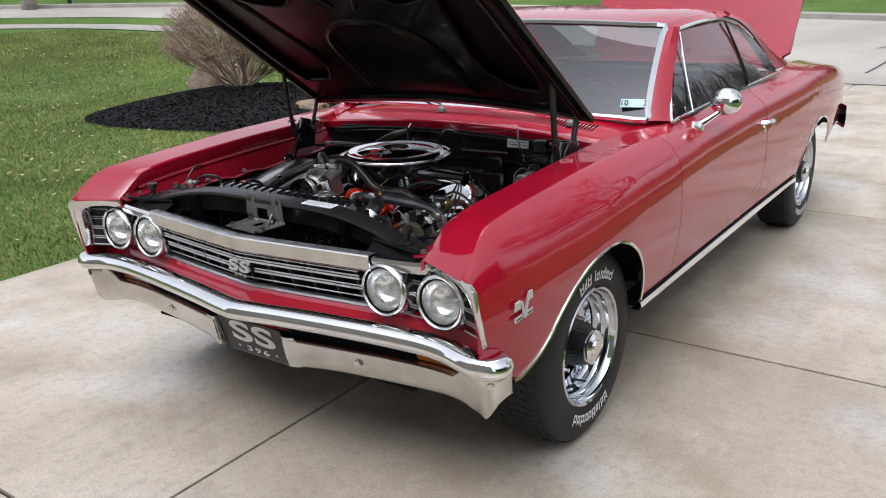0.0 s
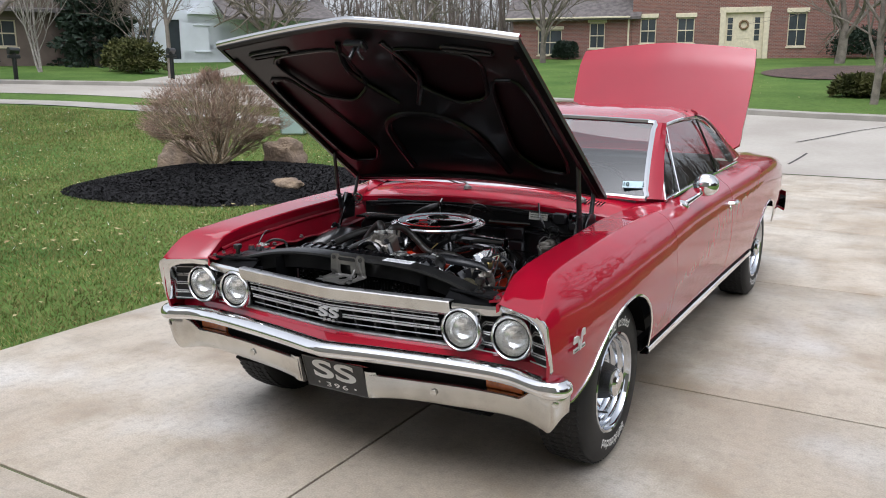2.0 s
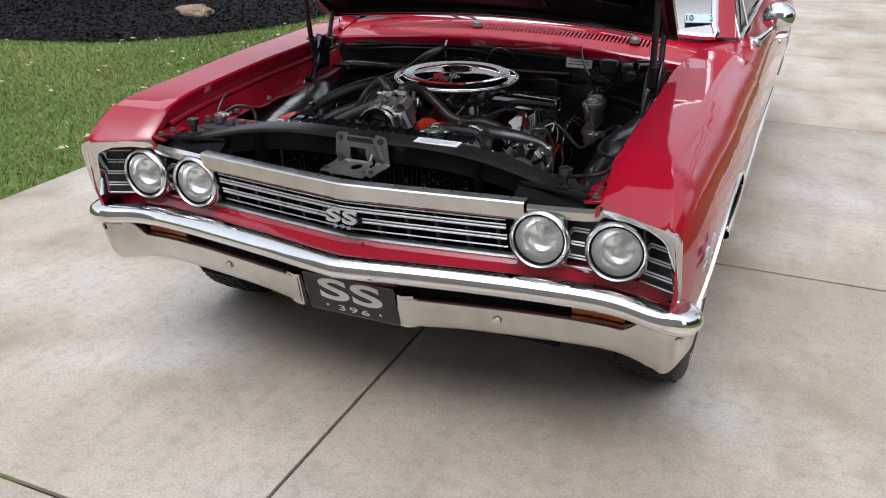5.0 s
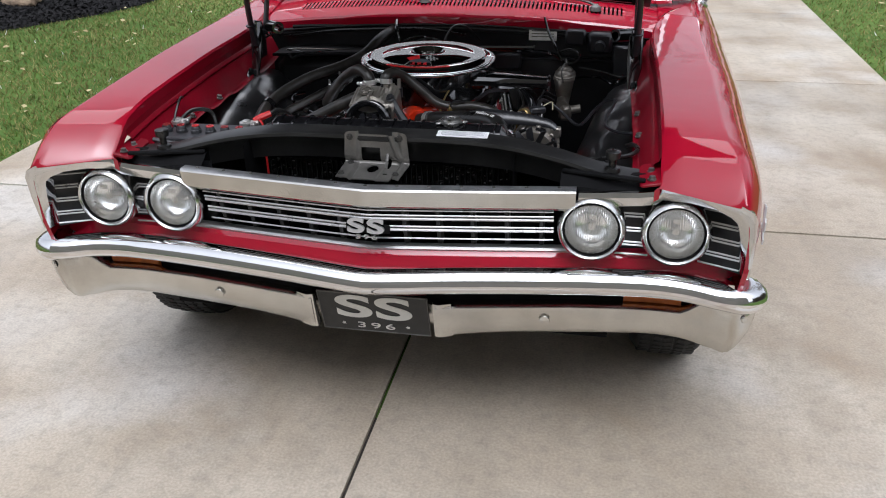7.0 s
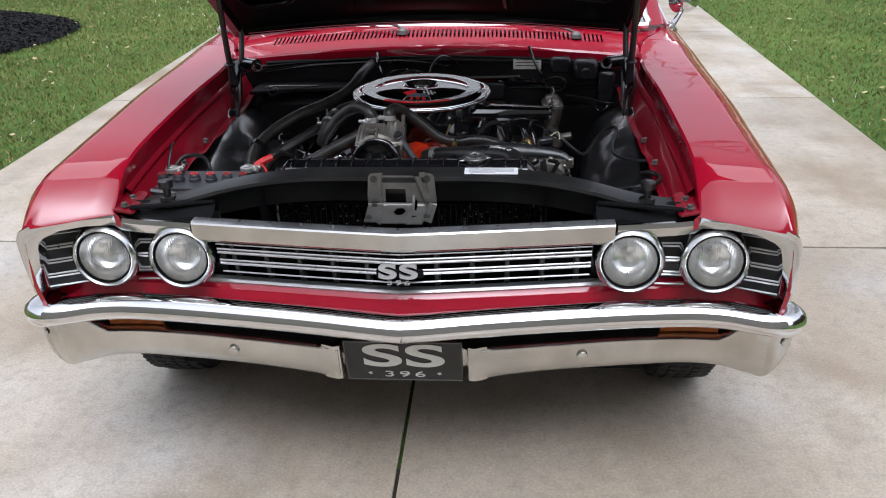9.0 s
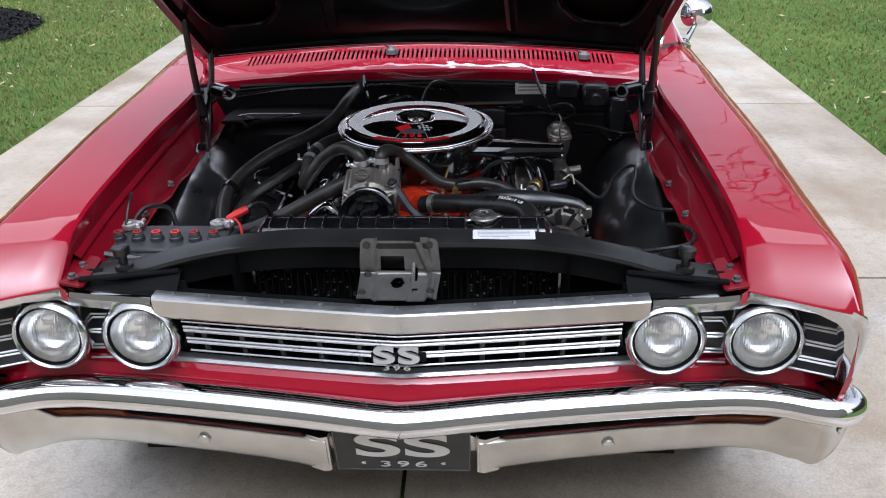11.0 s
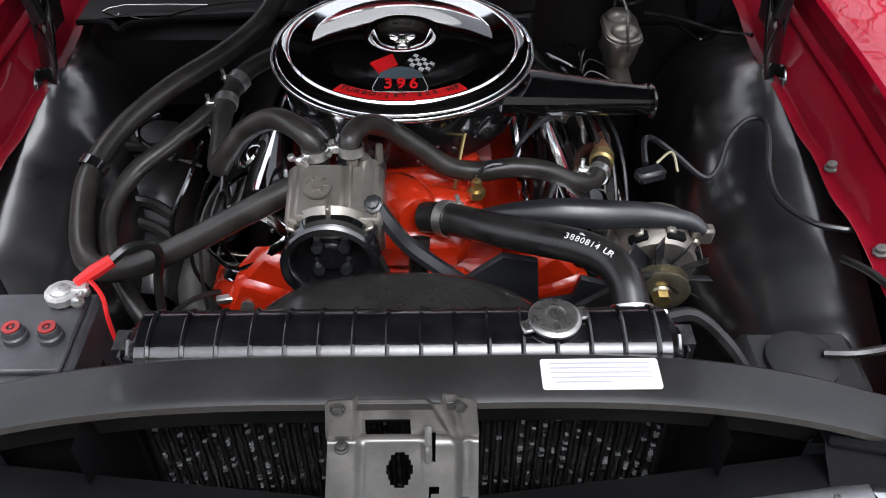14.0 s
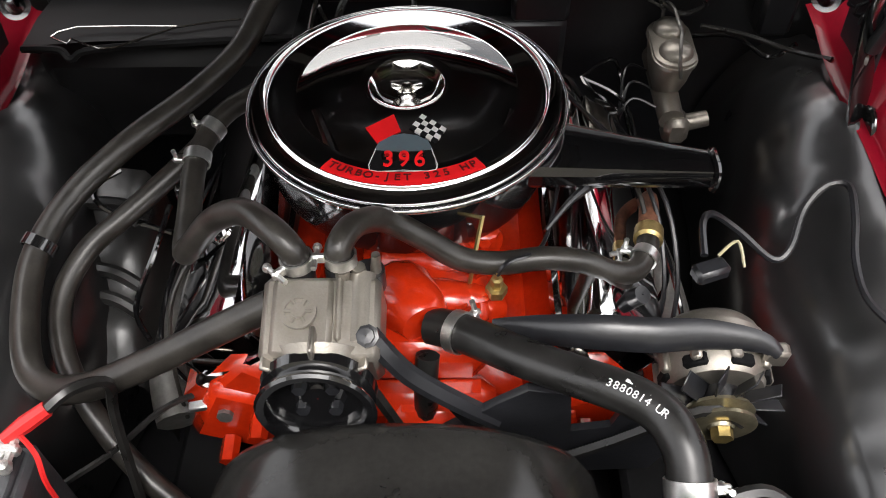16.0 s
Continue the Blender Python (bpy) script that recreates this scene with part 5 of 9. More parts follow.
cs = Mesh()
xs = steps(-0.655, 0.655, 41)
prof = ((0.012, -0.075), (0.004, -0.030), (0.0, -0.018), (-0.014, -0.018), (-0.018, -0.012), (-0.016, -0.004), (-0.006, 0.0), (0.044, 0.001), (0.054, -0.008), (0.054, -0.05))
cs.grid([[(x, rail_y(x) + dy, rail_z(x) + dz) for x in xs] for dy, dz in prof])
SUPPORT = mat("radiator_support_paint", (0.015, 0.0147, 0.0143), 0.34, coat=0.1, var=0.35, scale=9, fine=120, rvar=0.3, bump=0.0002, spec=0.45)
support = part("radiator_support", cs, SUPPORT, car, "satin black arched radiator support", 30)
for x in (-0.36, -0.50, 0.36, 0.50, -0.24, 0.24):
    part("support_bolt", Mesh().lathe([(0.008, 0), (0.007, 0.004), (0.001, 0.005)], axis((x, rail_y(x) - 0.010, rail_z(x) - 0.010), (0, -1, 0.1)), 6), BLACK_GLOSS, support)
# the well in front of the radiator
wl = Mesh()
wl.grid([[(x, face_y(x) + dy, z) for x in steps(-0.62, 0.62, 31)] for dy, z in ((0.030, 0.771), (0.05, 0.768), (0.086, 0.752), (0.150, 0.56))])
part("well_front", wl, BLACK_MATT, car)
for s in (-1, 1):
    wf = Mesh()
    wf.grid([[(s * x, y, 0.45 + (rail_z(x) - 0.48) * k) for k in (0, 0.5, 1)] for x, y in ((0.34, 0.42), (0.42, 0.385), (0.55, 0.36), (0.66, 0.34))])
    wf.grid([[(s * 0.345, y, z) for z in (0.45, 0.83)] for y in (0.30, 0.42)])
    # corner filler plates beside the lamps
    wf.grid([[(s * x, y, z + 0.004 * math.sin(40 * x)) for x in steps(0.46, 0.685, 9)] for y, z in ((0.276, 0.745), (0.280, 0.772), (0.292, 0.780), (0.308, 0.788), (0.320, 0.798), (0.336, 0.797), (0.34, 0.74))])
    wf.box((s * 0.56, 0.300, 0.800), (0.20, 0.014, 0.010), 0.003, Matrix.Rotation(radians(-12 * s), 3, "Z"))
    part("corner_filler", wf, BLACK_MATT, car, "black filler plate beside the lamps")
for s in (-1, 1):
    fp = Mesh().prism([(-0.022, -0.052), (0.018, -0.052), (0.026, -0.044), (0.026, 0.052), (0.018, 0.06), (-0.016, 0.06), (-0.026, 0.05), (-0.028, -0.044)], Matrix.Translation((s * 0.672, 0.315, 0.797)) @ Matrix.Rotation(radians(-10 * s), 4, "Y") @ Matrix.Diagonal((s, 1, 1, 1)) @ pose(0, 0, 0, 5, 0, 0), 0.006, 0.001)
    tab = part("fender_tab", fp, RED_SHADED, car, "red fender mounting tab with bolts")
    for y in (0.285, 0.335):
        part("tab_bolt", Mesh().lathe([(0.011, 0), (0.011, 0.003), (0.0075, 0.004), (0.0075, 0.010), (0.001, 0.011)], axis((s * 0.672, y, 0.801), (0, 0, 1)), 6), GREY_STEEL, tab)
    st = Mesh().lathe([(0.020, 0), (0.018, 0.008), (0.009, 0.010), (0.009, 0.030), (0.017, 0.032), (0.018, 0.048), (0.015, 0.050), (0.001, 0.050)], pose(s * 0.580, 0.328, 0.803), 14)
    part("hood_stop", st, RUBBER, car, "rubber hood stop")

core = Mesh()
core.slab([[(x, 0.425, z) for x in (-0.335, 0.335)] for z in (0.42, 0.84)], (0, 0.03, 0))
radiator = part("radiator", core, FIN, car, "black radiator with a ribbed top tank")
fins = Mesh()
for k in range(46):
    fins.box((-0.325 + 0.65 * k / 45, 0.420, 0.63), (0.004, 0.010, 0.42), 0.001)
rng = random.Random(4)
# paler fin slivers: glints on the core, painted as a lighter material
glints = Mesh()
for k in range(45):
    x = -0.318 + 0.65 * k / 45
    for z in steps(0.56, 0.835, 42):
        (glints if rng.random() < 0.75 * max(0, noise.noise(Vector((x * 14, 0, z * 9)))) + 0.09 else fins).box((x, 0.419, z + rng.uniform(-0.001, 0.001)), (rng.uniform(0.003, 0.007), 0.006, 0.0010), 0, Matrix.Rotation(rng.uniform(-0.4, 0.4), 3, "Y"))
tagged(part("cooling_fin", fins, FIN, radiator), kind="stuff")
tagged(part("fin_glint", glints, BRIGHT_FIN, radiator), kind="stuff")
tk = Mesh()
rows = []
for x in [-0.315, -0.312, -0.30] + steps(-0.29, 0.29, 25) + [0.30, 0.312, 0.315]:
    e = 0.012 if abs(x) > 0.31 else (0.004 if abs(x) > 0.305 else 0)
    rows.append([(x, y + (e if y < 0.43 else -e), z - e) for y, z in ((0.392, 0.775), (0.392, 0.842), (0.398, 0.854), (0.410, 0.862), (0.440, 0.866), (0.462, 0.862), (0.474, 0.852), (0.478, 0.835), (0.478, 0.775))])
tk.grid(rows)
tk.f.append(tuple(range(9)))
tk.f.append(tuple(range(len(tk.v) - 9, len(tk.v))))
tk.box((0, 0.435, 0.775), (0.66, 0.105, 0.012), 0.003)
TANK = mat("tank_black_paint", (0.006, 0.006, 0.007), 0.15, coat=0.6, var=0.4, scale=30, fine=60, bump=0.0005, rvar=0.5, spec=0.55)
tank = part("top_tank", tk, TANK, radiator, "glossy black ribbed radiator tank", 30)
for k in range(16):
    x = -0.285 + 0.038 * k
    part("tank_rib", Mesh().tube([(x, 0.391, 0.79), (x, 0.391, 0.840), (x, 0.399, 0.8565), (x, 0.412, 0.8645), (x, 0.440, 0.868), (x, 0.460, 0.864), (x, 0.476, 0.850)], 0.0026, 5, 2), TANK, tank)
cm = pose(0.170, 0.437, 0.862)
cap = Mesh().lathe([(0.023, 0), (0.023, 0.007), (0.030, 0.008), (0.0305, 0.012), (0.027, 0.015), (0.025, 0.0155), (0.024, 0.0185), (0.012, 0.0195), (0.010, 0.016), (0.008, 0.016), (0.007, 0.019), (0.001, 0.019)], cm, 32)
for a in (0.3, 0.3 + math.pi):
    cap.box(cm @ Vector((0.032 * math.cos(a), 0.032 * math.sin(a), 0.008)), (0.017, 0.019, 0.005), 0.002, Matrix.Rotation(a, 3, "Z"))
part("radiator_cap", cap, mat("worn_cap_plate", (0.34, 0.335, 0.32), 0.28, metal=0.9, var=0.2, scale=60, fine=300, rvar=0.4), radiator, "plated metal radiator cap")
lab = part("warning_label", Mesh().prism([(-0.062, -0.015), (0.062, -0.015), (0.064, -0.013), (0.064, 0.013), (0.062, 0.015), (-0.062, 0.015), (-0.064, 0.013), (-0.064, -0.013)], pose(0.212, 0.364, 0.8632, 2, 0, 0) @ Matrix.Diagonal((1, 1.35, 1, 1)), 0.0012), LABEL_WHITE, support, "white paper label with fine print")
for k in range(5):
    part("print_line", Mesh().box((0.212 + (0.0 if k < 4 else -0.02), 0.378 - 0.0062 * k, 0.8652 - 0.0002 * k), (0.108 if k < 4 else 0.06, 0.0016, 0.0006)), PRINT, lab)
sh = Mesh()
rows = []
for a in steps(radians(22), radians(158), 29):
    rows.append([(-0.012 + 0.238 * math.copysign(abs(math.cos(a)) ** 0.9, math.cos(a)) * k, y, 0.55 + 0.264 * math.sin(a) ** 0.62 * k) for y, k in ((0.475, 0.985), (0.480, 1.0), (0.52, 1.0), (0.555, 0.994), (0.575, 0.980), (0.586, 0.955), (0.588, 0.925))])
sh.grid(rows)
for s in (-1, 1):
    sh.grid([[(s * x, 0.48, z) for z in (0.45, 0.70 + 0.1 * (0.34 - x))] for x in (0.26, 0.33)])
part("fan_shroud", sh, mat("satin_shroud", (0.020, 0.0192, 0.0182), 0.2, var=0.25, scale=9, fine=140, rvar=0.25), car, "satin black curved fan shroud", 60)

# hood latch bracket: one pressed plate with raised rails, a window, slots and bolts


def latch_at(u, v, h):
    """A place on the bracket: u across, v up the plate and round its bend, h out of it."""
    w, r = -v - 0.008, 0.008
    if w < -r:
        return Vector((u - 0.002, 0.339 - h, 0.783 - w + r * 0.27))
    if w > r:
        return Vector((u - 0.002, 0.339 - (w - r) * 1.62 - r * 1.27, 0.783 + h))
    a = (w + r) / (2 * r) * math.pi / 2
    c = Vector((u - 0.002, 0.339 - r * 1.27, 0.783 + r * 1.27))
    return c + Vector((0, math.cos(a), -math.sin(a))) * (r * 1.27 - h)


def ramp_up(t, a, b):
    k = min(1, max(0, (t - a) / (b - a)))
    return k * k * (3 - 2 * k)


def plate_h(u, v):
    """The pressed relief of the plate."""
    h = 0.006 * ramp_up(-u, 0.040, 0.048) + 0.005 * ramp_up(u, 0.052, 0.060)
    d = abs(u - (0.036 + (0.066 - v) * 0.29 if v > -0.02 else 0.061))
    h += 0.006 * (1 - ramp_up(d, 0.003, 0.010)) * (1 if u < 0.06 else 0.5)
    h += 0.004 * ramp_up(v, 0.000, 0.006) + 0.002 * ramp_up(v, 0.008, 0.014)
    if -0.038 < u < 0.020 and v < -0.008:
        h += 0.0022 * ramp_up(-v, 0.008, 0.014)
    return h


def cut_out(u, v):
    if -0.036 < u < 0.008 and -0.002 < v < 0.036 or 0.023 < u < 0.032 and -0.028 < v < 0.008:
        return True
    if ((u + 0.003) / 0.0125) ** 2 + ((v + 0.034) / 0.0145) ** 2 < 1 or ((u + 0.003) / 0.004) ** 2 + ((v - 0.062) / 0.003) ** 2 < 1:
        return True
    if 0.026 < u < 0.036 and -0.053 < v < -0.046 or 0.026 < u < 0.029 and -0.056 < v < -0.046:
        return True
    c = 0.012
    return v > 0.070 and -0.042 < u < 0.040 or abs(u) > 0.074 - c and v > 0.078 - c and math.hypot(abs(u) - 0.074 + c, v - 0.078 + c) > c


lp = Mesh()
nu, nv = 75, 79
us_, vs_ = steps(-0.074, 0.074, nu), steps(-0.078, 0.078, nv)
lp.v = [tuple(latch_at(u * (1.10 + 0.03 * math.cos(v * 40)), v, plate_h(u, v))) for v in vs_ for u in us_]
lp.f = [(a * nu + b_, a * nu + b_ + 1, (a + 1) * nu + b_ + 1, (a + 1) * nu + b_) for a in range(nv - 1) for b_ in range(nu - 1) if not cut_out((us_[b_] + us_[b_ + 1]) / 2, (vs_[a] + vs_[a + 1]) / 2)]
n0 = len(lp.v)
lp.v += [tuple(latch_at(u * (1.10 + 0.03 * math.cos(v * 40)), v, plate_h(u, v) - 0.0022)) for v in vs_ for u in us_]
lp.f += [tuple(k + n0 for k in f[::-1]) for f in list(lp.f)]
latch = part("hood_latch_bracket", lp, LATCH_GREY, car, "grey pressed-steel hood latch bracket", 60)
part("latch_hook", Mesh().tube([latch_at(*p) for p in ((0.028, -0.030, -0.012), (0.028, -0.024, 0.012), (0.028, 0.004, 0.018), (0.028, 0.018, 0.006), (0.028, 0.022, -0.008))], 0.0042, 6), GREY_STEEL, latch)
for x, y in ((-0.060, 0.064), (0.056, 0.064), (-0.061, -0.019), (-0.064, -0.065), (0.060, -0.063)):
    part("latch_bolt", Mesh().lathe([(0.0085, 0), (0.0085, 0.002), (0.0065, 0.0025), (0.006, 0.006), (0.001, 0.0065)], axis(latch_at(1.1 * x, y, plate_h(x, y) + 0.0005), (0, -1, 0) if y > 0 else (0, 0, 1)), 10), DARK_BOLT, latch)

# ---- battery ----
bc = Mesh()
bc.box((-0.540, 0.490, 0.70), (0.275, 0.17, 0.165), 0.006)
bc.box((-0.540, 0.500, 0.786), (0.255, 0.13, 0.010), 0.003)
battery = part("battery", bc, BATTERY_CASE, car, "black battery with red filler caps")
for k in range(6):
    x = -0.655 + 0.0435 * k
    c = part("filler_cap", Mesh().lathe([(0.0155, 0), (0.0155, 0.010), (0.013, 0.012), (0.012, 0.020), (0.011, 0.021), (0.001, 0.021)], pose(x, 0.487, 0.789), 16), BATTERY_CASE, battery)
    ring = Mesh().lathe([(0.0055, 0.0215), (0.0055, 0.0235), (0.0105, 0.0235), (0.0105, 0.0215)], pose(x, 0.487, 0.789), 16)
    ring.box((x, 0.487, 0.812), (0.004, 0.004, 0.002), 0.0005)
    part("cap_ring", ring, RED_PLASTIC if k in (2, 3) else DULL_RED, c)
mk = Mesh()
for k, w in enumerate((0.018, 0.012, 0.008, 0.012, 0.014)):
    mk.box((-0.60 + 0.022 * k, 0.420, 0.7845), (w, 0.010, 0.0015), 0.0004)
mk.box((-0.555, 0.408, 0.7842), (0.10, 0.004, 0.0012), 0.0004)
part("moulded_mark", mk, BATTERY_CASE, battery)
part("hold_down", Mesh().tube([(-0.66, 0.415, 0.79), (-0.53, 0.412, 0.775), (-0.405, 0.412, 0.78)], 0.008, 6), BLACK_SATIN, battery)


def terminal(x, y):
    t = Mesh().lathe([(0.0135, 0), (0.0125, 0.018), (0.009, 0.020), (0.001, 0.020)], pose(x, y, 0.792), 12)
    t.lathe([(0.021, 0.004), (0.021, 0.014), (0.013, 0.015)], pose(x, y, 0.792), 12)
    t.box((x + 0.022, y + 0.004, 0.802), (0.024, 0.012, 0.014), 0.003)
    t.cyl((x + 0.026, y - 0.016, 0.804), (x + 0.026, y + 0.024, 0.804), 0.005, seg=6)
    t.ball((x + 0.026, y - 0.017, 0.805), 0.009, 8)
    return part("terminal", t, LEAD, battery, "grey lead terminal clamp")


terminal(-0.652, 0.545)
terminal(-0.443, 0.552)
part("terminal_boot", Mesh().tube([(-0.428, 0.566, 0.806), (-0.408, 0.580, 0.813), (-0.386, 0.595, 0.820)], [0.007, 0.010, 0.009], 8), RED_PLASTIC, battery, "bright red terminal boot")
part("battery_cable", Mesh().tube([(-0.388, 0.594, 0.819), (-0.365, 0.615, 0.825), (-0.345, 0.645, 0.79), (-0.365, 0.65, 0.70), (-0.36, 0.60, 0.55)], 0.007, 6), RUBBER, battery)
part("thin_lead", Mesh().tube([(-0.418, 0.575, 0.812), (-0.395, 0.555, 0.795), (-0.388, 0.535, 0.76), (-0.385, 0.53, 0.66)], 0.003, 5), RED_PLASTIC, battery)
part("battery_cable", Mesh().tube([(-0.65, 0.56, 0.80), (-0.635, 0.61, 0.815), (-0.595, 0.645, 0.80), (-0.575, 0.63, 0.74), (-0.57, 0.62, 0.60)], 0.006, 6), RUBBER, battery)

# ---- engine ----
blk = Mesh()
blk.box((0, 0.98, 0.52), (0.34, 0.52, 0.30), 0.03)
blk.box((0.0, 0.70, 0.56), (0.20, 0.06, 0.26), 0.02)
blk.box((0.02, 0.685, 0.63), (0.12, 0.07, 0.10), 0.02)
for s in (-1, 1):
    blk.box((s * 0.225, 0.98, 0.62), (0.14, 0.53, 0.17), 0.02, Matrix.Rotation(radians(-40 * s), 3, "Y"))
    blk.box((s * 0.24, 0.725, 0.59), (0.12, 0.04, 0.13), 0.012, Matrix.Rotation(radians(-25 * s), 3, "Y"))
    blk.tube([(s * 0.05, 0.67, 0.63), (s * 0.13, 0.69, 0.61), (s * 0.20, 0.715, 0.60)], [0.028, 0.026, 0.024], 10)
    blk.ball((s * 0.15, 0.68, 0.56), 0.03)
for x, z in ((0.19, 0.55), (0.22, 0.60), (-0.26, 0.56), (0.16, 0.63), (-0.21, 0.62)):
    blk.cyl((x, 0.70, z), (x, 0.665, z - 0.004), 0.013, seg=6)
engine = part("engine", blk, ORANGE, car, "bright orange V8 engine under a chrome air cleaner")
mn = Mesh()
mn.box((0.005, 0.86, 0.712), (0.165, 0.30, 0.07), 0.018)
for q in (0.79, 0.85, 0.91):
    mn.tube([(-0.04, q + 0.02, 0.735), (0.03, q, 0.752), (0.070, q, 0.742), (0.100, q + 0.01, 0.715)], [0.024, 0.028, 0.026, 0.022], 12)
mn.box((0.035, 0.86, 0.752), (0.11, 0.22, 0.025), 0.01)
mn.tube([(-0.02, 0.84, 0.70), (-0.02, 0.80, 0.745), (0.0, 0.765, 0.765), (0.012, 0.74, 0.768)], [0.045, 0.048, 0.04, 0.030], 14)
mn.ball((-0.005, 0.785, 0.745), 0.045, 14, (1, 0.9, 0.8))
for k, (x, y) in enumerate(((0.03, 0.80), (0.065, 0.79), (0.075, 0.84), (0.05, 0.87), (0.080, 0.90), (0.04, 0.93))):
    mn.ball((x, y, 0.755 + 0.004 * (k % 2)), 0.024, 10, (1.3, 0.8, 0.6))
mn.tube([(0.02, 0.90, 0.765), (0.05, 0.86, 0.772), (0.085, 0.82, 0.766)], 0.015, 8)
part("intake_manifold", mn, ORANGE, engine, "orange intake manifold with a thermostat neck")
for x, y in ((-0.055, 0.755), (0.055, 0.77), (0.085, 0.79), (0.088, 0.87)):
    part("manifold_bolt", Mesh().cyl((x, y, 0.75), (x, y, 0.768), 0.010, 0.009, 6), ORANGE, engine)
part("sender", Mesh().lathe([(0.014, 0), (0.014, 0.012), (0.008, 0.014), (0.008, 0.028), (0.004, 0.03), (0.001, 0.04)], pose(0.100, 0.79, 0.765), 6), BRASS, engine)
part("sender_wire", Mesh().tube([(0.100, 0.79, 0.80), (0.115, 0.80, 0.815), (0.16, 0.84, 0.80), (0.19, 0.95, 0.80)], 0.003, 5), BLACK_SATIN, engine)
part("vacuum_line", Mesh().tube([(0.066, 0.80, 0.76), (0.072, 0.815, 0.80), (0.085, 0.87, 0.83)], 0.003, 5), BRASS, engine)

def valve_cover(s):
    m = Matrix.Translation((s * 0.234, 0.985, 0.692)) @ Matrix.Rotation(radians(38 * s), 4, "Y")
    out = Mesh()
    rows = []
    for w, l, h in ((0.078, 0.262, -0.004), (0.078, 0.262, 0.004), (0.070, 0.252, 0.006), (0.066, 0.249, 0.052), (0.061, 0.245, 0.062), (0.050, 0.236, 0.0665), (0.0, 0.19, 0.0675)):
        ring = []
        for sx, sy in ((-1, -1), (1, -1), (1, 1), (-1, 1)):
            for a in steps(0, math.pi / 2, 4):
                q = {(-1, -1): math.pi, (1, -1): 1.5 * math.pi, (1, 1): 0, (-1, 1): 0.5 * math.pi}[sx, sy] + a
                r = min(w, 0.02) if w else 0
                ring.append(m @ Vector((sx * (w - r) + r * math.cos(q), sy * (l - 0.02) + 0.02 * math.sin(q), h)))
        rows.append(ring)
    out.grid(rows, close=True)
    return out, m


for s in (-1, 1):
    shape, m_ = valve_cover(s)
    v = part("valve_cover", shape, CHROME, engine, "chrome valve cover")
part("oil_cap", Mesh().lathe([(0.022, 0), (0.026, 0.012), (0.026, 0.02), (0.018, 0.026), (0.001, 0.027)], axis((-0.262, 0.92, 0.735), (-0.55, 0, 0.8)), 20), CHROME, engine, "chrome oil filler cap")
part("breather", Mesh().lathe([(0.016, 0), (0.016, 0.02), (0.012, 0.022), (0.012, 0.05), (0.001, 0.05)], axis((0.262, 0.80, 0.725), (0.4, -0.3, 0.8)), 14), BLACK_SATIN, engine)
for s in (-1, 1):
    for k in range(4 if s > 0 else 1):
        y = 0.80 + 0.12 * k
        part("plug_lead", Mesh().tube([(s * 0.345, y, 0.54), (s * 0.372, y + 0.02, 0.60), (s * (0.365 - 0.006 * k), y + 0.08, 0.655), (s * 0.335, y + 0.20, 0.70), (s * 0.26, 1.26, 0.74)], 0.0036, 6), BLACK_GLOSS, engine)
    ex = Mesh().tube([(s * 0.36, 0.76, 0.50), (s * 0.385, 0.85, 0.52), (s * 0.385, 1.0, 0.52), (s * 0.38, 1.18, 0.48)], 0.035, 10)
    part("exhaust_manifold", ex, GREY_STEEL, engine)
part("carburettor", Mesh().box((-0.01, 1.03, 0.775), (0.16, 0.20, 0.09), 0.02), CAST, engine)

# air cleaner
AC = pose(-0.014, 1.034, 0.011)
ab = Mesh().lathe([(0.09, 0.752), (0.172, 0.756), (0.190, 0.768), (0.197, 0.788), (0.199, 0.860), (0.206, 0.864)], AC, 56)
SNORKEL = ((0, -1.0), (-0.62, -1.0), (-0.88, -0.80), (-1.0, -0.35), (-1.0, 0.35), (-0.88, 0.80), (-0.62, 1.0), (0.62, 1.0), (0.88, 0.80), (1.0, 0.35), (1.0, -0.35), (0.88, -0.80), (0.62, -1.0))
ab.grid([[(0.12 + 0.262 * k, 0.978 - 0.049 * k + dy * (0.062 - 0.039 * k), 0.838 + 0.006 * k + dz * (0.024 - 0.007 * k)) for dy, dz in SNORKEL] for k in steps(0, 1, 7)], close=True)
ab.tube([(0.382, 0.929 + dy * 0.025, 0.844 + dz * 0.019) for dy, dz in SNORKEL + SNORKEL[:1]], 0.0045, 6, 1, False)
cleaner = part("air_cleaner", ab, BLACK_GLOSS, engine, "black air cleaner with a snorkel and chrome lid", 30)
lid = Mesh().lathe([(0.203, 0.862), (0.212, 0.863), (0.2165, 0.868), (0.2165, 0.871), (0.2155, 0.8735), (0.214, 0.8742), (0.2125, 0.8732), (0.2118, 0.8715), (0.2085, 0.8718), (0.2078, 0.8748), (0.2066, 0.8760), (0.2052, 0.8755), (0.2044, 0.8752), (0.190, 0.8812), (0.1882, 0.8822), (0.1868, 0.8852), (0.185, 0.8866), (0.1825, 0.8872), (0.178, 0.8870), (0.152, 0.8846), (0.149, 0.8846), (0.147, 0.8851), (0.135, 0.8880), (0.12, 0.8910), (0.10, 0.8938), (0.080, 0.8957), (0.065, 0.8965), (0.0515, 0.8968), (0.0495, 0.8950), (0.044, 0.8850), (0.034, 0.8790), (0.018, 0.8765), (0.001, 0.876)], AC, 72)
part("cleaner_lid", lid, CHROME, cleaner, "mirror-bright chrome lid with a red decal", 60)
wn_ = Mesh().lathe([(0.013, 0.876), (0.012, 0.884), (0.006, 0.885), (0.006, 0.892), (0.001, 0.893)], AC, 12)
wn_.cyl(AC @ Vector((0, 0, 0.876)), AC @ Vector((0, 0, 0.886)), 0.011, 0.010, 6)
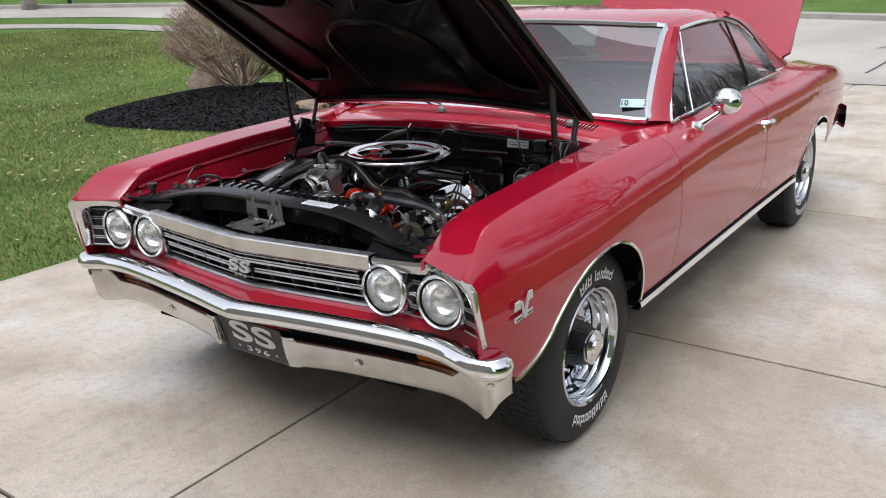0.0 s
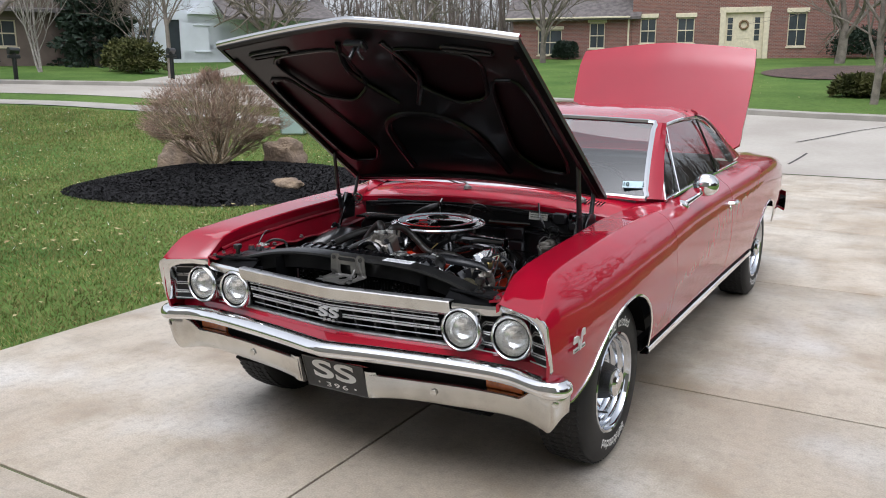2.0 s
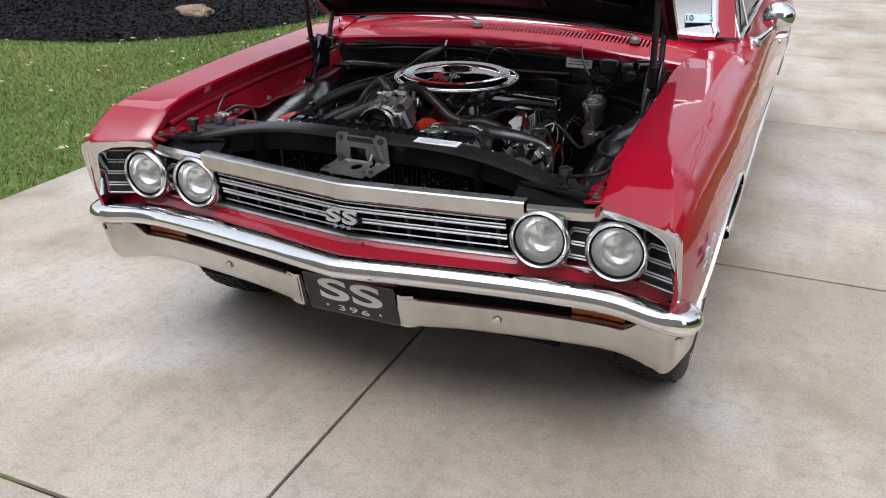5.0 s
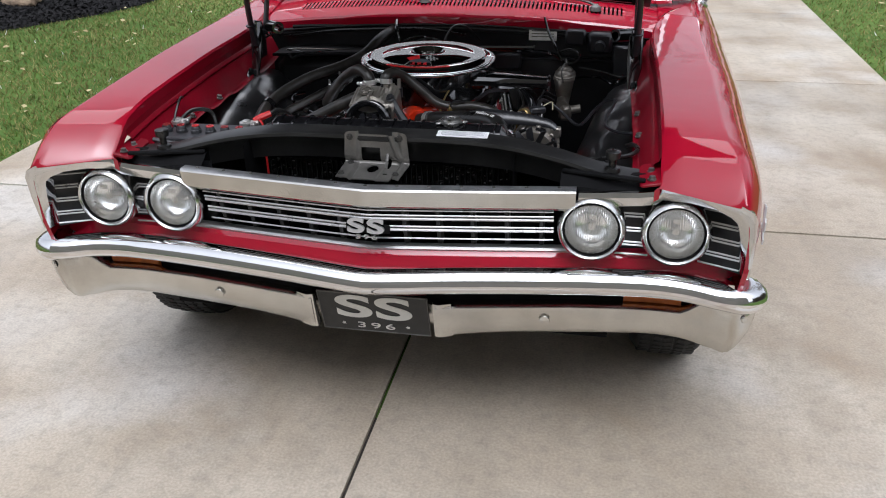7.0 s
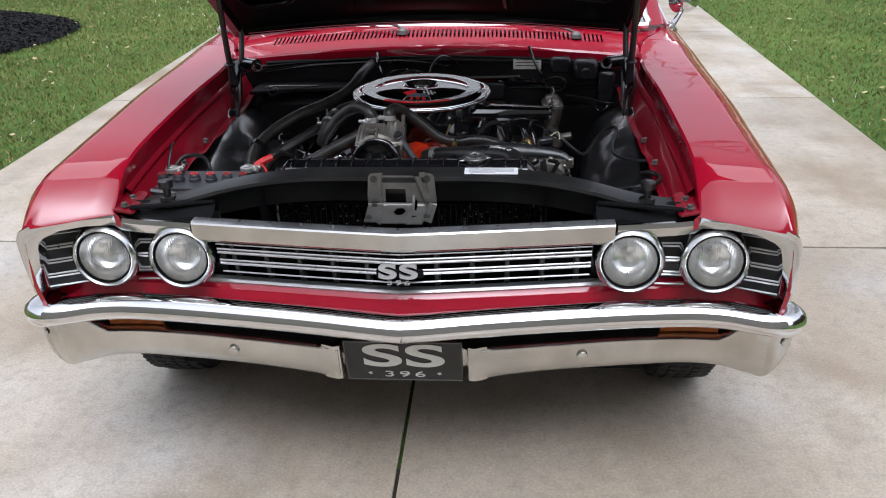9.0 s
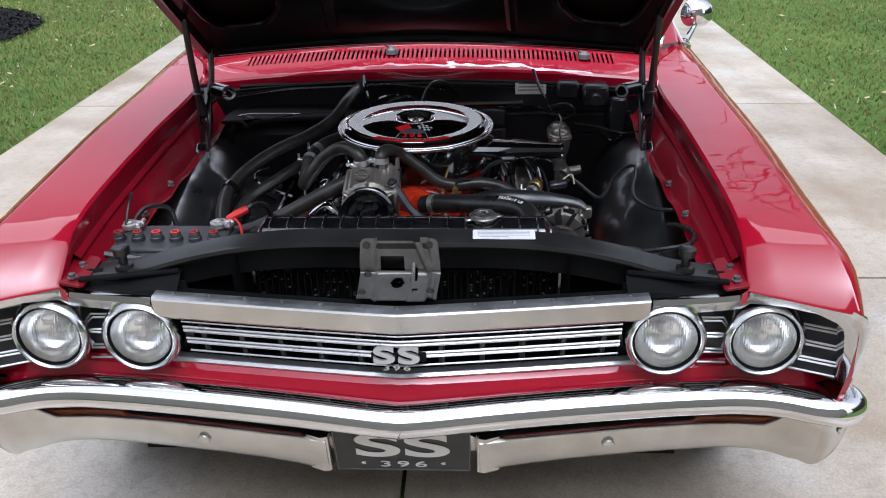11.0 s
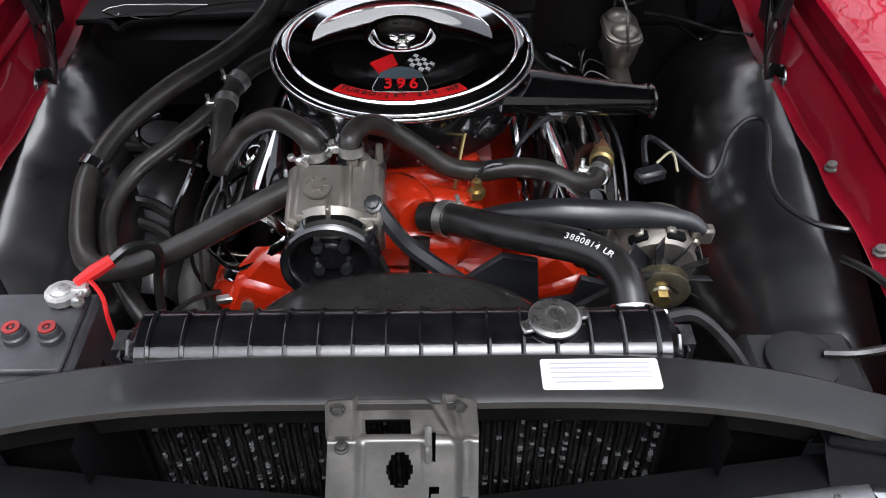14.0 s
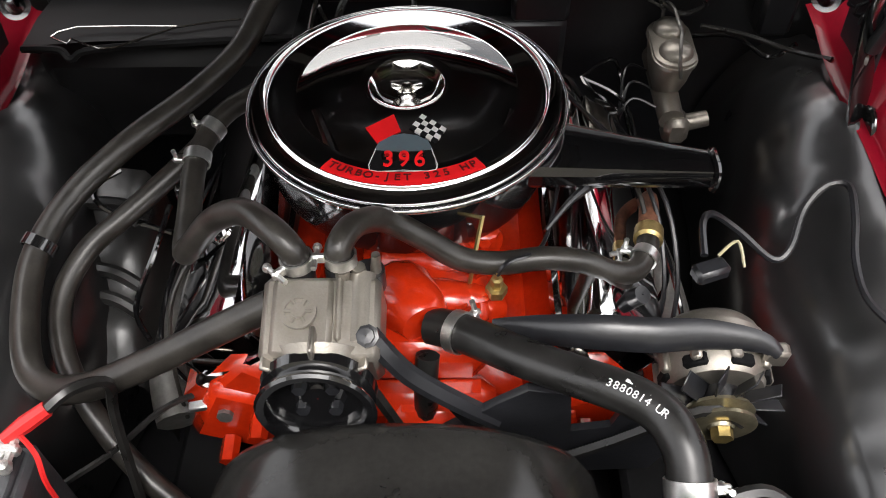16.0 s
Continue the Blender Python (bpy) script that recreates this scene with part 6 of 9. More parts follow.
for q in (-1, 1):
    wn_.box(AC @ Vector((q * 0.014, 0, 0.889)), (0.016, 0.004, 0.010), 0.0018, Matrix.Rotation(radians(-28 * q), 3, "Y"))
part("wing_nut", wn_, STEEL, cleaner)


def lid_z(r):
    return spl(r, [0.046, 0.0515, 0.065, 0.08, 0.10, 0.12, 0.135, 0.147, 0.152, 0.178, 0.1825, 0.187, 0.1885], [0.8950, 0.8968, 0.8965, 0.8957, 0.8938, 0.8910, 0.8880, 0.8853, 0.8848, 0.8870, 0.8872, 0.8856, 0.8838])


def on_lid(points, h=0.0008):
    """Points given across and towards the front of the lid, laid on its surface."""
    return [AC @ Vector((x, y, lid_z(math.hypot(x, y)) + h)) for x, y in points]


def decal(name, rings, material, parent, h=0.0008):
    return part(name, Mesh().grid([on_lid(r, h) for r in rings]), material, parent)


arc = lambda r, a0, a1, n: [(r * math.sin(radians(a)), -r * math.cos(radians(a))) for a in steps(a0, a1, n)]
band = decal("lid_decal", [arc(0.162, -33, 33, 25), arc(0.170, -33, 33, 25), arc(0.178, -33, 33, 25), arc(0.1855, -33, 33, 25)], SIGNAL_RED, cleaner)
band["label"] = "red arc-shaped decal with dark lettering"
DARK_RED = mat("dark_red_print", (0.10, 0.006, 0.006), 0.4)
for k, ch in enumerate("TURBO-JET 325 HP"):
    if ch == " ":
        continue
    a = radians(-29.5 + 59 * k / 15)
    r = 0.1735
    mm = AC @ Matrix.Translation((r * math.sin(a), -r * math.cos(a), lid_z(r) + 0.0022)) @ Matrix.Rotation(a, 4, "Z") @ Matrix.Rotation(radians(-4), 4, "X")
    lettering("decal_letter", ch, 0.0165, mm, DARK_RED, band, 0.0003, 1.0, 0.95, "", 0.0003)
shield = decal("decal_shield", [[(-0.041, -0.160), (0.041, -0.160)], [(-0.039, -0.14), (0.039, -0.14)], [(-0.036, -0.124), (0.036, -0.124)]], BLACK_MATT, cleaner, 0.0006)
part("decal_outline", Mesh().tube(on_lid([(-0.034, -0.124), (-0.036, -0.13), (-0.040, -0.158), (0.0, -0.1585), (0.040, -0.158), (0.036, -0.13), (0.034, -0.124)], 0.0009), 0.0006, 4, 3), WHITE_PAINT, shield)
SLATE = mat("slate_print", (0.09, 0.12, 0.14), 0.4)
decal("decal_crest", [[(-0.036, -0.126), (0.0, -0.130), (0.036, -0.126)], [(-0.030, -0.112), (0.0, -0.112), (0.030, -0.112)], [(-0.016, -0.104), (0.0, -0.101), (0.016, -0.104)]], SLATE, shield, 0.0009)
for k, ch in enumerate("396"):
    lettering("decal_digit", ch, 0.036, AC @ Matrix.Translation((0.001 + 0.0192 * (k - 1), -0.1435, lid_z(0.146) + 0.0046)) @ Matrix.Rotation(radians(5), 4, "X"), SIGNAL_RED, shield, 0.0003, 1.0, 0.80, "", 0.0004)
fm = [(-0.049, -0.090), (-0.033, -0.116), (-0.004, -0.097), (-0.014, -0.067)]
decal("decal_flag", [[fm[0], fm[1]], [fm[3], fm[2]]], SIGNAL_RED, shield, 0.0012)
q0, q1, q2, q3 = Vector((0.006, -0.093)), Vector((0.040, -0.117)), Vector((0.053, -0.092)), Vector((0.022, -0.067))
for i in range(5):
    for j in range(4):
        q = lambda a, b: tuple(q0.lerp(q1, a / 5).lerp(q3.lerp(q2, a / 5), b / 4))
        decal("flag_check", [[q(i, j), q(i + 1, j)], [q(i, j + 1), q(i + 1, j + 1)]], WHITE_PAINT if (i + j) % 2 else BLACK_MATT, shield, 0.0012)

# black brackets, with dark area added to cover the block's orange front
fb = Mesh()
fb.prism([(0.04, 0.56), (0.30, 0.58), (0.33, 0.66), (0.29, 0.715), (0.245, 0.73), (0.235, 0.69), (0.188, 0.68), (0.180, 0.765), (0.13, 0.775), (0.095, 0.745), (0.03, 0.68)], Matrix(((1, 0, 0, 0), (0, 0, -1, 0.652), (0, 1, 0, 0), (0, 0, 0, 1))), 0.010, 0.003)
part("front_bracket", fb, BLACK_SATIN, engine, "black bracket below the alternator, widened to cover the block")
fb = Mesh().tube([(0.05, 0.650, 0.735), (0.075, 0.640, 0.70), (0.085, 0.635, 0.655), (0.14, 0.635, 0.62)], 0.013, 6, 5, True, 0.5)
part("front_bracket", fb, BLACK_GLOSS, engine)

# air pump with its pulley
pump = Mesh()
TILT_P = Matrix.Rotation(radians(17), 3, "X")
pump.box((-0.100, 0.698, 0.816), (0.132, 0.098, 0.088), 0.007, TILT_P)
pump.box((-0.120, 0.696, 0.821), (0.068, 0.092, 0.090), 0.006, TILT_P)
pump.cyl((-0.056, 0.740, 0.862), (-0.056, 0.662, 0.838), 0.016, 0.016, 14)
pump.cyl((-0.104, 0.664, 0.812), (-0.104, 0.636, 0.803), 0.058, 0.046, 28)
air_pump = part("air_pump", pump, CAST, engine, "cast grey air pump with a black pulley")
part("pump_rib", Mesh().box((-0.080, 0.700, 0.858), (0.008, 0.085, 0.016), 0.003, TILT_P), CAST, air_pump)
for x, y, z in ((-0.130, 0.750, 0.862), (-0.082, 0.752, 0.862), (-0.050, 0.748, 0.858)):
    part("pump_neck", Mesh().cyl((x, y - 0.004, z - 0.02), (x, y, z + 0.006), 0.019, 0.0185, 16), BLACK_SATIN, air_pump)
part("pump_nipple", Mesh().cyl((-0.042, 0.745, 0.86), (-0.040, 0.746, 0.892), 0.007, 0.005, 10), CAST, air_pump)
for k in range(5):
    a = radians(30 + 60 * k)
    part("pump_rib", Mesh().box((-0.104 + 0.056 * math.cos(a), 0.646, 0.808 + 0.056 * math.sin(a)), (0.022, 0.034, 0.006), 0.002, Matrix.Rotation(-a, 3, "Y")), CAST, air_pump)
part("pump_vent", Mesh().lathe([(0.020, 0), (0.020, 0.004), (0.015, 0.004), (0.015, 0.001), (0.008, 0.001), (0.008, 0.006), (0.001, 0.006)], pose(-0.122, 0.684, 0.8690, 17, 0, 0), 24), CAST, air_pump)
for k in range(3):
    part("vent_spoke", Mesh().box((-0.122, 0.6835, 0.8712), (0.034, 0.004, 0.004), 0.001, TILT_P @ Matrix.Rotation(radians(60 * k), 3, "Z")), CAST, air_pump)
for x, y in ((-0.06, 0.760), (-0.078, 0.755)):
    part("pump_boss", Mesh().cyl((x, y - 0.02, 0.85), (x, y - 0.02, 0.878), 0.010, 0.008, 10), CAST, air_pump)
pm2 = axis((-0.104, 0.612, 0.796), (0, -1, 0.10))
part("pump_pulley", Mesh().lathe([(0.066, -0.022), (0.064, -0.010), (0.055, -0.004), (0.064, 0.002), (0.067, 0.010), (0.064, 0.013), (0.056, 0.012), (0.050, 0.004), (0.047, -0.012), (0.020, -0.016), (0.018, -0.008), (0.001, -0.008)], pm2, 40), BLACK_GLOSS, air_pump, "glossy black belt pulley")
for k in range(4):
    a = radians(45 + 90 * k)
    c = pm2 @ Vector((0.026 * math.cos(a), 0.026 * math.sin(a), -0.015))
    part("pulley_bolt", Mesh().cyl(c, c + pm2.to_3x3() @ Vector((0, 0, 0.011)), 0.0085, 0.008, 6), BLACK_SATIN, air_pump)
part("pump_bracket", Mesh().tube([(-0.045, 0.665, 0.853), (-0.025, 0.655, 0.825), (0.0, 0.65, 0.79), (0.05, 0.645, 0.745), (0.10, 0.645, 0.70)], 0.012, 6, 5, True, 0.5), BLACK_SATIN, engine, "black curved pump bracket")
part("bracket_bolt", Mesh().lathe([(0.013, 0), (0.013, 0.004), (0.009, 0.005), (0.009, 0.012), (0.001, 0.013)], axis((-0.046, 0.66, 0.857), (-0.1, -0.5, 0.8)), 8), BLACK_SATIN, engine)
part("fan_belt", Mesh().tube([(-0.16, 0.635, 0.80), (-0.155, 0.63, 0.72), (-0.12, 0.62, 0.60), (0.0, 0.62, 0.56), (0.2, 0.625, 0.66), (0.33, 0.632, 0.745), (0.385, 0.632, 0.715)], 0.007, 5, 4), RUBBER, engine)
part("fan_belt", Mesh().tube([(-0.045, 0.635, 0.79), (-0.02, 0.63, 0.72), (0.02, 0.62, 0.62)], 0.007, 5, 4), RUBBER, engine)
part("water_pump_pulley", Mesh().lathe([(0.07, 0), (0.075, 0.01), (0.065, 0.018), (0.02, 0.02), (0.001, 0.02)], axis((0.0, 0.65, 0.60), (0, -1, 0)), 28), BLACK_GLOSS, engine)
part("bypass_hose", Mesh().tube([(0.015, 0.70, 0.76), (0.012, 0.682, 0.72), (0.012, 0.675, 0.66)], 0.015, 10), RUBBER, engine)


def hose(name, pts, r, label="", parent=None):
    return part(name, Mesh().tube(pts, r, 14, 7), RUBBER if r > 0.02 else HOSE, parent or engine, label, 60)


def clamp(p, way, r, w=0.007):
    """A worm-drive clamp with its ears and screw."""
    m = axis(p, way)
    c = Mesh().lathe([(r, -w), (r + 0.0024, -w), (r + 0.0024, w), (r, w)], m, 20)
    c.box(m @ Vector((r + 0.008, 0, 0)), (0.018, 0.008, 0.012), 0.002, m.to_3x3())
    c.cyl(m @ Vector((r + 0.012, -0.018, 0)), m @ Vector((r + 0.012, 0.018, 0)), 0.0035, seg=8)
    c.ball(m @ Vector((r + 0.012, -0.018, 0)), 0.006, 8)
    return part("hose_clamp", c, ZINC, engine, "plated worm-drive hose clamp")


hose("air_hose", [(-0.128, 0.748, 0.860), (-0.134, 0.752, 0.892), (-0.160, 0.775, 0.905), (-0.200, 0.815, 0.890), (-0.245, 0.835, 0.855), (-0.280, 0.835, 0.812), (-0.302, 0.85, 0.780), (-0.312, 0.92, 0.775), (-0.318, 1.00, 0.785), (-0.310, 1.05, 0.795), (-0.28, 1.10, 0.81), (-0.20, 1.16, 0.82)], 0.0165)
hose("air_hose", [(-0.080, 0.748, 0.870), (-0.082, 0.752, 0.895), (-0.066, 0.785, 0.898), (-0.035, 0.815, 0.874), (0.010, 0.818, 0.838), (0.055, 0.815, 0.803), (0.105, 0.818, 0.790), (0.160, 0.822, 0.794), (0.210, 0.823, 0.786), (0.250, 0.822, 0.766), (0.283, 0.836, 0.752), (0.303, 0.868, 0.752), (0.312, 0.90, 0.75)], 0.0155)
hose("air_hose", [(-0.160, 0.715, 0.842), (-0.205, 0.705, 0.822), (-0.260, 0.695, 0.795), (-0.320, 0.685, 0.765), (-0.390, 0.675, 0.735), (-0.450, 0.685, 0.715), (-0.490, 0.720, 0.710), (-0.512, 0.790, 0.725), (-0.515, 0.870, 0.750), (-0.480, 0.950, 0.780), (-0.410, 1.03, 0.810), (-0.330, 1.12, 0.826), (-0.272, 1.19, 0.850), (-0.240, 1.26, 0.882), (-0.220, 1.33, 0.895), (-0.215, 1.41, 0.89)], 0.0185)
hose("heater_hose", [(-0.305, 1.07, 0.790), (-0.345, 1.02, 0.772), (-0.410, 0.955, 0.745), (-0.465, 0.905, 0.72), (-0.492, 0.84, 0.690), (-0.478, 0.77, 0.655), (-0.43, 0.70, 0.61), (-0.37, 0.645, 0.57), (-0.30, 0.60, 0.53)], 0.0155)
part("hose_tie", Mesh().lathe([(0.021, -0.008), (0.024, -0.008), (0.024, 0.008), (0.021, 0.008)], axis((-0.513, 0.885, 0.754), (0.35, 0.85, 0.3)), 16), BLACK_GLOSS, engine)
upper = hose("radiator_hose", [(0.020, 0.738, 0.768), (0.060, 0.715, 0.782), (0.120, 0.672, 0.800), (0.180, 0.635, 0.815), (0.232, 0.606, 0.824), (0.264, 0.580, 0.824), (0.279, 0.548, 0.818), (0.283, 0.522, 0.804), (0.284, 0.500, 0.788), (0.284, 0.470, 0.77)], 0.0235, "thick black moulded radiator hose")


def on_hose(k, turn):
    """A place on the upper hose's skin, k along its bend, turned about it."""
    a, b, c = Vector((0.190, 0.629, 0.817)), Vector((0.240, 0.603, 0.8255)), Vector((0.272, 0.566, 0.8225))
    p = a * (1 - k) ** 2 + b * 2 * k * (1 - k) + c * k * k
    t = ((b - a) * (1 - k) + (c - b) * k).normalized()
    up = (Vector((0, -math.sin(turn), math.cos(turn))) - t * t.dot(Vector((0, -math.sin(turn), math.cos(turn))))).normalized()
    side = up.cross(t)
    q = p + up * 0.0245
    return Matrix(((t.x, side.x, up.x, q.x), (t.y, side.y, up.y, q.y), (t.z, side.z, up.z, q.z), (0, 0, 0, 1)))


for k, ch in enumerate("3880814 UR"):
    if ch != " ":
        lettering("hose_print", ch, 0.0125, on_hose(0.26 + 0.068 * k, 0.40), WHITE_PAINT, upper, 0.0004)
for k in range(3):
    bm_ = on_hose(0.42 + 0.10 * k, -0.12)
    part("print_bar", Mesh().box(bm_.translation, (0.008, 0.0045, 0.0006), 0, bm_.to_3x3()), WHITE_PAINT, upper)
clamp((0.052, 0.720, 0.779), (0.75, -0.52, 0.28), 0.0245)
clamp((0.2835, 0.512, 0.797), (0.0, -0.8, -0.58), 0.0245, 0.011)
clamp((-0.130, 0.749, 0.878), (-0.1, 0.1, 1), 0.0172)
clamp((-0.080, 0.748, 0.884), (0, 0.15, 1), 0.0162)
clamp((-0.317, 1.018, 0.788), (0, 1, 0.2), 0.0176, 0.009)
clamp((-0.303, 1.068, 0.799), (0.5, 1, 0.2), 0.0176, 0.009)
clamp((0.300, 0.860, 0.752), (0.5, 0.85, 0), 0.0162)
ck = Mesh().lathe([(0.016, 0), (0.020, 0.004), (0.020, 0.024), (0.015, 0.028)], axis((0.308, 0.885, 0.752), (0.25, 1, -0.1)), 18)
part("check_valve", ck, BRASS, engine)
RUST = mat("rusty_steel", (0.20, 0.085, 0.05), 0.6, metal=0.4, var=0.35, scale=40, fine=200, bump=0.001)
part("injection_pipe", Mesh().tube([(0.314, 0.915, 0.75), (0.322, 0.955, 0.745), (0.33, 0.99, 0.73), (0.34, 1.05, 0.66)], [0.015, 0.014, 0.011, 0.008], 10), RUST, engine)

# alternator
AM = axis((0.368, 0.800, 0.730), (-0.05, -1, -0.10))
al = Mesh().lathe([(0.001, 0.036), (0.040, 0.037), (0.054, 0.041), (0.061, 0.049), (0.064, 0.060), (0.068, 0.062), (0.068, 0.072), (0.064, 0.076), (0.064, 0.112), (0.056, 0.126), (0.030, 0.130), (0.001, 0.130)], AM, 36)
alternator = part("alternator", al, CAST, engine, "cast aluminium alternator with a fan and pulley")
for k in range(7):
    a = 2 * math.pi * (k + 0.4) / 7
    part("housing_slot", Mesh().box(AM @ Vector((0.0600 * math.cos(a), 0.0600 * math.sin(a), 0.112)), (0.012, 0.030, 0.016), 0.003, AM.to_3x3() @ Matrix.Rotation(a, 3, "Z")), BLACK_MATT, alternator)
for k in range(9):
    a = 2 * math.pi * k / 9
    part("housing_rib", Mesh().box(AM @ Vector((0.066 * math.cos(a), 0.066 * math.sin(a), 0.098)), (0.010, 0.014, 0.034), 0.003, AM.to_3x3() @ Matrix.Rotation(a, 3, "Z")), CAST, alternator)
part("mounting_lug", Mesh().box(AM @ Vector((0.06, 0.05, 0.10)), (0.03, 0.03, 0.02), 0.004, AM.to_3x3()), CAST, alternator)
for k in range(11):
    mm = AM @ Matrix.Rotation(2 * math.pi * k / 11, 4, "Z") @ Matrix.Translation((0.054, 0, 0.142)) @ Matrix.Rotation(radians(55), 4, "X")
    part("fan_blade", Mesh().box(mm.translation, (0.044, 0.026, 0.0025), 0.0008, mm.to_3x3()), BLACK_SATIN, alternator)
part("fan_hub", Mesh().lathe([(0.03, 0.130), (0.03, 0.145), (0.01, 0.146)], AM, 20), BLACK_SATIN, alternator)
part("alternator_pulley", Mesh().lathe([(0.014, 0.146), (0.040, 0.150), (0.042, 0.155), (0.028, 0.160), (0.041, 0.166), (0.042, 0.171), (0.036, 0.174), (0.016, 0.172), (0.014, 0.176)], AM, 32), ZINC_TAN, alternator, "tarnished plated alternator pulley")
part("pulley_nut", Mesh().cyl(AM @ Vector((0, 0, 0.170)), AM @ Vector((0, 0, 0.188)), 0.014, 0.013, 6), BRASS, alternator)
br = Mesh()
line = [(0.095, 0.735, 0.765), (0.15, 0.715, 0.790), (0.21, 0.700, 0.806), (0.275, 0.695, 0.806), (0.34, 0.700, 0.800), (0.40, 0.695, 0.792), (0.424, 0.685, 0.780)]
br.tube(line, [0.012, 0.018, 0.021, 0.021, 0.018, 0.013, 0.007], 10, 5, True, 0.42)
part("alternator_bracket", br, BLACK_SATIN, engine, "black alternator bracket")
part("wiring_plug", Mesh().box((0.362, 0.795, 0.800), (0.046, 0.026, 0.020), 0.005, Matrix.Rotation(radians(20), 3, "Z")), BLACK_SATIN, alternator)
part("alternator_harness", Mesh().tube([(0.360, 0.820, 0.800), (0.366, 0.868, 0.808), (0.39, 0.90, 0.79), (0.43, 0.895, 0.762), (0.475, 0.868, 0.735), (0.500, 0.88, 0.745), (0.525, 0.93, 0.765), (0.555, 0.955, 0.785), (0.583, 0.95, 0.792), (0.578, 0.90, 0.786), (0.560, 0.83, 0.775), (0.560, 0.77, 0.768), (0.59, 0.72, 0.768), (0.62, 0.70, 0.772), (0.66, 0.69, 0.775)], 0.0050, 7), BLACK_SATIN, car, "black loom looping over the liner")
part("field_wire", Mesh().tube([(0.375, 0.815, 0.805), (0.40, 0.83, 0.815), (0.405, 0.80, 0.80)], 0.002, 5), mat("cream_wire", (0.5, 0.46, 0.3), 0.5), alternator)

# pressed step of the passenger's inner panel, with stiffening ribs and a lead clipped to it
ps = Mesh()
ps.grid([[(x, y, 0.615 + 0.55 * (y - 0.905) - dz + 0.006 * math.sin(60 * y) * (1 if k in (2, 3, 4) else 0)) for k, (x, dz) in enumerate(((-0.56, -0.03), (-0.525, 0.0), (-0.49, 0.004), (-0.455, 0.006), (-0.430, 0.010), (-0.415, 0.03), (-0.408, 0.08), (-0.405, 0.20)))] for y in steps(0.80, 1.08, 18)])
ribs_ = [[(-0.52, 1.03, 0.688), (-0.46, 1.03, 0.682), (-0.42, 1.025, 0.665)]]
for y in (0.90, 0.935):
    ribs_.append([(-0.515, y + 0.01, 0.62 + 0.55 * (y - 0.905)), (-0.46, y, 0.617 + 0.55 * (y - 0.905)), (-0.425, y - 0.012, 0.598 + 0.55 * (y - 0.905))])
step_ = part("inner_panel_step", ps, SUPPORT, car, "black pressed panel with stiffening ribs", 60)
for line in ribs_:
    part("panel_rib", Mesh().tube(line, 0.011, 8), SUPPORT, step_)
part("clipped_lead", Mesh().tube([(-0.44, 1.03, 0.755), (-0.468, 1.005, 0.752), (-0.468, 0.982, 0.742), (-0.445, 0.972, 0.725), (-0.416, 0.968, 0.712), (-0.362, 0.955, 0.700)], 0.0045, 7), BLACK_GLOSS, engine)
part("lead_clip", Mesh().tube([(-0.424, 0.970, 0.716), (-0.412, 0.966, 0.711)], 0.008, 8), ZINC, engine)
part("dipstick_tube", Mesh().tube([(-0.359, 0.971, 0.74), (-0.362, 0.935, 0.735), (-0.370, 0.897, 0.72), (-0.401, 0.849, 0.66), (-0.39, 0.829, 0.61)], 0.0042, 7), BLACK_GLOSS, engine)
# smaller lines on the passenger's side
part("dipstick", Mesh().tube([(-0.345, 0.985, 0.765), (-0.335, 0.96, 0.770), (-0.318, 0.92, 0.742), (-0.31, 0.89, 0.725), (-0.315, 0.84, 0.68), (-0.32, 0.80, 0.56)], 0.0045, 6), BLACK_GLOSS, engine)
part("ground_lead", Mesh().tube([(-0.275, 0.728, 0.618), (-0.306, 0.729, 0.622), (-0.339, 0.694, 0.640), (-0.379, 0.633, 0.650), (-0.432, 0.576, 0.660), (-0.45, 0.54, 0.655)], 0.0045, 6), RUBBER, engine)
part("lead_lug", Mesh().box((-0.283, 0.716, 0.622), (0.05, 0.014, 0.010), 0.002, Matrix.Rotation(radians(12), 3, "Z")), ZINC, engine)
part("lead_bolt", Mesh().cyl((-0.258, 0.722, 0.615), (-0.258, 0.698, 0.618), 0.011, seg=8), GREY_STEEL, engine)
part("fuel_line", Mesh().tube([(-0.165, 0.66, 0.80), (-0.172, 0.67, 0.70), (-0.175, 0.68, 0.55)], 0.006, 6), BLACK_SATIN, engine)
for k in range(2):
    part("brake_line", Mesh().tube([(-0.33 - 0.016 * k, 0.76, 0.50 + 0.01 * k), (-0.335 - 0.018 * k, 0.80, 0.60), (-0.33 - 0.014 * k, 0.86, 0.68), (-0.29, 0.95, 0.73)], 0.0034, 6), HOSE, engine)
part("coil_line", Mesh().tube([(0.165, 0.86, 0.805), (0.20, 0.90, 0.818), (0.235, 0.935, 0.817), (0.25, 0.95, 0.81)], [0.003, 0.005, 0.008, 0.008], 8), BLACK_SATIN, engine)
part("choke_box", Mesh().box((0.245, 0.955, 0.815), (0.026, 0.022, 0.020), 0.002, Matrix.Rotation(radians(25), 3, "Z")), BRIGHT, engine)
for k in range(3):
    part("plug_wire", Mesh().tube([(0.30 + 0.02 * k, 0.80, 0.60), (0.318 + 0.018 * k, 0.86, 0.70), (0.30 + 0.015 * k, 0.97, 0.78), (0.24, 1.10, 0.80), (0.16, 1.25, 0.80)], 0.0034, 6), BLACK_SATIN if k else HOSE, engine)

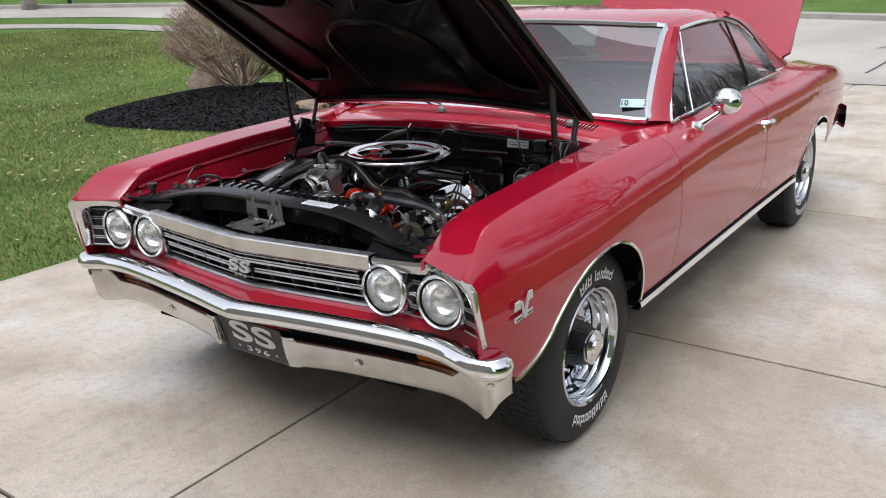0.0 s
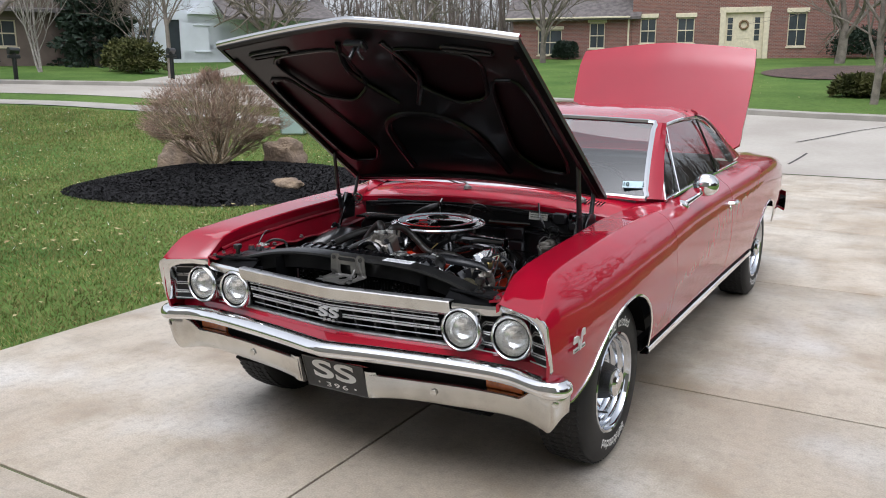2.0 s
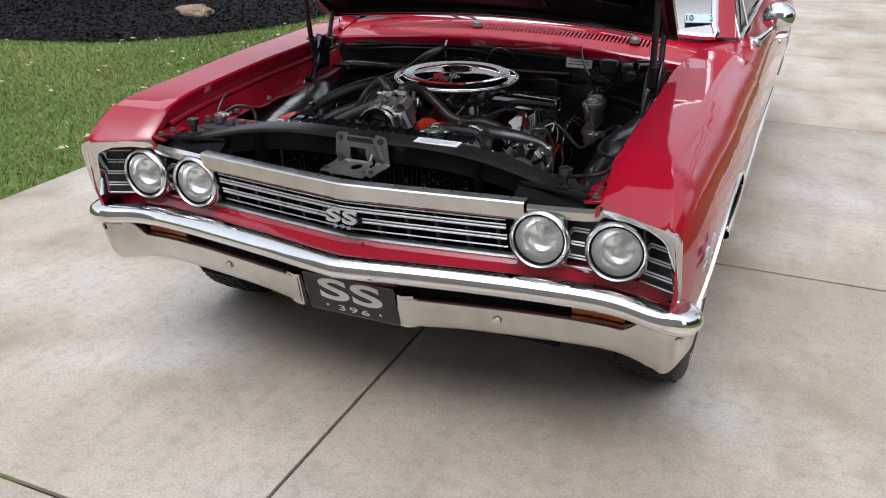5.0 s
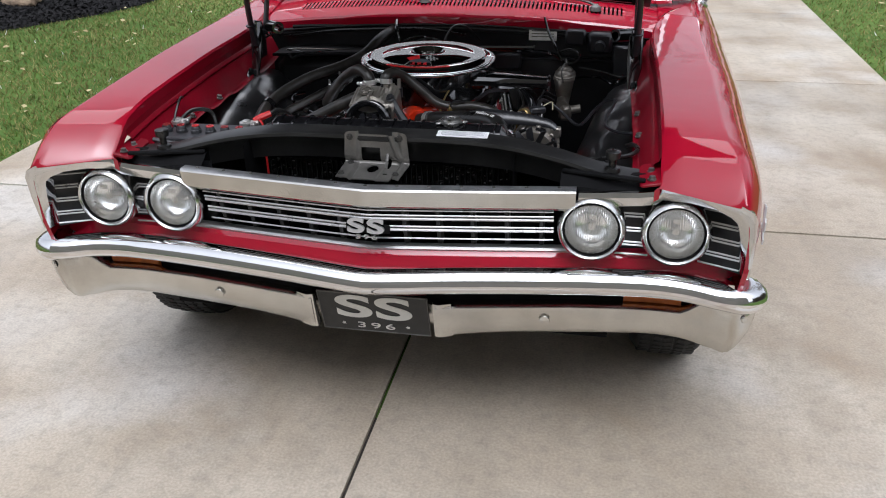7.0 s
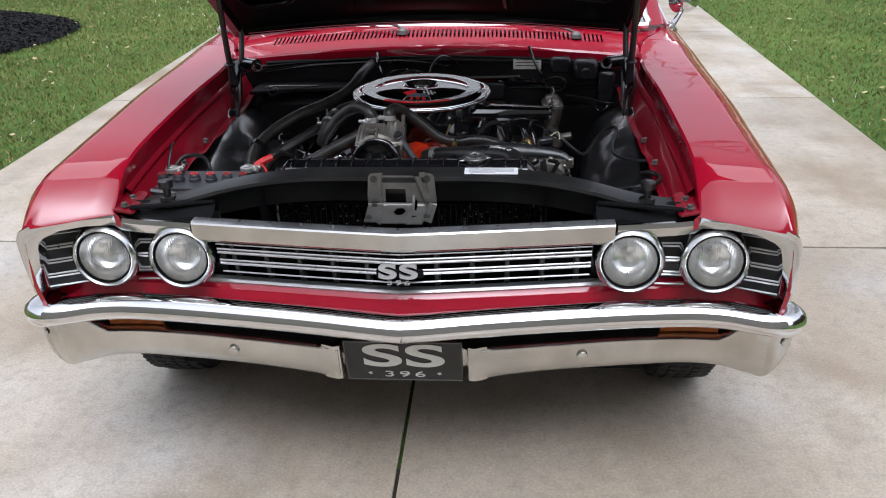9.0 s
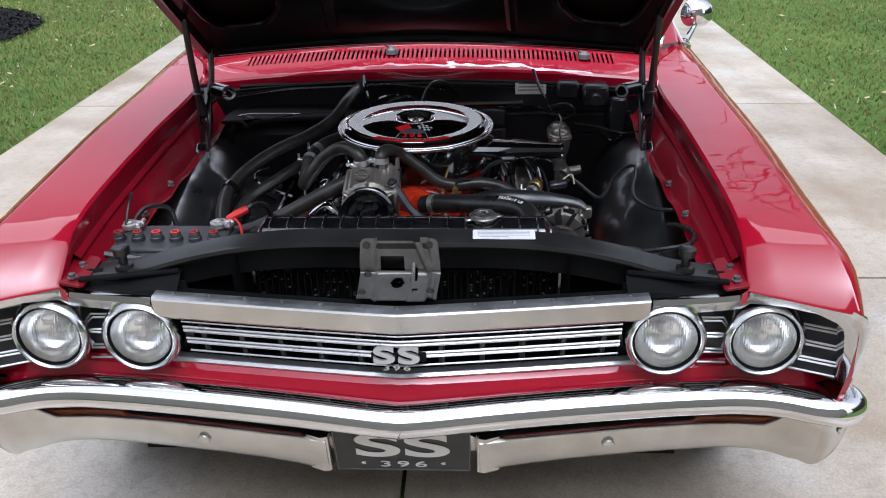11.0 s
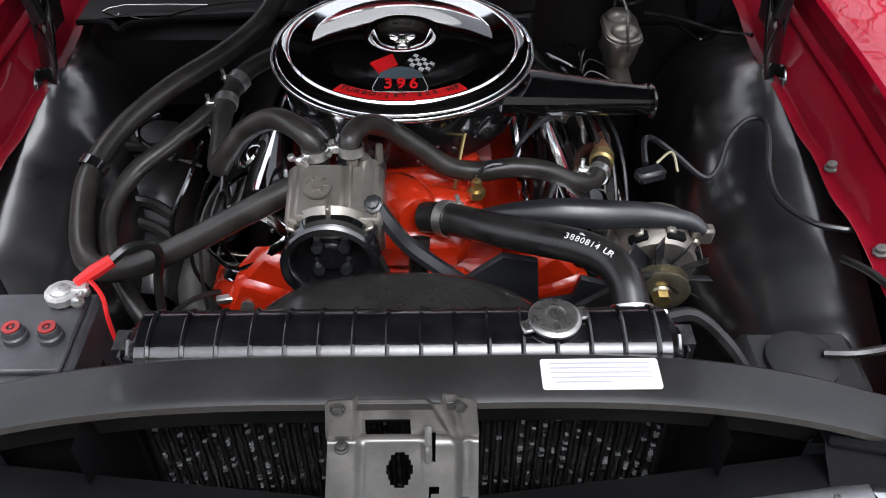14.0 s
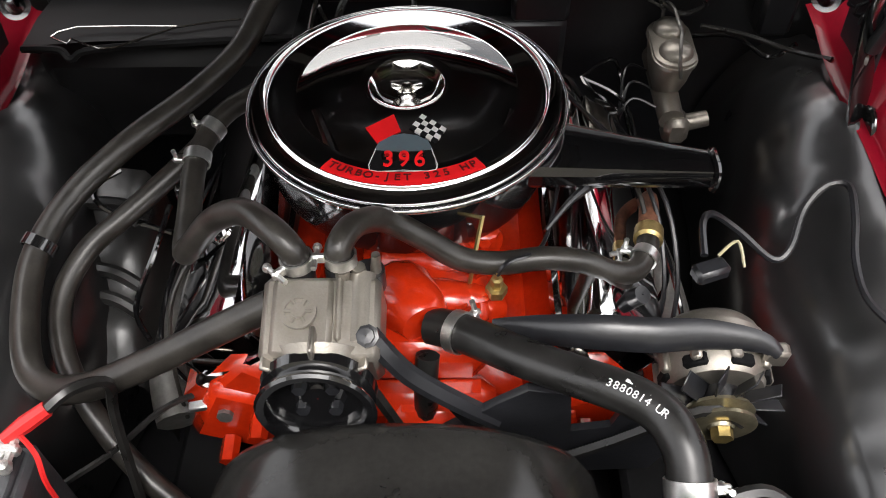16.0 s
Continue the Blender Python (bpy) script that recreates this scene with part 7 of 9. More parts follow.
# ---- firewall fittings ----
hbx = Mesh()
hbx.box((-0.40, 1.33, 0.72), (0.44, 0.20, 0.20), 0.03)
hbx.grid([[(x, y, z) for x, z in steps_xz] for y, steps_xz in ((1.225, [(-0.62, 0.835), (-0.5, 0.843), (-0.3, 0.845), (-0.2, 0.84)]), (1.30, [(-0.62, 0.836), (-0.5, 0.840), (-0.3, 0.840), (-0.2, 0.835)]), (1.42, [(-0.62, 0.822), (-0.5, 0.826), (-0.3, 0.826), (-0.2, 0.82)]))])
hbx.tube([(-0.62, 1.222, 0.832), (-0.56, 1.215, 0.835), (-0.54, 1.205, 0.825), (-0.50, 1.212, 0.838), (-0.3, 1.222, 0.845), (-0.2, 1.235, 0.84)], 0.006, 6)
hbx.tube([(-0.60, 1.395, 0.895), (-0.42, 1.395, 0.902), (-0.20, 1.395, 0.905), (-0.12, 1.395, 0.89)], 0.008, 6)
# bright steel lines laid along the housing's edges as painted highlights
for line in ([(-0.57, 1.227), (-0.536, 1.253), (-0.381, 1.252)], [(-0.57, 1.227), (-0.539, 1.209), (-0.537, 1.223), (-0.505, 1.204), (-0.463, 1.199), (-0.381, 1.250), (-0.283, 1.271)]):
    part("edge_highlight", Mesh().tube([(x, y, 0.850) for x, y in line], 0.0016, 5, 2), STEEL, car)
HEATER = mat("heater_case_black", (0.006, 0.006, 0.0065), 0.5, var=0.3, scale=12, spec=0.2)
part("heater_box", hbx, HEATER, car, "black heater housing on the firewall")
tag = part("cowl_tag", Mesh().box((0.325, 1.392, 0.890), (0.098, 0.004, 0.044), 0.001, Matrix.Rotation(radians(-8), 3, "X")), ZINC, car, "bare metal body tag on the firewall")
for k in range(3):
    part("stamped_line", Mesh().box((0.325, 1.388, 0.902 - 0.010 * k), (0.078, 0.002, 0.003), 0, Matrix.Rotation(radians(-8), 3, "X")), GREY_STEEL, tag)
mc = Mesh()
oval = [(0.040 * math.cos(a), 0.040 * math.sin(a) + (0.036 if math.sin(a) > 0 else -0.036)) for a in steps(0.001, 2 * math.pi + 0.001, 29)[:-1]]
mc.grid([[(0.412 + x * k, 1.305 + y * k, z) for x, y in oval] for k, z in ((0.40, 0.690), (0.62, 0.700), (0.84, 0.735), (0.96, 0.768), (0.97, 0.778), (1.07, 0.780), (1.07, 0.787), (1.02, 0.788), (1.02, 0.793), (0.90, 0.796), (0.01, 0.797))], close=True)
for y in (1.268, 1.342):
    mc.lathe([(0.033, 0), (0.032, 0.007), (0.026, 0.015), (0.014, 0.020), (0.001, 0.021)], pose(0.412, y, 0.794), 22)
mc.cyl((0.412, 1.40, 0.70), (0.412, 1.20, 0.69), 0.028, 0.024, 18)
mc.box((0.425, 1.21, 0.665), (0.05, 0.05, 0.06), 0.012)
mc.cyl((0.43, 1.21, 0.672), (0.485, 1.215, 0.682), 0.018, 0.016, 12)
mc.v = [(0.412 + (x - 0.412) * 0.86, 1.32 + (y - 1.32) * 0.86, 0.745 + (z - 0.760) * 0.88) for x, y, z in mc.v]
master = part("brake_cylinder", mc, CAST, car, "cast grey brake master cylinder")
part("bail_wire", Mesh().tube([(0.412, 1.222, 0.765), (0.405, 1.225, 0.800), (0.412, 1.27, 0.818), (0.418, 1.305, 0.806), (0.412, 1.34, 0.818), (0.412, 1.39, 0.795), (0.412, 1.392, 0.76)], 0.003, 6), GREY_STEEL, master)
for k in range(3):
    part("brake_pipe", Mesh().tube([(0.385, 1.23 + 0.05 * k, 0.70), (0.345, 1.235 + 0.04 * k, 0.715), (0.325, 1.22, 0.69 - 0.02 * k), (0.32, 1.24, 0.60)], 0.0024, 6), BLACK_SATIN, master)
for c_, d_ in (((0.44, 1.39, 0.885), (0.07, 0.05, 0.055)), ((0.60, 1.39, 0.80), (0.06, 0.05, 0.12)), ((0.20, 1.40, 0.79), (0.10, 0.03, 0.06))):
    part("relay", Mesh().box(c_, d_, 0.008), BLACK_SATIN, car)
bo = Mesh()
bo.box((0.525, 1.385, 0.868), (0.085, 0.055, 0.075), 0.012)
bo.cyl((0.525, 1.355, 0.862), (0.525, 1.335, 0.862), 0.020, 0.016, 14)
part("wiper_motor", bo, BLACK_SATIN, car, "black wiper motor on the firewall")
WIRES = [
    [(-0.20, 1.38, 0.93), (-0.19, 1.34, 0.90), (-0.17, 1.33, 0.83), (-0.14, 1.28, 0.80)],
    [(0.10, 1.40, 0.86), (0.06, 1.34, 0.92), (0.02, 1.32, 0.925), (-0.01, 1.31, 0.88), (-0.01, 1.25, 0.83)],
    [(-0.05, 1.40, 0.85), (-0.10, 1.33, 0.885), (-0.16, 1.31, 0.87), (-0.18, 1.25, 0.82)],
    [(-0.02, 1.40, 0.84), (-0.06, 1.33, 0.878), (-0.12, 1.30, 0.865), (-0.14, 1.24, 0.82)],
    [(0.33, 1.38, 0.95), (0.35, 1.35, 0.90), (0.38, 1.34, 0.85), (0.40, 1.37, 0.80)],
    [(0.38, 1.37, 0.83), (0.43, 1.33, 0.855), (0.46, 1.33, 0.83), (0.43, 1.35, 0.80), (0.39, 1.36, 0.82)],
    [(0.05, 1.40, 0.83), (0.20, 1.37, 0.835), (0.34, 1.36, 0.835), (0.40, 1.36, 0.81)],
    [(0.46, 1.33, 0.79), (0.53, 1.31, 0.785), (0.60, 1.28, 0.775), (0.64, 1.22, 0.80)],
    [(0.45, 1.36, 0.75), (0.53, 1.35, 0.755), (0.58, 1.31, 0.74), (0.61, 1.29, 0.78)],
    [(-0.62, 1.40, 0.86), (-0.45, 1.39, 0.885), (-0.30, 1.38, 0.895), (-0.10, 1.39, 0.90), (0.05, 1.395, 0.88)],
]
for k, w in enumerate(WIRES):
    part("wire", Mesh().tube(w, 0.0045 if k % 3 else 0.006, 6), RUBBER if k % 2 else BLACK_GLOSS, car)
part("firewall_seal", Mesh().tube([(x, 1.392, 0.916 - 0.045 * (x / 0.74) ** 2) for x in steps(-0.66, 0.66, 9)], 0.005, 8), BLACK_SATIN, car)
part("air_rail", Mesh().tube([(0.08, 1.36, 0.845), (0.22, 1.36, 0.848), (0.30, 1.36, 0.85)], 0.009, 8), BLACK_GLOSS, car)

# washer bottle and horn by the driver's side support
wb = Mesh()
wb.box((0.498, 0.468, 0.70), (0.155, 0.11, 0.12), 0.016)
wb.lathe([(0.046, 0), (0.045, 0.010), (0.036, 0.014), (0.001, 0.015)], pose(0.492, 0.462, 0.758), 26)
part("washer_bottle", wb, WASHER, car, "black reservoir with a round cap")
part("washer_hose", Mesh().tube([(0.515, 0.462, 0.776), (0.56, 0.455, 0.785), (0.62, 0.47, 0.79), (0.645, 0.52, 0.79), (0.635, 0.60, 0.775), (0.62, 0.66, 0.75)], 0.006, 7), RUBBER, car)
part("loom", Mesh().tube([(0.32, 0.50, 0.80), (0.36, 0.505, 0.80), (0.40, 0.48, 0.775), (0.43, 0.45, 0.74), (0.46, 0.42, 0.70)], 0.010, 8), RUBBER, car)
part("antenna_lead", Mesh().tube([(-0.665, 0.62, 0.85), (-0.655, 0.58, 0.855), (-0.655, 0.53, 0.80), (-0.65, 0.50, 0.70)], 0.0035, 6), RUBBER, car)

# ---- yard, street and neighbourhood ----
ROAD = mat("street_concrete", (0.42, 0.39, 0.345), 0.85, var=0.10, scale=0.5, fine=14, bump=0.001, other=(0.34, 0.31, 0.27), spec=0.2)
CURB = mat("curb_concrete", (0.30, 0.28, 0.245), 0.8, var=0.12, scale=2, fine=60, bump=0.001)
CRACK = mat("crack_filler", (0.05, 0.045, 0.04), 0.9)


def ribbon(line, width, z, n=6, step=1.0):
    """A strip that lies on the land along a line of (x, y); width (left, right) of it."""
    P, _ = smooth_line([(x, y, 0) for x, y in line], 0, 6)
    rows = []
    for i, p in enumerate(P):
        d = (P[min(i + 1, len(P) - 1)] - P[max(i - 1, 0)]).normalized()
        s = Vector((-d.y, d.x, 0))
        row = []
        for k in steps(width[0], width[1], n):
            q = p + s * k
            row.append((q.x, q.y, land(q.x, q.y) + z))
        rows.append(row)
    return rows


FAR = [(16, 17.0), (8, 17.4), (0.8, 18.0), (-7, 19.2), (-14, 18.7), (-20, 16.8), (-24.3, 14.0), (-32, 7.5), (-42, -2)]
NEAR = [(16, 12.4), (8, 12.7), (0.8, 13.05), (-6, 13.9), (-12, 14.6), (-17.6, 14.2), (-22, 12.2), (-29.5, 5.5), (-40, -5)]
fa, _ = smooth_line([(x, y, 0) for x, y in FAR], 0, 6)
ne, _ = smooth_line([(x, y, 0) for x, y in NEAR], 0, 6)
rd = Mesh()
rd.grid([[(p.lerp(q, k).x, p.lerp(q, k).y, land(p.lerp(q, k).x, p.lerp(q, k).y) + 0.004) for k in steps(-0.02, 1.02, 7)] for p, q in zip(ne, fa)])
solid("road", rd, ROAD, kind="structure")
for line, side in ((FAR, 1),):
    m = Mesh()
    rows = ribbon(line, (-0.02, -0.20), 0.0, 2)
    P = [[(a[0], a[1], a[2] - 0.02), (a[0], a[1], a[2] + 0.11), (b[0], b[1], b[2] + 0.13), (b[0], b[1], b[2] - 0.02)] for a, b in rows]
    m.grid(P)
    solid("curb", m, CURB, kind="structure")
solid("pavement", Mesh().grid(ribbon([(-2.62, 11.6), (-8, 12.2), (-13, 12.6), (-16, 12.3), (-19.8, 10.8), (-27, 4.5), (-37, -5.5)], (-0.5, 0.5), 0.012, 3)), CURB, kind="structure")
solid("pavement_2", Mesh().grid(ribbon([(-20.5, 16.8), (-22.6, 20.5), (-24.5, 25.0), (-28, 30.0)], (-1.1, 1.1), 0.012, 3)), ROAD, kind="structure")
ap_ = Mesh().grid([[(x, y, land(x, y) + 0.008) for x in steps(-2.6 - 0.9 * max(0, (y - 12.2) / 1.2), 2.4 + 0.9 * max(0, (y - 12.2) / 1.2), 9)] for y in steps(11.006, 13.5, 9)])
solid("driveway_apron", ap_, ROAD, kind="structure")
cr = Mesh()
for line in ([(1.1, 17.3), (0.55, 16.4), (0.1, 15.4), (-0.33, 14.5)], [(0.02, 13.3), (-0.03, 12.7), (-0.10, 12.1)]):
    cr.grid(ribbon(line, (-0.022, 0.022), 0.011, 2))
solid("road_crack", cr, CRACK, kind="structure")

# grass: many single blades near the driveway, shaded blade by blade
GRASS = bpy.data.materials.new("grass_blades")
GRASS.use_nodes = True
gn, gl_ = GRASS.node_tree.nodes, GRASS.node_tree.links
gb = gn["Principled BSDF"]
gg = gn.new("ShaderNodeNewGeometry")
gr_ = gn.new("ShaderNodeValToRGB")
for pos, col in ((0.0, (0.076, 0.140, 0.022, 1)), (0.5, (0.118, 0.205, 0.034, 1)), (0.93, (0.170, 0.235, 0.056, 1)), (1.0, (0.32, 0.27, 0.12, 1))):
    e = gr_.color_ramp.elements[0] if pos == 0 else (gr_.color_ramp.elements[1] if pos == 1.0 else gr_.color_ramp.elements.new(pos))
    e.position, e.color = pos, col
gl_.new(gg.outputs["Random Per Island"], gr_.inputs["Fac"])
gt = gn.new("ShaderNodeTexCoord")
gz = gn.new("ShaderNodeTexNoise")
gz.inputs["Scale"].default_value, gz.inputs["Detail"].default_value = 0.8, 4
gl_.new(gt.outputs["Object"], gz.inputs["Vector"])
gm = gn.new("ShaderNodeMapRange")
gm.inputs["From Min"].default_value, gm.inputs["From Max"].default_value, gm.inputs["To Min"].default_value, gm.inputs["To Max"].default_value = 0.3, 0.7, 0.65, 1.35
gl_.new(gz.outputs["Fac"], gm.inputs["Value"])
gx = gn.new("ShaderNodeMix")
gx.data_type, gx.blend_type = "RGBA", "MULTIPLY"
gx.inputs["Factor"].default_value = 1.0
gl_.new(gr_.outputs["Color"], gx.inputs["A"])
gl_.new(gm.outputs["Result"], gx.inputs["B"])
gl_.new(gx.outputs["Result"], gb.inputs["Base Color"])
gb.inputs["Roughness"].default_value = 0.9
gb.inputs["Specular IOR Level"].default_value = 0.1


def raw(name, verts, faces, material, label, category, kind="stuff"):
    me = bpy.data.meshes.new(name)
    me.from_pydata(verts, [], faces)
    me.materials.append(material)
    return tagged(new(name, me), label, category, "", kind)


def blades(a0, a1, d0, d1, count, seed, keep):
    """Blades in a sector of the lawn, thinning out with distance."""
    r = np.random.RandomState(seed)
    vs, fs = [], []
    D, B = r.uniform(d0, d1, count), r.uniform(a0, a1, count)
    X, Y = 1.9 + D * np.cos(B), -2.1 + D * np.sin(B)
    H, A, L = r.uniform(0.014, 0.038, count), r.uniform(0, 6.283, count), r.normal(0, 0.018, (count, 2))
    for i in range(count):
        x, y = X[i], Y[i]
        if not keep(x, y):
            continue
        z = land(x, y) - 0.012
        w = 0.0028 + 0.0016 * math.hypot(x - 1, y + 1) / 6
        c, s = math.cos(A[i]) * w, math.sin(A[i]) * w
        n = len(vs)
        vs += [(x - c, y - s, z), (x + c, y + s, z), (x + L[i, 0], y + L[i, 1], z + H[i] * (1 + 0.5 * (w > 0.007)))]
        fs.append((n, n + 1, n + 2))
    return vs, fs


BED = Vector((-6.32, 6.2))


def in_bed(x, y, k=1.0):
    d = Vector((x, y)) - BED
    a = math.atan2(d.y, d.x)
    return d.length < k * (2.0 + 0.22 * math.sin(2 * a + 0.6) + 0.06 * math.sin(5 * a))


def in_bed_2(x, y):
    return ((x - 4.9) / 1.1) ** 2 + ((y - 9.2) / 0.75) ** 2 < 1


def walk_y(x):
    """The sidewalk's middle line on the lawn."""
    return spl(-x, [2.62, 8, 13, 16, 19.8, 27], [11.6, 12.2, 12.6, 12.3, 10.8, 4.5])


def on_lawn(x, y):
    return x < -2.605 and not in_bed(x, y) and abs(y - walk_y(x)) > (0.52 if x > -13 else 0.8) and y < spl(-x, [0, 6, 12, 17.6, 22], [13.0, 13.85, 14.55, 14.15, 12.2]) - 0.1


def near_ring(x, y):
    return 2.405 < x < 8 and y < 12.4 and not in_bed_2(x, y)


v, f = blades(radians(98), radians(176), 4.2, 24.0, 420000, 3, on_lawn)
v2, f2 = blades(radians(35), radians(88), 4.0, 15.0, 90000, 5, near_ring)
n0 = len(v)
raw("grass", v + v2, f + [tuple(i + n0 for i in t) for t in f2], GRASS, "short green lawn grass with some dry blades", "grass")
LEAF = mat("dry_leaf", (0.50, 0.44, 0.24), 0.8, var=0.3, scale=3, other=(0.30, 0.21, 0.10))
r = random.Random(8)
vs, fs = [], []
for i in range(1500):
    x, y = (r.uniform(-16, -2.8), r.uniform(0, 13)) if i < 1100 else (r.uniform(-14, 5), r.uniform(18.5, 33))
    if i > 1350:
        x, y = r.uniform(2.5, 6), r.uniform(2, 12)
    if in_bed(x, y):
        continue
    a, w, z = r.uniform(0, 6.28), r.uniform(0.014, 0.035), land(x, y) + 0.022
    n = len(vs)
    for k in range(4):
        q = a + k * 1.571
        vs.append((x + w * math.cos(q) * (1 if k % 2 else 0.6), y + w * math.sin(q) * (1 if k % 2 else 0.6), z + r.uniform(0, 0.02)))
    fs.append((n, n + 1, n + 2, n + 3))
raw("fallen_leaves", vs, fs, LEAF, "pale dry leaves scattered over the lawn", "leaves")

# planting bed: a low mound of dark mulch chips with stones and a bare shrub
MULCH = mat("dark_mulch", (0.008, 0.0075, 0.008), 0.9, var=0.5, scale=6, fine=90, bump=0.02)
CHIP = mat("mulch_chips", (0.016, 0.0145, 0.016), 0.8, var=0.6, scale=30, other=(0.005, 0.005, 0.005), spec=0.25)


def mound_z(x, y):
    d = (Vector((x, y)) - BED).length
    e = Vector((x, y)) - BED
    a = math.atan2(e.y, e.x)
    rim_ = 2.0 + 0.22 * math.sin(2 * a + 0.6) + 0.06 * math.sin(5 * a)
    return 0.26 * max(0, 1 - (d / rim_) ** 2) + 0.01


mb = Mesh()
rows = []
for k in steps(0.001, 1, 12):
    ring = []
    for a in steps(0, 2 * math.pi, 49)[:-1]:
        rr = 2.0 + 0.22 * math.sin(2 * a + 0.6) + 0.06 * math.sin(5 * a)
        x, y = BED.x + k * rr * math.cos(a), BED.y + k * rr * math.sin(a)
        ring.append((x, y, mound_z(x, y) if k < 1 else -0.03))
    rows.append(ring)
mb.grid(rows, close=True)
solid("mulch_bed", mb, MULCH, "mounded bed of dark shredded mulch round a shrub", "planting bed")
r = random.Random(12)
vs, fs = [], []
for i in range(46000):
    a, q = r.uniform(0, 6.283), math.sqrt(r.random()) * 2.4
    x, y = BED.x + q * math.cos(a), BED.y + q * math.sin(a)
    if not in_bed(x, y, 1.02):
        continue
    z = mound_z(x, y) + r.uniform(0.0, 0.012)
    b, l, w, t = r.uniform(0, 6.28), r.uniform(0.008, 0.026), r.uniform(0.003, 0.008), r.uniform(-0.012, 0.012)
    c, s = math.cos(b), math.sin(b)
    n = len(vs)
    vs += [(x - l * c + w * s, y - l * s - w * c, z - t), (x + l * c + w * s, y + l * s - w * c, z + t), (x + l * c - w * s, y + l * s + w * c, z + t + 0.006), (x - l * c - w * s, y - l * s + w * c, z - t + 0.006)]
    fs.append((n, n + 1, n + 2, n + 3))
raw("mulch_chips", vs, fs, CHIP, "loose dark bark chips covering the bed", "mulch")
m2 = Mesh()
m2.grid([[(4.9 + 1.1 * k * math.cos(a), 9.2 + 0.75 * k * math.sin(a), 0.10 * (1 - k * k) + (0.02 if k < 1 else -0.03)) for a in steps(0, 2 * math.pi, 33)[:-1]] for k in (0.001, 0.3, 0.6, 0.85, 1)], close=True)
solid("mulch_ring", m2, MULCH, "small round ring of dark mulch on the lawn", "planting bed")

STONE = mat("field_stone", (0.30, 0.225, 0.155), 0.9, var=0.3, scale=5, fine=26, bump=0.03, other=(0.20, 0.15, 0.115), spec=0.2)


def stone(c, size, seed):
    m = Mesh().ball((0, 0, 0), 1.0, 40)
    out = []
    for p in m.v:
        q = Vector(p)
        k = 1 + 0.34 * noise.noise(q * 1.4 + Vector((seed, 0, 0))) + 0.16 * abs(noise.noise(q * 2.7 + Vector((0, seed, 0)))) + 0.06 * noise.noise(q * 6 + Vector((0, seed, 0)))
        q = Vector((math.copysign(abs(q.x) ** 0.8, q.x), math.copysign(abs(q.y) ** 0.8, q.y), math.copysign(abs(q.z) ** 0.75, q.z)))
        out.append((c[0] + q.x * k * size[0], c[1] + q.y * k * size[1], c[2] + q.z * k * size[2]))
    m.v = out
    return m


solid("boulder", stone((-8.1, 6.9, 0.16), (0.44, 0.34, 0.34), 2), STONE, "tan weathered boulder half hidden behind the shrub", "rock", "stones in the bed", angle=60)
solid("boulder", stone((-6.36, 7.22, 0.22), (0.33, 0.24, 0.30), 7), STONE, "tan rounded boulder on the mulch", "rock", "stones in the bed", angle=60)
solid("boulder", stone((-5.05, 5.75, 0.145), (0.20, 0.13, 0.075), 11), STONE, "flat tan stone sunk in the mulch", "rock", "stones in the bed", angle=60)

BARK_SHRUB = mat("shrub_bark", (0.36, 0.29, 0.20), 0.8, var=0.3, scale=9)
BUD = mat("reddish_twigs", (0.31, 0.205, 0.15), 0.8, var=0.35, scale=9)


def limbs(start, way, length, radius, depth, rng, out, spread, twigs, lift=0.1, kids=(2, 4)):
    """Grows a bare branch and its side branches into the list out as (points, radius)."""
    p, d = Vector(start), Vector(way).normalized()
    pts = [p.copy()]
    n = 3
    for k in range(n):
        d = (d + Vector((rng.gauss(0, 0.13), rng.gauss(0, 0.13), rng.gauss(lift * 0.5, 0.08)))).normalized()
        p = p + d * length / n
        pts.append(p.copy())
    (twigs if depth == 0 else out).append((pts, radius))
    if depth > 0:
        for k in range(rng.randint(*kids)):
            q = rng.uniform(0.35, 1.0)
            i = min(n - 1, int(q * n))
            base = pts[i].lerp(pts[i + 1], q * n - i if q < 1 else 1.0)
            side = Vector((rng.gauss(0, 1), rng.gauss(0, 1), rng.gauss(0.2, 0.6))).normalized()
            limbs(base, d * (1 - spread) + side * spread + Vector((0, 0, lift)), length * rng.uniform(0.55, 0.82), radius * rng.uniform(0.5, 0.68), depth - 1, rng, out, spread, twigs, lift, kids)


def stick(vs, fs, pts, r0, r1, seg):
    n0 = len(vs)
    n = len(pts)
    for i, p in enumerate(pts):
        d = (pts[min(i + 1, n - 1)] - pts[max(i - 1, 0)]).normalized()
        u = d.orthogonal().normalized()
        w = d.cross(u)
        r = r0 + (r1 - r0) * i / (n - 1)
        vs += [tuple(p + (u * math.cos(2 * math.pi * k / seg) + w * math.sin(2 * math.pi * k / seg)) * r) for k in range(seg)]
    for i in range(n - 1):
        for k in range(seg):
            q = (k + 1) % seg
            fs.append((n0 + i * seg + k, n0 + i * seg + q, n0 + (i + 1) * seg + q, n0 + (i + 1) * seg + k))


def bundle(name, items, material, parent, seg, taper=0.55, kind="", label=""):
    vs, fs = [], []
    for pts, r_ in items:
        stick(vs, fs, pts, r_, r_ * taper, seg)
    me = bpy.data.meshes.new(name)
    me.from_pydata(vs, [], fs)
    me.shade_smooth()
    me.materials.append(material)
    ob = new(name, me)
    ob.parent = parent
    ob.matrix_parent_inverse = PLACED[parent].inverted()
    PLACED[ob] = Matrix.Identity(4)
    if kind:
        ob["kind"] = kind
    if label:
        ob["label"] = label
    return ob


sx, sy = -6.75, 6.2
shrub = thing("shrub", (sx, sy, 0.2), "bare vase-shaped shrub with fine reddish twigs in mulch", "shrub")
rng = random.Random(21)
stems, mid, tips = [], [], []
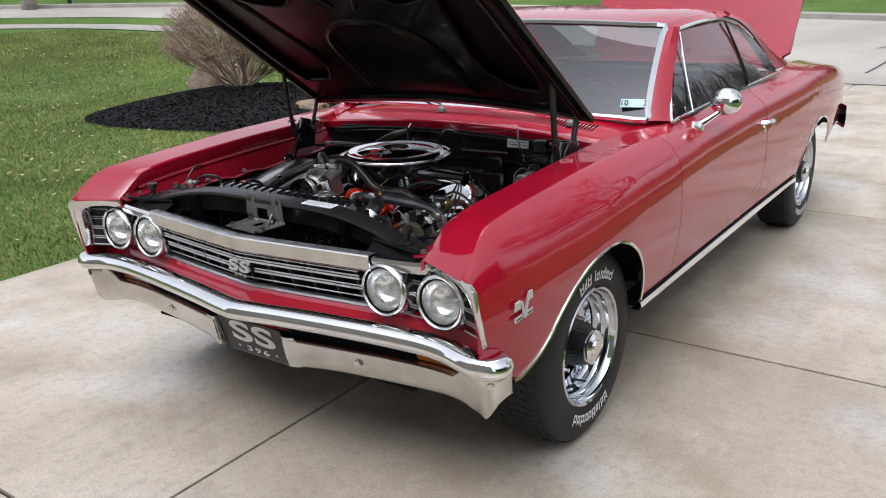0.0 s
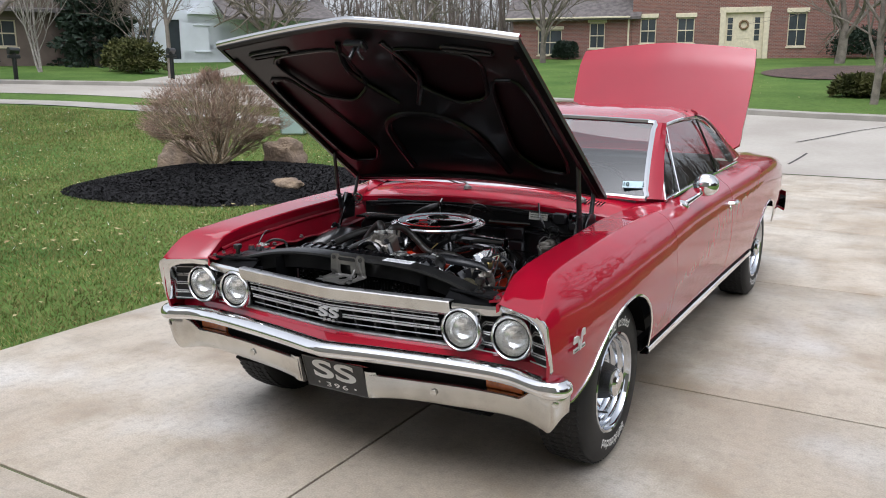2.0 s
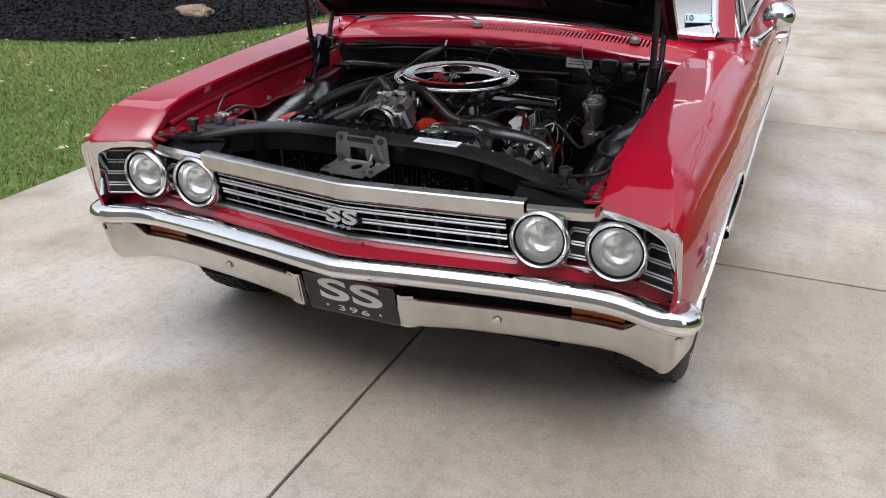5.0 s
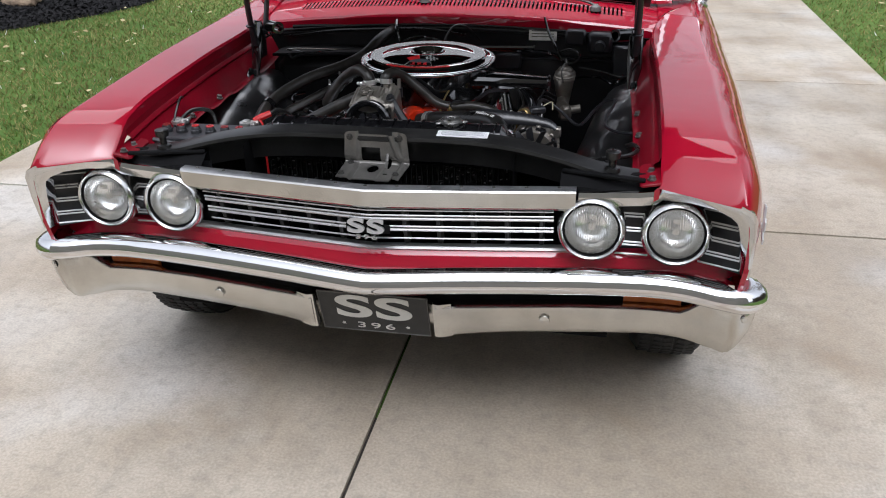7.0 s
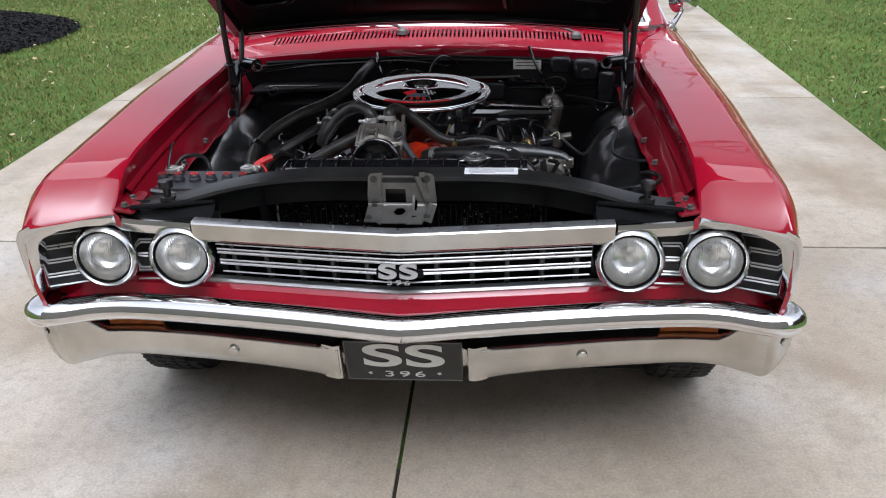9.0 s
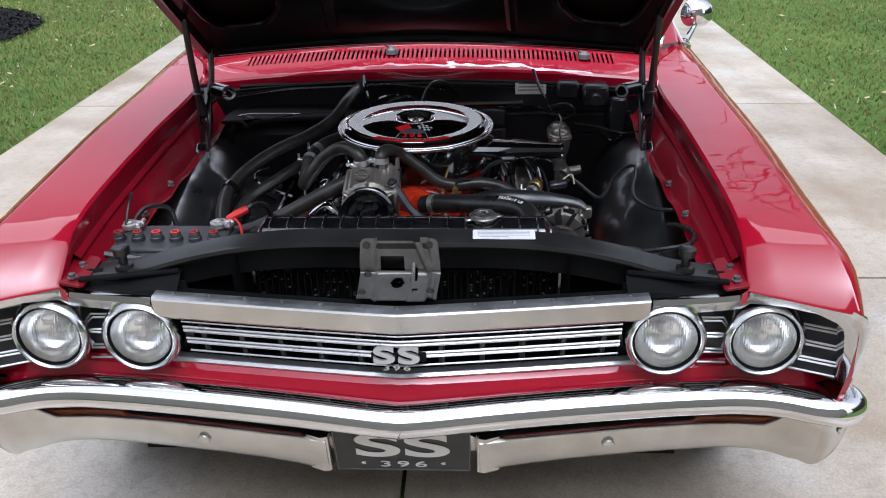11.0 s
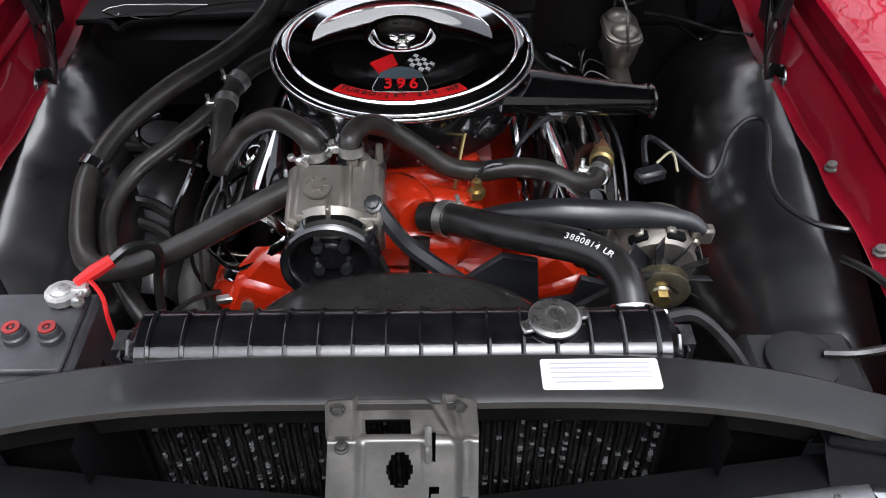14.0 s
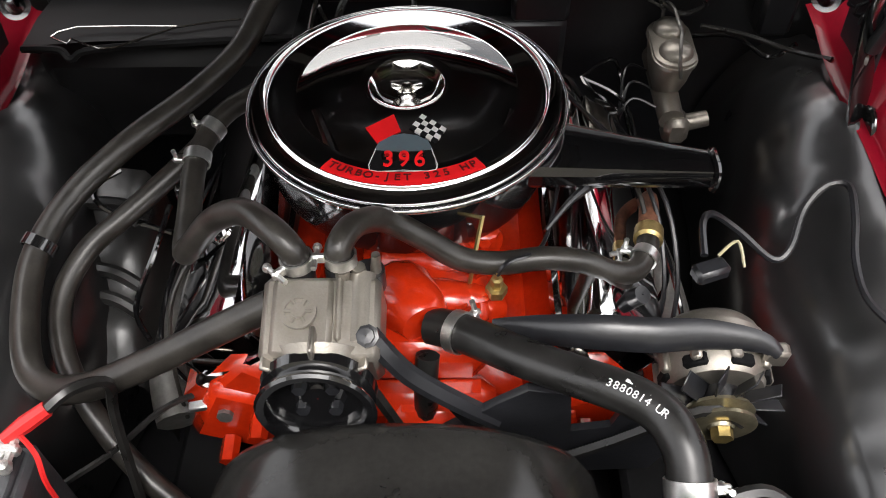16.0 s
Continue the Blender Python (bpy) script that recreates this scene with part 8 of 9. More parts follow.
DOME = Vector((sx, sy, 0.80))


def dome(a, q, k=1.0):
    """A point of the shrub's clipped dome: a round it, q from its rim to its crown."""
    up = 0.72 if q > 0 else 0.34
    w = math.sqrt(max(0.0, 1 - q * q))
    return DOME + Vector((1.04 * w * math.cos(a), 1.04 * w * math.sin(a), up * q)) * k * (1 + 0.05 * math.sin(3 * a + 4 * q))


for k in range(42):
    a, q = rng.uniform(0, 6.283), rng.uniform(-0.45, 0.95)
    e = dome(a, q, rng.uniform(0.72, 0.86))
    p0 = Vector((sx + rng.gauss(0, 0.05), sy + rng.gauss(0, 0.05), 0.20))
    pts, _ = smooth_line([p0, p0.lerp(e, 0.4) + Vector((rng.gauss(0, 0.02), rng.gauss(0, 0.02), -0.03)), p0.lerp(e, 0.75) + Vector((rng.gauss(0, 0.03), rng.gauss(0, 0.03), 0.01)), e], 0, 3)
    stems.append((pts, rng.uniform(0.012, 0.021)))
    for j in range(9):
        t = pts[rng.randint(3, len(pts) - 1)]
        f_ = dome(a + rng.gauss(0, 0.32), max(-0.5, min(0.99, q + rng.gauss(0, 0.25))), rng.uniform(0.80, 0.95))
        bp = [t, t.lerp(f_, 0.5) + Vector((rng.gauss(0, 0.03), rng.gauss(0, 0.03), rng.gauss(-0.02, 0.02))), f_]
        mid.append((bp, 0.0066))
        for i in range(13):
            t0 = bp[1].lerp(bp[2], rng.uniform(-0.8, 1))
            out_ = (t0 - DOME + Vector((0, 0, 0.5))).normalized()
            e2 = t0 + (out_ + Vector((rng.gauss(0, 0.6), rng.gauss(0, 0.6), rng.gauss(0.2, 0.4)))).normalized() * rng.uniform(0.05, 0.17)
            o = e2 - DOME
            k2 = math.sqrt((o.x / 1.06) ** 2 + (o.y / 1.06) ** 2 + (o.z / (0.74 if o.z > 0 else 0.42)) ** 2)
            if k2 > 1:
                e2 = DOME + o / k2
            tips.append(([t0, t0.lerp(e2, 0.5) + Vector((0, 0, 0.004)), e2], 0.0030))
for k in range(2600):
    t0 = dome(rng.uniform(0, 6.283), max(-0.5, min(0.995, rng.uniform(-0.15, 1.3))), rng.uniform(0.76, 0.97))
    d_ = ((t0 - Vector((sx, sy, 0.35))).normalized() + Vector((rng.gauss(0, 0.45), rng.gauss(0, 0.45), rng.gauss(0, 0.35)))).normalized()
    e2 = t0 + d_ * rng.uniform(0.05, 0.13)
    tips.append(([t0, t0.lerp(e2, 0.5) + Vector((0, 0, 0.003)), e2], 0.0028))
bundle("stem", stems, BARK_SHRUB, shrub, 6)
bundle("branch", mid, BARK_SHRUB, shrub, 4, kind="stuff")
bundle("twig", tips, BUD, shrub, 3, kind="stuff")

BARK = mat("grey_bark", (0.20, 0.17, 0.14), 0.9, var=0.3, scale=4, fine=40, bump=0.01)
TWIG = mat("brown_twigs", (0.17, 0.125, 0.10), 0.9, var=0.25, scale=4)
PALE_BARK = mat("pale_bark", (0.30, 0.27, 0.24), 0.85, var=0.2, scale=6, fine=30, bump=0.006)


def bare_tree(x, y, height, girth, seed, label, fork=0.35, lean=(0, 0), bark=None, depth=4, spread=0.55, stems_=1, kids=(3, 4)):
    rng = random.Random(seed)
    z = land(x, y) - 0.05
    t = thing("tree", (x, y, z), label, "tree", "bare street trees")
    trunk, out, twigs = [], [], []
    for s in range(stems_):
        a = rng.uniform(0, 6.28)
        base = Vector((x, y, z)) + (Vector((math.cos(a), math.sin(a), 0)) * girth * 1.5 if stems_ > 1 else Vector())
        d = Vector((lean[0], lean[1], 1)) + (Vector((math.cos(a), math.sin(a), 0)) * 0.22 if stems_ > 1 else Vector())
        pts = [base]
        for k in range(4):
            pts.append(pts[-1] + (d + Vector((rng.gauss(0, 0.05), rng.gauss(0, 0.05), 0))).normalized() * height * fork / 4 * (1 if k else 0.6))
        trunk.append((pts, girth / math.sqrt(stems_)))
        for k in range(6):
            i = rng.uniform(1.6, 4)
            b = pts[int(i)].lerp(pts[min(4, int(i) + 1)], i - int(i))
            a = k * 2.4 + rng.uniform(-0.4, 0.4)
            limbs(b, (math.cos(a) * spread, math.sin(a) * spread, 0.75), height * rng.uniform(0.26, 0.36), girth * 0.42 / math.sqrt(stems_), depth - 1, rng, out, spread, twigs, 0.12, kids)
        limbs(pts[-1], d, height * 0.32, girth * 0.6 / math.sqrt(stems_), depth - 1, rng, out, spread * 0.8, twigs, 0.15, kids)
    bundle("trunk", trunk, bark or BARK, t, 10, 0.75)
    bundle("limb", out, bark or BARK, t, 5, 0.55, "stuff")
    bundle("twig", [(p, max(0.006, r_ * 0.6)) for p, r_ in twigs], TWIG, t, 3, 0.4, "stuff")
    return t


bare_tree(-24.6, 13.4, 9, 0.24, 31, "bare maple with a thick grey trunk by the street", 0.3, (0.1, 0))
bare_tree(-22.9, 19.8, 7.5, 0.085, 32, "slender bare tree beside a black mailbox", 0.42)
bare_tree(-29.8, 19.3, 7, 0.08, 33, "bare pale-barked clump of thin stems", 0.4, (0, 0), PALE_BARK, 4, 0.45, 3)
bare_tree(-25.0, 27.5, 8, 0.22, 34, "spreading bare tree in front of a white house", 0.25, (0, 0), None, 4, 0.75)
bare_tree(-16.8, 40.0, 8.5, 0.17, 35, "bare round-headed tree before a brick house", 0.25, (0, 0), None, 5, 0.6)
bare_tree(-2.4, 41.5, 9, 0.24, 36, "bare tree in a mulched ring on the lawn", 0.25, (0, 0), None, 5, 0.6)
bare_tree(0.45, 21.6, 7.5, 0.10, 37, "young bare tree at the street's edge", 0.3, (0, 0), None, 5, 0.55)
bare_tree(-35.5, 17.5, 8, 0.14, 38, "bare tree in front of a brown house", 0.3)
bare_tree(-20.5, 33.0, 8, 0.15, 39, "bare spreading tree between two houses", 0.25, (0, 0), None, 4, 0.7)
bare_tree(-30.5, 24.8, 7, 0.12, 40, "bare tree with dense brown twigs near a spruce", 0.3, (0, 0), None, 4, 0.65, 2)

bare_tree(10.6, 16.2, 17.0, 0.34, 52, "tall bare maple with a wide crown beside the driveway", 0.24, (0, 0), None, 5, 0.75)

# evergreens: a spruce and clipped yews, made of many needle sprays
NEEDLE = mat("dark_needles", (0.022, 0.042, 0.022), 0.75, var=0.5, scale=2.0, other=(0.012, 0.024, 0.014))
YEW = mat("yew_needles", (0.105, 0.105, 0.035), 0.8, var=0.4, scale=2.5, other=(0.05, 0.058, 0.02), spec=0.2)


def sprays(name, points, size, material, parent, rng):
    vs, fs = [], []
    for p, d in points:
        for k in range(3):
            u = Vector((rng.gauss(0, 1), rng.gauss(0, 1), rng.gauss(0, 0.6))).normalized()
            e = (Vector(d) * 0.8 + u * 0.8).normalized() * size * rng.uniform(0.6, 1.3)
            w = e.cross(Vector((rng.gauss(0, 1), rng.gauss(0, 1), rng.gauss(0, 1)))).normalized() * size * 0.22
            n = len(vs)
            q = Vector(p)
            vs += [tuple(q - w * 0.4), tuple(q + e * 0.6 + w), tuple(q + e), tuple(q + e * 0.5 - w)]
            fs.append((n, n + 1, n + 2, n + 3))
    me = bpy.data.meshes.new(name)
    me.from_pydata(vs, [], fs)
    me.materials.append(material)
    ob = new(name, me)
    ob.parent = parent
    ob.matrix_parent_inverse = PLACED[parent].inverted()
    PLACED[ob] = Matrix.Identity(4)
    ob["kind"] = "stuff"
    return ob


def conifer(x, y, h, w, seed, label):
    rng = random.Random(seed)
    z = land(x, y) - 0.05
    t = thing("spruce", (x, y, z), label, "tree")
    bundle("trunk", [([Vector((x, y, z)), Vector((x, y, z + h * 0.5)), Vector((x, y, z + h * 0.97))], 0.18)], BARK, t, 8, 0.15)
    pts = []
    for k in range(2600):
        q = rng.random() ** 0.6
        tier = 0.80 + 0.2 * math.sin(q * 60)
        a, rr = rng.uniform(0, 6.283), (0.04 + q * 0.96) * w * tier * math.sqrt(rng.uniform(0.25, 1))
        d = Vector((math.cos(a), math.sin(a), -0.35))
        pts.append(((x + rr * math.cos(a), y + rr * math.sin(a), z + h * (1 - q) + 0.15 - 0.2 * rr), d))
    sprays("crown", pts, 0.34, NEEDLE, t, rng)


conifer(-33.2, 24.6, 9.5, 2.3, 50, "dark green spruce beside the brown house")
conifer(-35.5, 26.6, 8.0, 2.0, 51, "dark green spruce behind a row of yards")


def yew(x, y, w, h, seed, label, material=None):
    rng = random.Random(seed)
    z = land(x, y)
    t = thing("hedge_shrub", (x, y, z), label, "shrub", "clipped evergreens")
    lobes = [(rng.uniform(-0.55, 0.55) * w, rng.uniform(-0.3, 0.3) * w, rng.uniform(0.35, 0.55) * h, rng.uniform(0.35, 0.5)) for k in range(6)]
    pts = []
    for k in range(1500):
        cx, cy, cz, s = rng.choice(lobes)
        d = Vector((rng.gauss(0, 1), rng.gauss(0, 1), abs(rng.gauss(0, 1)))).normalized()
        q = rng.uniform(0.75, 1.02)
        pts.append(((x + cx + d.x * s * w * q, y + cy + d.y * s * w * q, z + cz * 0.3 + d.z * h * q * 0.8 * (0.7 + s * 0.6)), d))
    sprays("foliage", pts, 0.17, material or YEW, t, rng)
    bundle("stem", [([Vector((x, y, z)), Vector((x + a, y, z + h * 0.3)), Vector((x + 2 * a, y, z + h * 0.6))], 0.04) for a in (-0.2, 0, 0.2)], BARK, t, 5)


yew(-26.4, 21.4, 1.5, 1.35, 60, "broad rounded yew at the foot of a lawn")
yew(-28.2, 22.2, 1.6, 1.45, 61, "rounded yew beside the house walk")
yew(-17.2, 44.2, 0.9, 1.1, 62, "small dark evergreen against the brick wall", NEEDLE)
yew(-1.6, 47.0, 2.2, 1.7, 63, "spreading dark evergreen below the brick house", NEEDLE)
yew(1.6, 47.0, 2.0, 1.9, 64, "spreading dark evergreen below the brick house", NEEDLE)
yew(0.0, 23.4, 0.9, 0.6, 65, "low olive shrub in a mulched bed")
yew(-36.2, 20.6, 0.9, 1.2, 66, "low evergreen before the brown house", NEEDLE)
mm_ = Mesh()
mm_.grid([[(-1.2 + 3.2 * k * math.cos(a), 34.0 + 5.0 * k * math.sin(a), land(-1.2 + 3.2 * k * math.cos(a), 34.0 + 5.0 * k * math.sin(a)) + 0.10 * (1 - k * k) + 0.01) for a in steps(0, 2 * math.pi, 33)[:-1]] for k in (0.001, 0.4, 0.75, 1)], close=True)
MULCH_BROWN = mat("brown_mulch", (0.075, 0.045, 0.035), 0.9, var=0.4, scale=3, fine=30, bump=0.02)
solid("mulch_bed", mm_, MULCH_BROWN, "brown mulched bed under a bare tree", "planting bed")

# mailboxes and a utility box
MAIL = mat("black_mailbox", (0.012, 0.012, 0.013), 0.35, var=0.2)


def mailbox(x, y, label):
    z = land(x, y)
    t = thing("mailbox", (x, y, z), label, "mailbox", "street mailboxes")
    part("post", Mesh().box((x, y, z + 0.45), (0.11, 0.11, 0.95), 0.01), MAIL, t)
    b = Mesh()
    rows = []
    for q in (-0.26, 0.26):
        rows.append([(x + q * 0.5, y - q, z + 0.90)] + [(x + q * 0.5 + 0.10 * math.cos(a), y - q, z + 1.02 + 0.10 * math.sin(a)) for a in steps(0, math.pi, 9)] + [(x + q * 0.5 - 0.10, y - q, z + 0.90)])
    b.grid(rows)
    b.f += [tuple(range(11)), tuple(range(11, 22))[::-1]]
    part("box", b, MAIL, t)
    part("paper_tube", Mesh().box((x, y, z + 0.82), (0.13, 0.42, 0.12), 0.02), MAIL, t)


mailbox(-24.9, 15.0, "black mailbox on a square post at the kerb")
mailbox(-22.2, 19.3, "black mailbox on a square post by a tree")
UT = mat("utility_green", (0.33, 0.43, 0.38), 0.55, var=0.1, scale=3)
ub = thing("utility_box", (-9.6, 11.2, land(-9.6, 11.2)), "pale green utility pedestal on the lawn", "utility box")
part("cabinet", Mesh().box((-9.6, 11.2, land(-9.6, 11.2) + 0.24), (0.5, 0.42, 0.50), 0.03, Matrix.Rotation(0.5, 3, "Z")), UT, ub)
part("lid", Mesh().box((-9.6, 11.2, land(-9.6, 11.2) + 0.50), (0.54, 0.46, 0.05), 0.015, Matrix.Rotation(0.5, 3, "Z")), UT, ub)

# ---- houses across the street ----
BRICK = bpy.data.materials.new("red_brick")
BRICK.use_nodes = True
bn, bl = BRICK.node_tree.nodes, BRICK.node_tree.links
bt_ = bn.new("ShaderNodeTexBrick")
btc = bn.new("ShaderNodeTexCoord")
bmp = bn.new("ShaderNodeMapping")
bmp.inputs["Rotation"].default_value = (radians(90), 0, 0)
bt_.inputs["Scale"].default_value = 1.0
bt_.inputs["Brick Width"].default_value, bt_.inputs["Row Height"].default_value, bt_.inputs["Mortar Size"].default_value = 0.215, 0.075, 0.008
bt_.inputs["Color1"].default_value, bt_.inputs["Color2"].default_value, bt_.inputs["Mortar"].default_value = (0.24, 0.095, 0.07, 1), (0.16, 0.07, 0.055, 1), (0.27, 0.22, 0.19, 1)
bl.new(btc.outputs["Object"], bmp.inputs["Vector"])
bl.new(bmp.outputs["Vector"], bt_.inputs["Vector"])
bl.new(bt_.outputs["Color"], bn["Principled BSDF"].inputs["Base Color"])
bn["Principled BSDF"].inputs["Roughness"].default_value = 0.85
CREAM = mat("cream_paint", (0.66, 0.58, 0.42), 0.6, var=0.08)
SIDING = mat("white_siding", (0.78, 0.81, 0.85), 0.6, var=0.05, scale=1)
BROWN_SIDING = mat("brown_siding", (0.16, 0.12, 0.10), 0.8, var=0.15, scale=1.5)
SHINGLE = mat("grey_shingle", (0.12, 0.105, 0.10), 0.9, var=0.3, scale=4, fine=30)
PANE = mat("dark_window_pane", (0.05, 0.06, 0.065), 0.08, var=0.2, scale=1)
CURTAIN = mat("pale_curtain", (0.42, 0.44, 0.44), 0.8, var=0.2, scale=6)


class House:
    """A house set out along its front: u along the wall, d out from it, z up from level ground."""

    def __init__(self, name, a, b, z, label):
        self.o, self.z = Vector((*a, 0)), z
        self.x = (Vector((*b, 0)) - self.o).normalized()
        self.n = Vector((self.x.y, -self.x.x, 0))
        self.m = Matrix(((self.x.x, self.n.x, 0), (self.x.y, self.n.y, 0), (0, 0, 1)))
        self.t = thing(name, (a[0], a[1], z), label, "house", "neighbouring houses")

    def at(self, u, d, z):
        return self.o + self.x * u + self.n * d + Vector((0, 0, self.z + z))

    def block(self, name, u0, u1, d0, d1, z0, z1, material, bevel=0.0, parent=None, label=""):
        m = Mesh().box(self.at((u0 + u1) / 2, (d0 + d1) / 2, (z0 + z1) / 2), (u1 - u0, d1 - d0, z1 - z0), bevel, self.m)
        return part(name, m, material, parent or self.t, label)

    def wall(self, u0, u1, z0, z1, openings, material, thick=0.25):
        """A front wall with real openings, built up from piers and bands."""
        cuts = sorted({z0, z1, *[o[1] for o in openings], *[o[3] for o in openings]})
        for a, b in zip(cuts, cuts[1:]):
            gaps = sorted((o[0], o[2]) for o in openings if o[1] <= a + 1e-6 and o[3] >= b - 1e-6)
            u = u0
            for g0, g1 in gaps + [(u1, u1)]:
                if g0 > u + 1e-6:
                    self.block("wall", u, g0, -thick, 0, a, b, material)
                u = g1

    def window(self, u0, z0, u1, z1, frame_mat, head=0.0):
        w = self.block("window", u0, u1, -0.16, -0.13, z0, z1, PANE)
        self.block("curtain", u0 + 0.05, u1 - 0.05, -0.22, -0.20, z0 + 0.05, z1 - 0.05, CURTAIN, 0, w)
        for a, b, c, e in ((u0, u0 + 0.06, z0, z1), (u1 - 0.06, u1, z0, z1), (u0, u1, z1 - 0.06, z1), (u0, u1, z0, z0 + 0.06), (u0, u1, (z0 + z1) / 2 - 0.03, (z0 + z1) / 2 + 0.03), ((u0 + u1) / 2 - 0.015, (u0 + u1) / 2 + 0.015, z0, z1)):
            self.block("window_frame", a, b, -0.13, -0.08, c, e, frame_mat, 0.004, w)
        self.block("window_sill", u0 - 0.06, u1 + 0.06, -0.12, 0.06, z0 - 0.08, z0, frame_mat, 0.01, w)
        if head:
            self.block("window_head", u0 - 0.10, u1 + 0.10, -0.10, 0.05, z1, z1 + head, frame_mat, 0.02, w)

    def roof(self, u0, u1, d0, d1, z, rise, over=0.4):
        m = Mesh()
        dm = (d0 + d1) / 2
        a = [self.at(u0 - over, d1 + over, z), self.at(u1 + over, d1 + over, z), self.at(u1 + over, dm, z + rise), self.at(u0 - over, dm, z + rise), self.at(u0 - over, d0 - over, z), self.at(u1 + over, d0 - over, z)]
        m.slab([[a[0], a[1]], [a[3], a[2]], [a[4], a[5]]], (0, 0, -0.15))
        return part("roof", m, SHINGLE, self.t)

    def gable(self, u0, u1, d, z, rise, material):
        um = (u0 + u1) / 2
        m = Mesh().prism([(u0, z), (u1, z), (um, z + rise)], Matrix(((self.x.x, 0, self.n.x, self.o.x + self.n.x * d), (self.x.y, 0, self.n.y, self.o.y + self.n.y * d), (0, 1, 0, self.z), (0, 0, 0, 1))), 0.2)
        return part("gable", m, material, self.t)


bh = House("brick_house", (-19.23, 44.66), (-1.36, 48.91), 1.90, "two-storey red brick house with a cream front door")
WIN = [(5.95, 0.95, 6.85, 2.35), (8.0, 0.95, 8.95, 2.35), (13.85, 0.70, 14.8, 2.5)]
DOOR = (10.35, 0.05, 12.85, 2.62)
UP = [(5.95, 3.7, 6.85, 5.0), (8.0, 3.7, 8.95, 5.0), (11.1, 3.7, 12.1, 5.0), (13.85, 3.7, 14.8, 5.0)]
bh.wall(5.5, 20.0, -0.6, 5.6, WIN + [DOOR] + UP, BRICK)
bh.block("wall", 5.5, 20.0, -9.0, -0.26, -0.6, 5.6, BROWN_SIDING)
bh.roof(5.5, 20.0, -9.0, 0.0, 5.6, 2.6)
for o in WIN + UP:
    bh.window(*o, CREAM, 0.25)
dr = bh.block("door_surround", 10.35, 12.85, -0.14, -0.12, 0.05, 2.62, CREAM, 0, None, "cream panelled entrance with sidelights")
for a, b, c, e in ((10.30, 10.60, 0.0, 2.65), (12.60, 12.90, 0.0, 2.65), (10.25, 12.95, 2.55, 2.85)):
    bh.block("pilaster", a, b, -0.12, 0.06, c, e, CREAM, 0.02, dr)
for k in (0.0, 1.42):
    bh.block("sidelight", 10.72 + k, 10.98 + k, -0.12, -0.10, 1.05, 2.3, PANE, 0, dr)
    for q in range(3):
        bh.block("glazing_bar", 10.72 + k, 10.98 + k, -0.10, -0.09, 1.33 + 0.31 * q, 1.36 + 0.31 * q, CREAM, 0, dr)
bh.block("door_leaf", 11.12, 12.02, -0.12, -0.09, 0.08, 2.40, CREAM, 0.005, dr)
for a in (11.22, 11.62):
    for c in (0.25, 1.15):
        bh.block("door_panel", a, a + 0.30, -0.09, -0.075, c, c + 0.75, CREAM, 0.01, dr)
wr = Mesh()
wc = bh.at(11.57, -0.04, 1.90)
wr.tube([wc + bh.x * 0.22 * math.cos(a) + Vector((0, 0, 0.22 * math.sin(a))) for a in steps(0, 2 * math.pi, 17)], 0.06, 7, 1, False)
solid("door_wreath", wr, mat("dry_wreath", (0.20, 0.13, 0.07), 0.9, var=0.5, scale=12), "brown twig wreath hung on the front door", "wreath")
bh.block("wall", -1.5, 5.5, -7.0, -0.8, -0.6, 2.45, BRICK)
W2 = [(0.0, 0.35, 1.45, 1.80), (3.05, 0.70, 3.95, 2.15)]
bh.wall(-1.5, 5.48, -0.6, 2.45, W2, BRICK)
for o in W2:
    bh.window(*o, CREAM, 0.2)
bh.roof(-1.5, 5.6, -7.0, 0.0, 2.45, 2.6)
bh.block("gutter", -1.9, 5.4, 0.35, 0.47, 2.38, 2.48, CREAM, 0.02)
bh.block("downspout", 5.25, 5.35, 0.02, 0.10, -0.4, 2.45, CREAM, 0.01)
bh.block("step", 10.2, 13.0, 0.05, 1.4, -0.4, 0.0, CURB, 0.02)

wh = House("white_house", (-34.2, 28.6), (-29.8, 36.3), 2.02, "white clapboard house with grey shingled roofs")
WW = [(-0.5, 0.75, 0.3, 1.60), (2.4, 0.45, 3.1, 1.75), (4.4, 0.60, 5.2, 1.90)]
wh.wall(-4.0, 9.0, -0.5, 4.2, WW + [(0.9, 0.0, 1.75, 2.05)], SIDING)
wh.block("wall", -4.0, 9.0, -7.0, -0.26, -0.5, 4.2, SIDING)
wh.roof(-4.0, 9.0, -7.0, 0.0, 4.2, 2.8)
for k in range(28):
    wh.block("clapboard", -4.0, 9.0, 0.0, 0.012, 2.1 + 0.075 * k, 2.1 + 0.075 * k + 0.062, SIDING)
for o in WW:
    wh.window(*o, SIDING, 0.08)
wh.block("door_leaf", 0.9, 1.75, -0.16, -0.10, 0.0, 2.05, PANE, 0.01)
wh.wall(1.6, 6.4, -0.5, 2.35, [], SIDING)
wh.roof(3.8, 9.2, -3.0, 2.2, 2.15, 1.3)
wh.gable(2.0, 6.5, 0.05, 2.35, 1.7, SIDING)

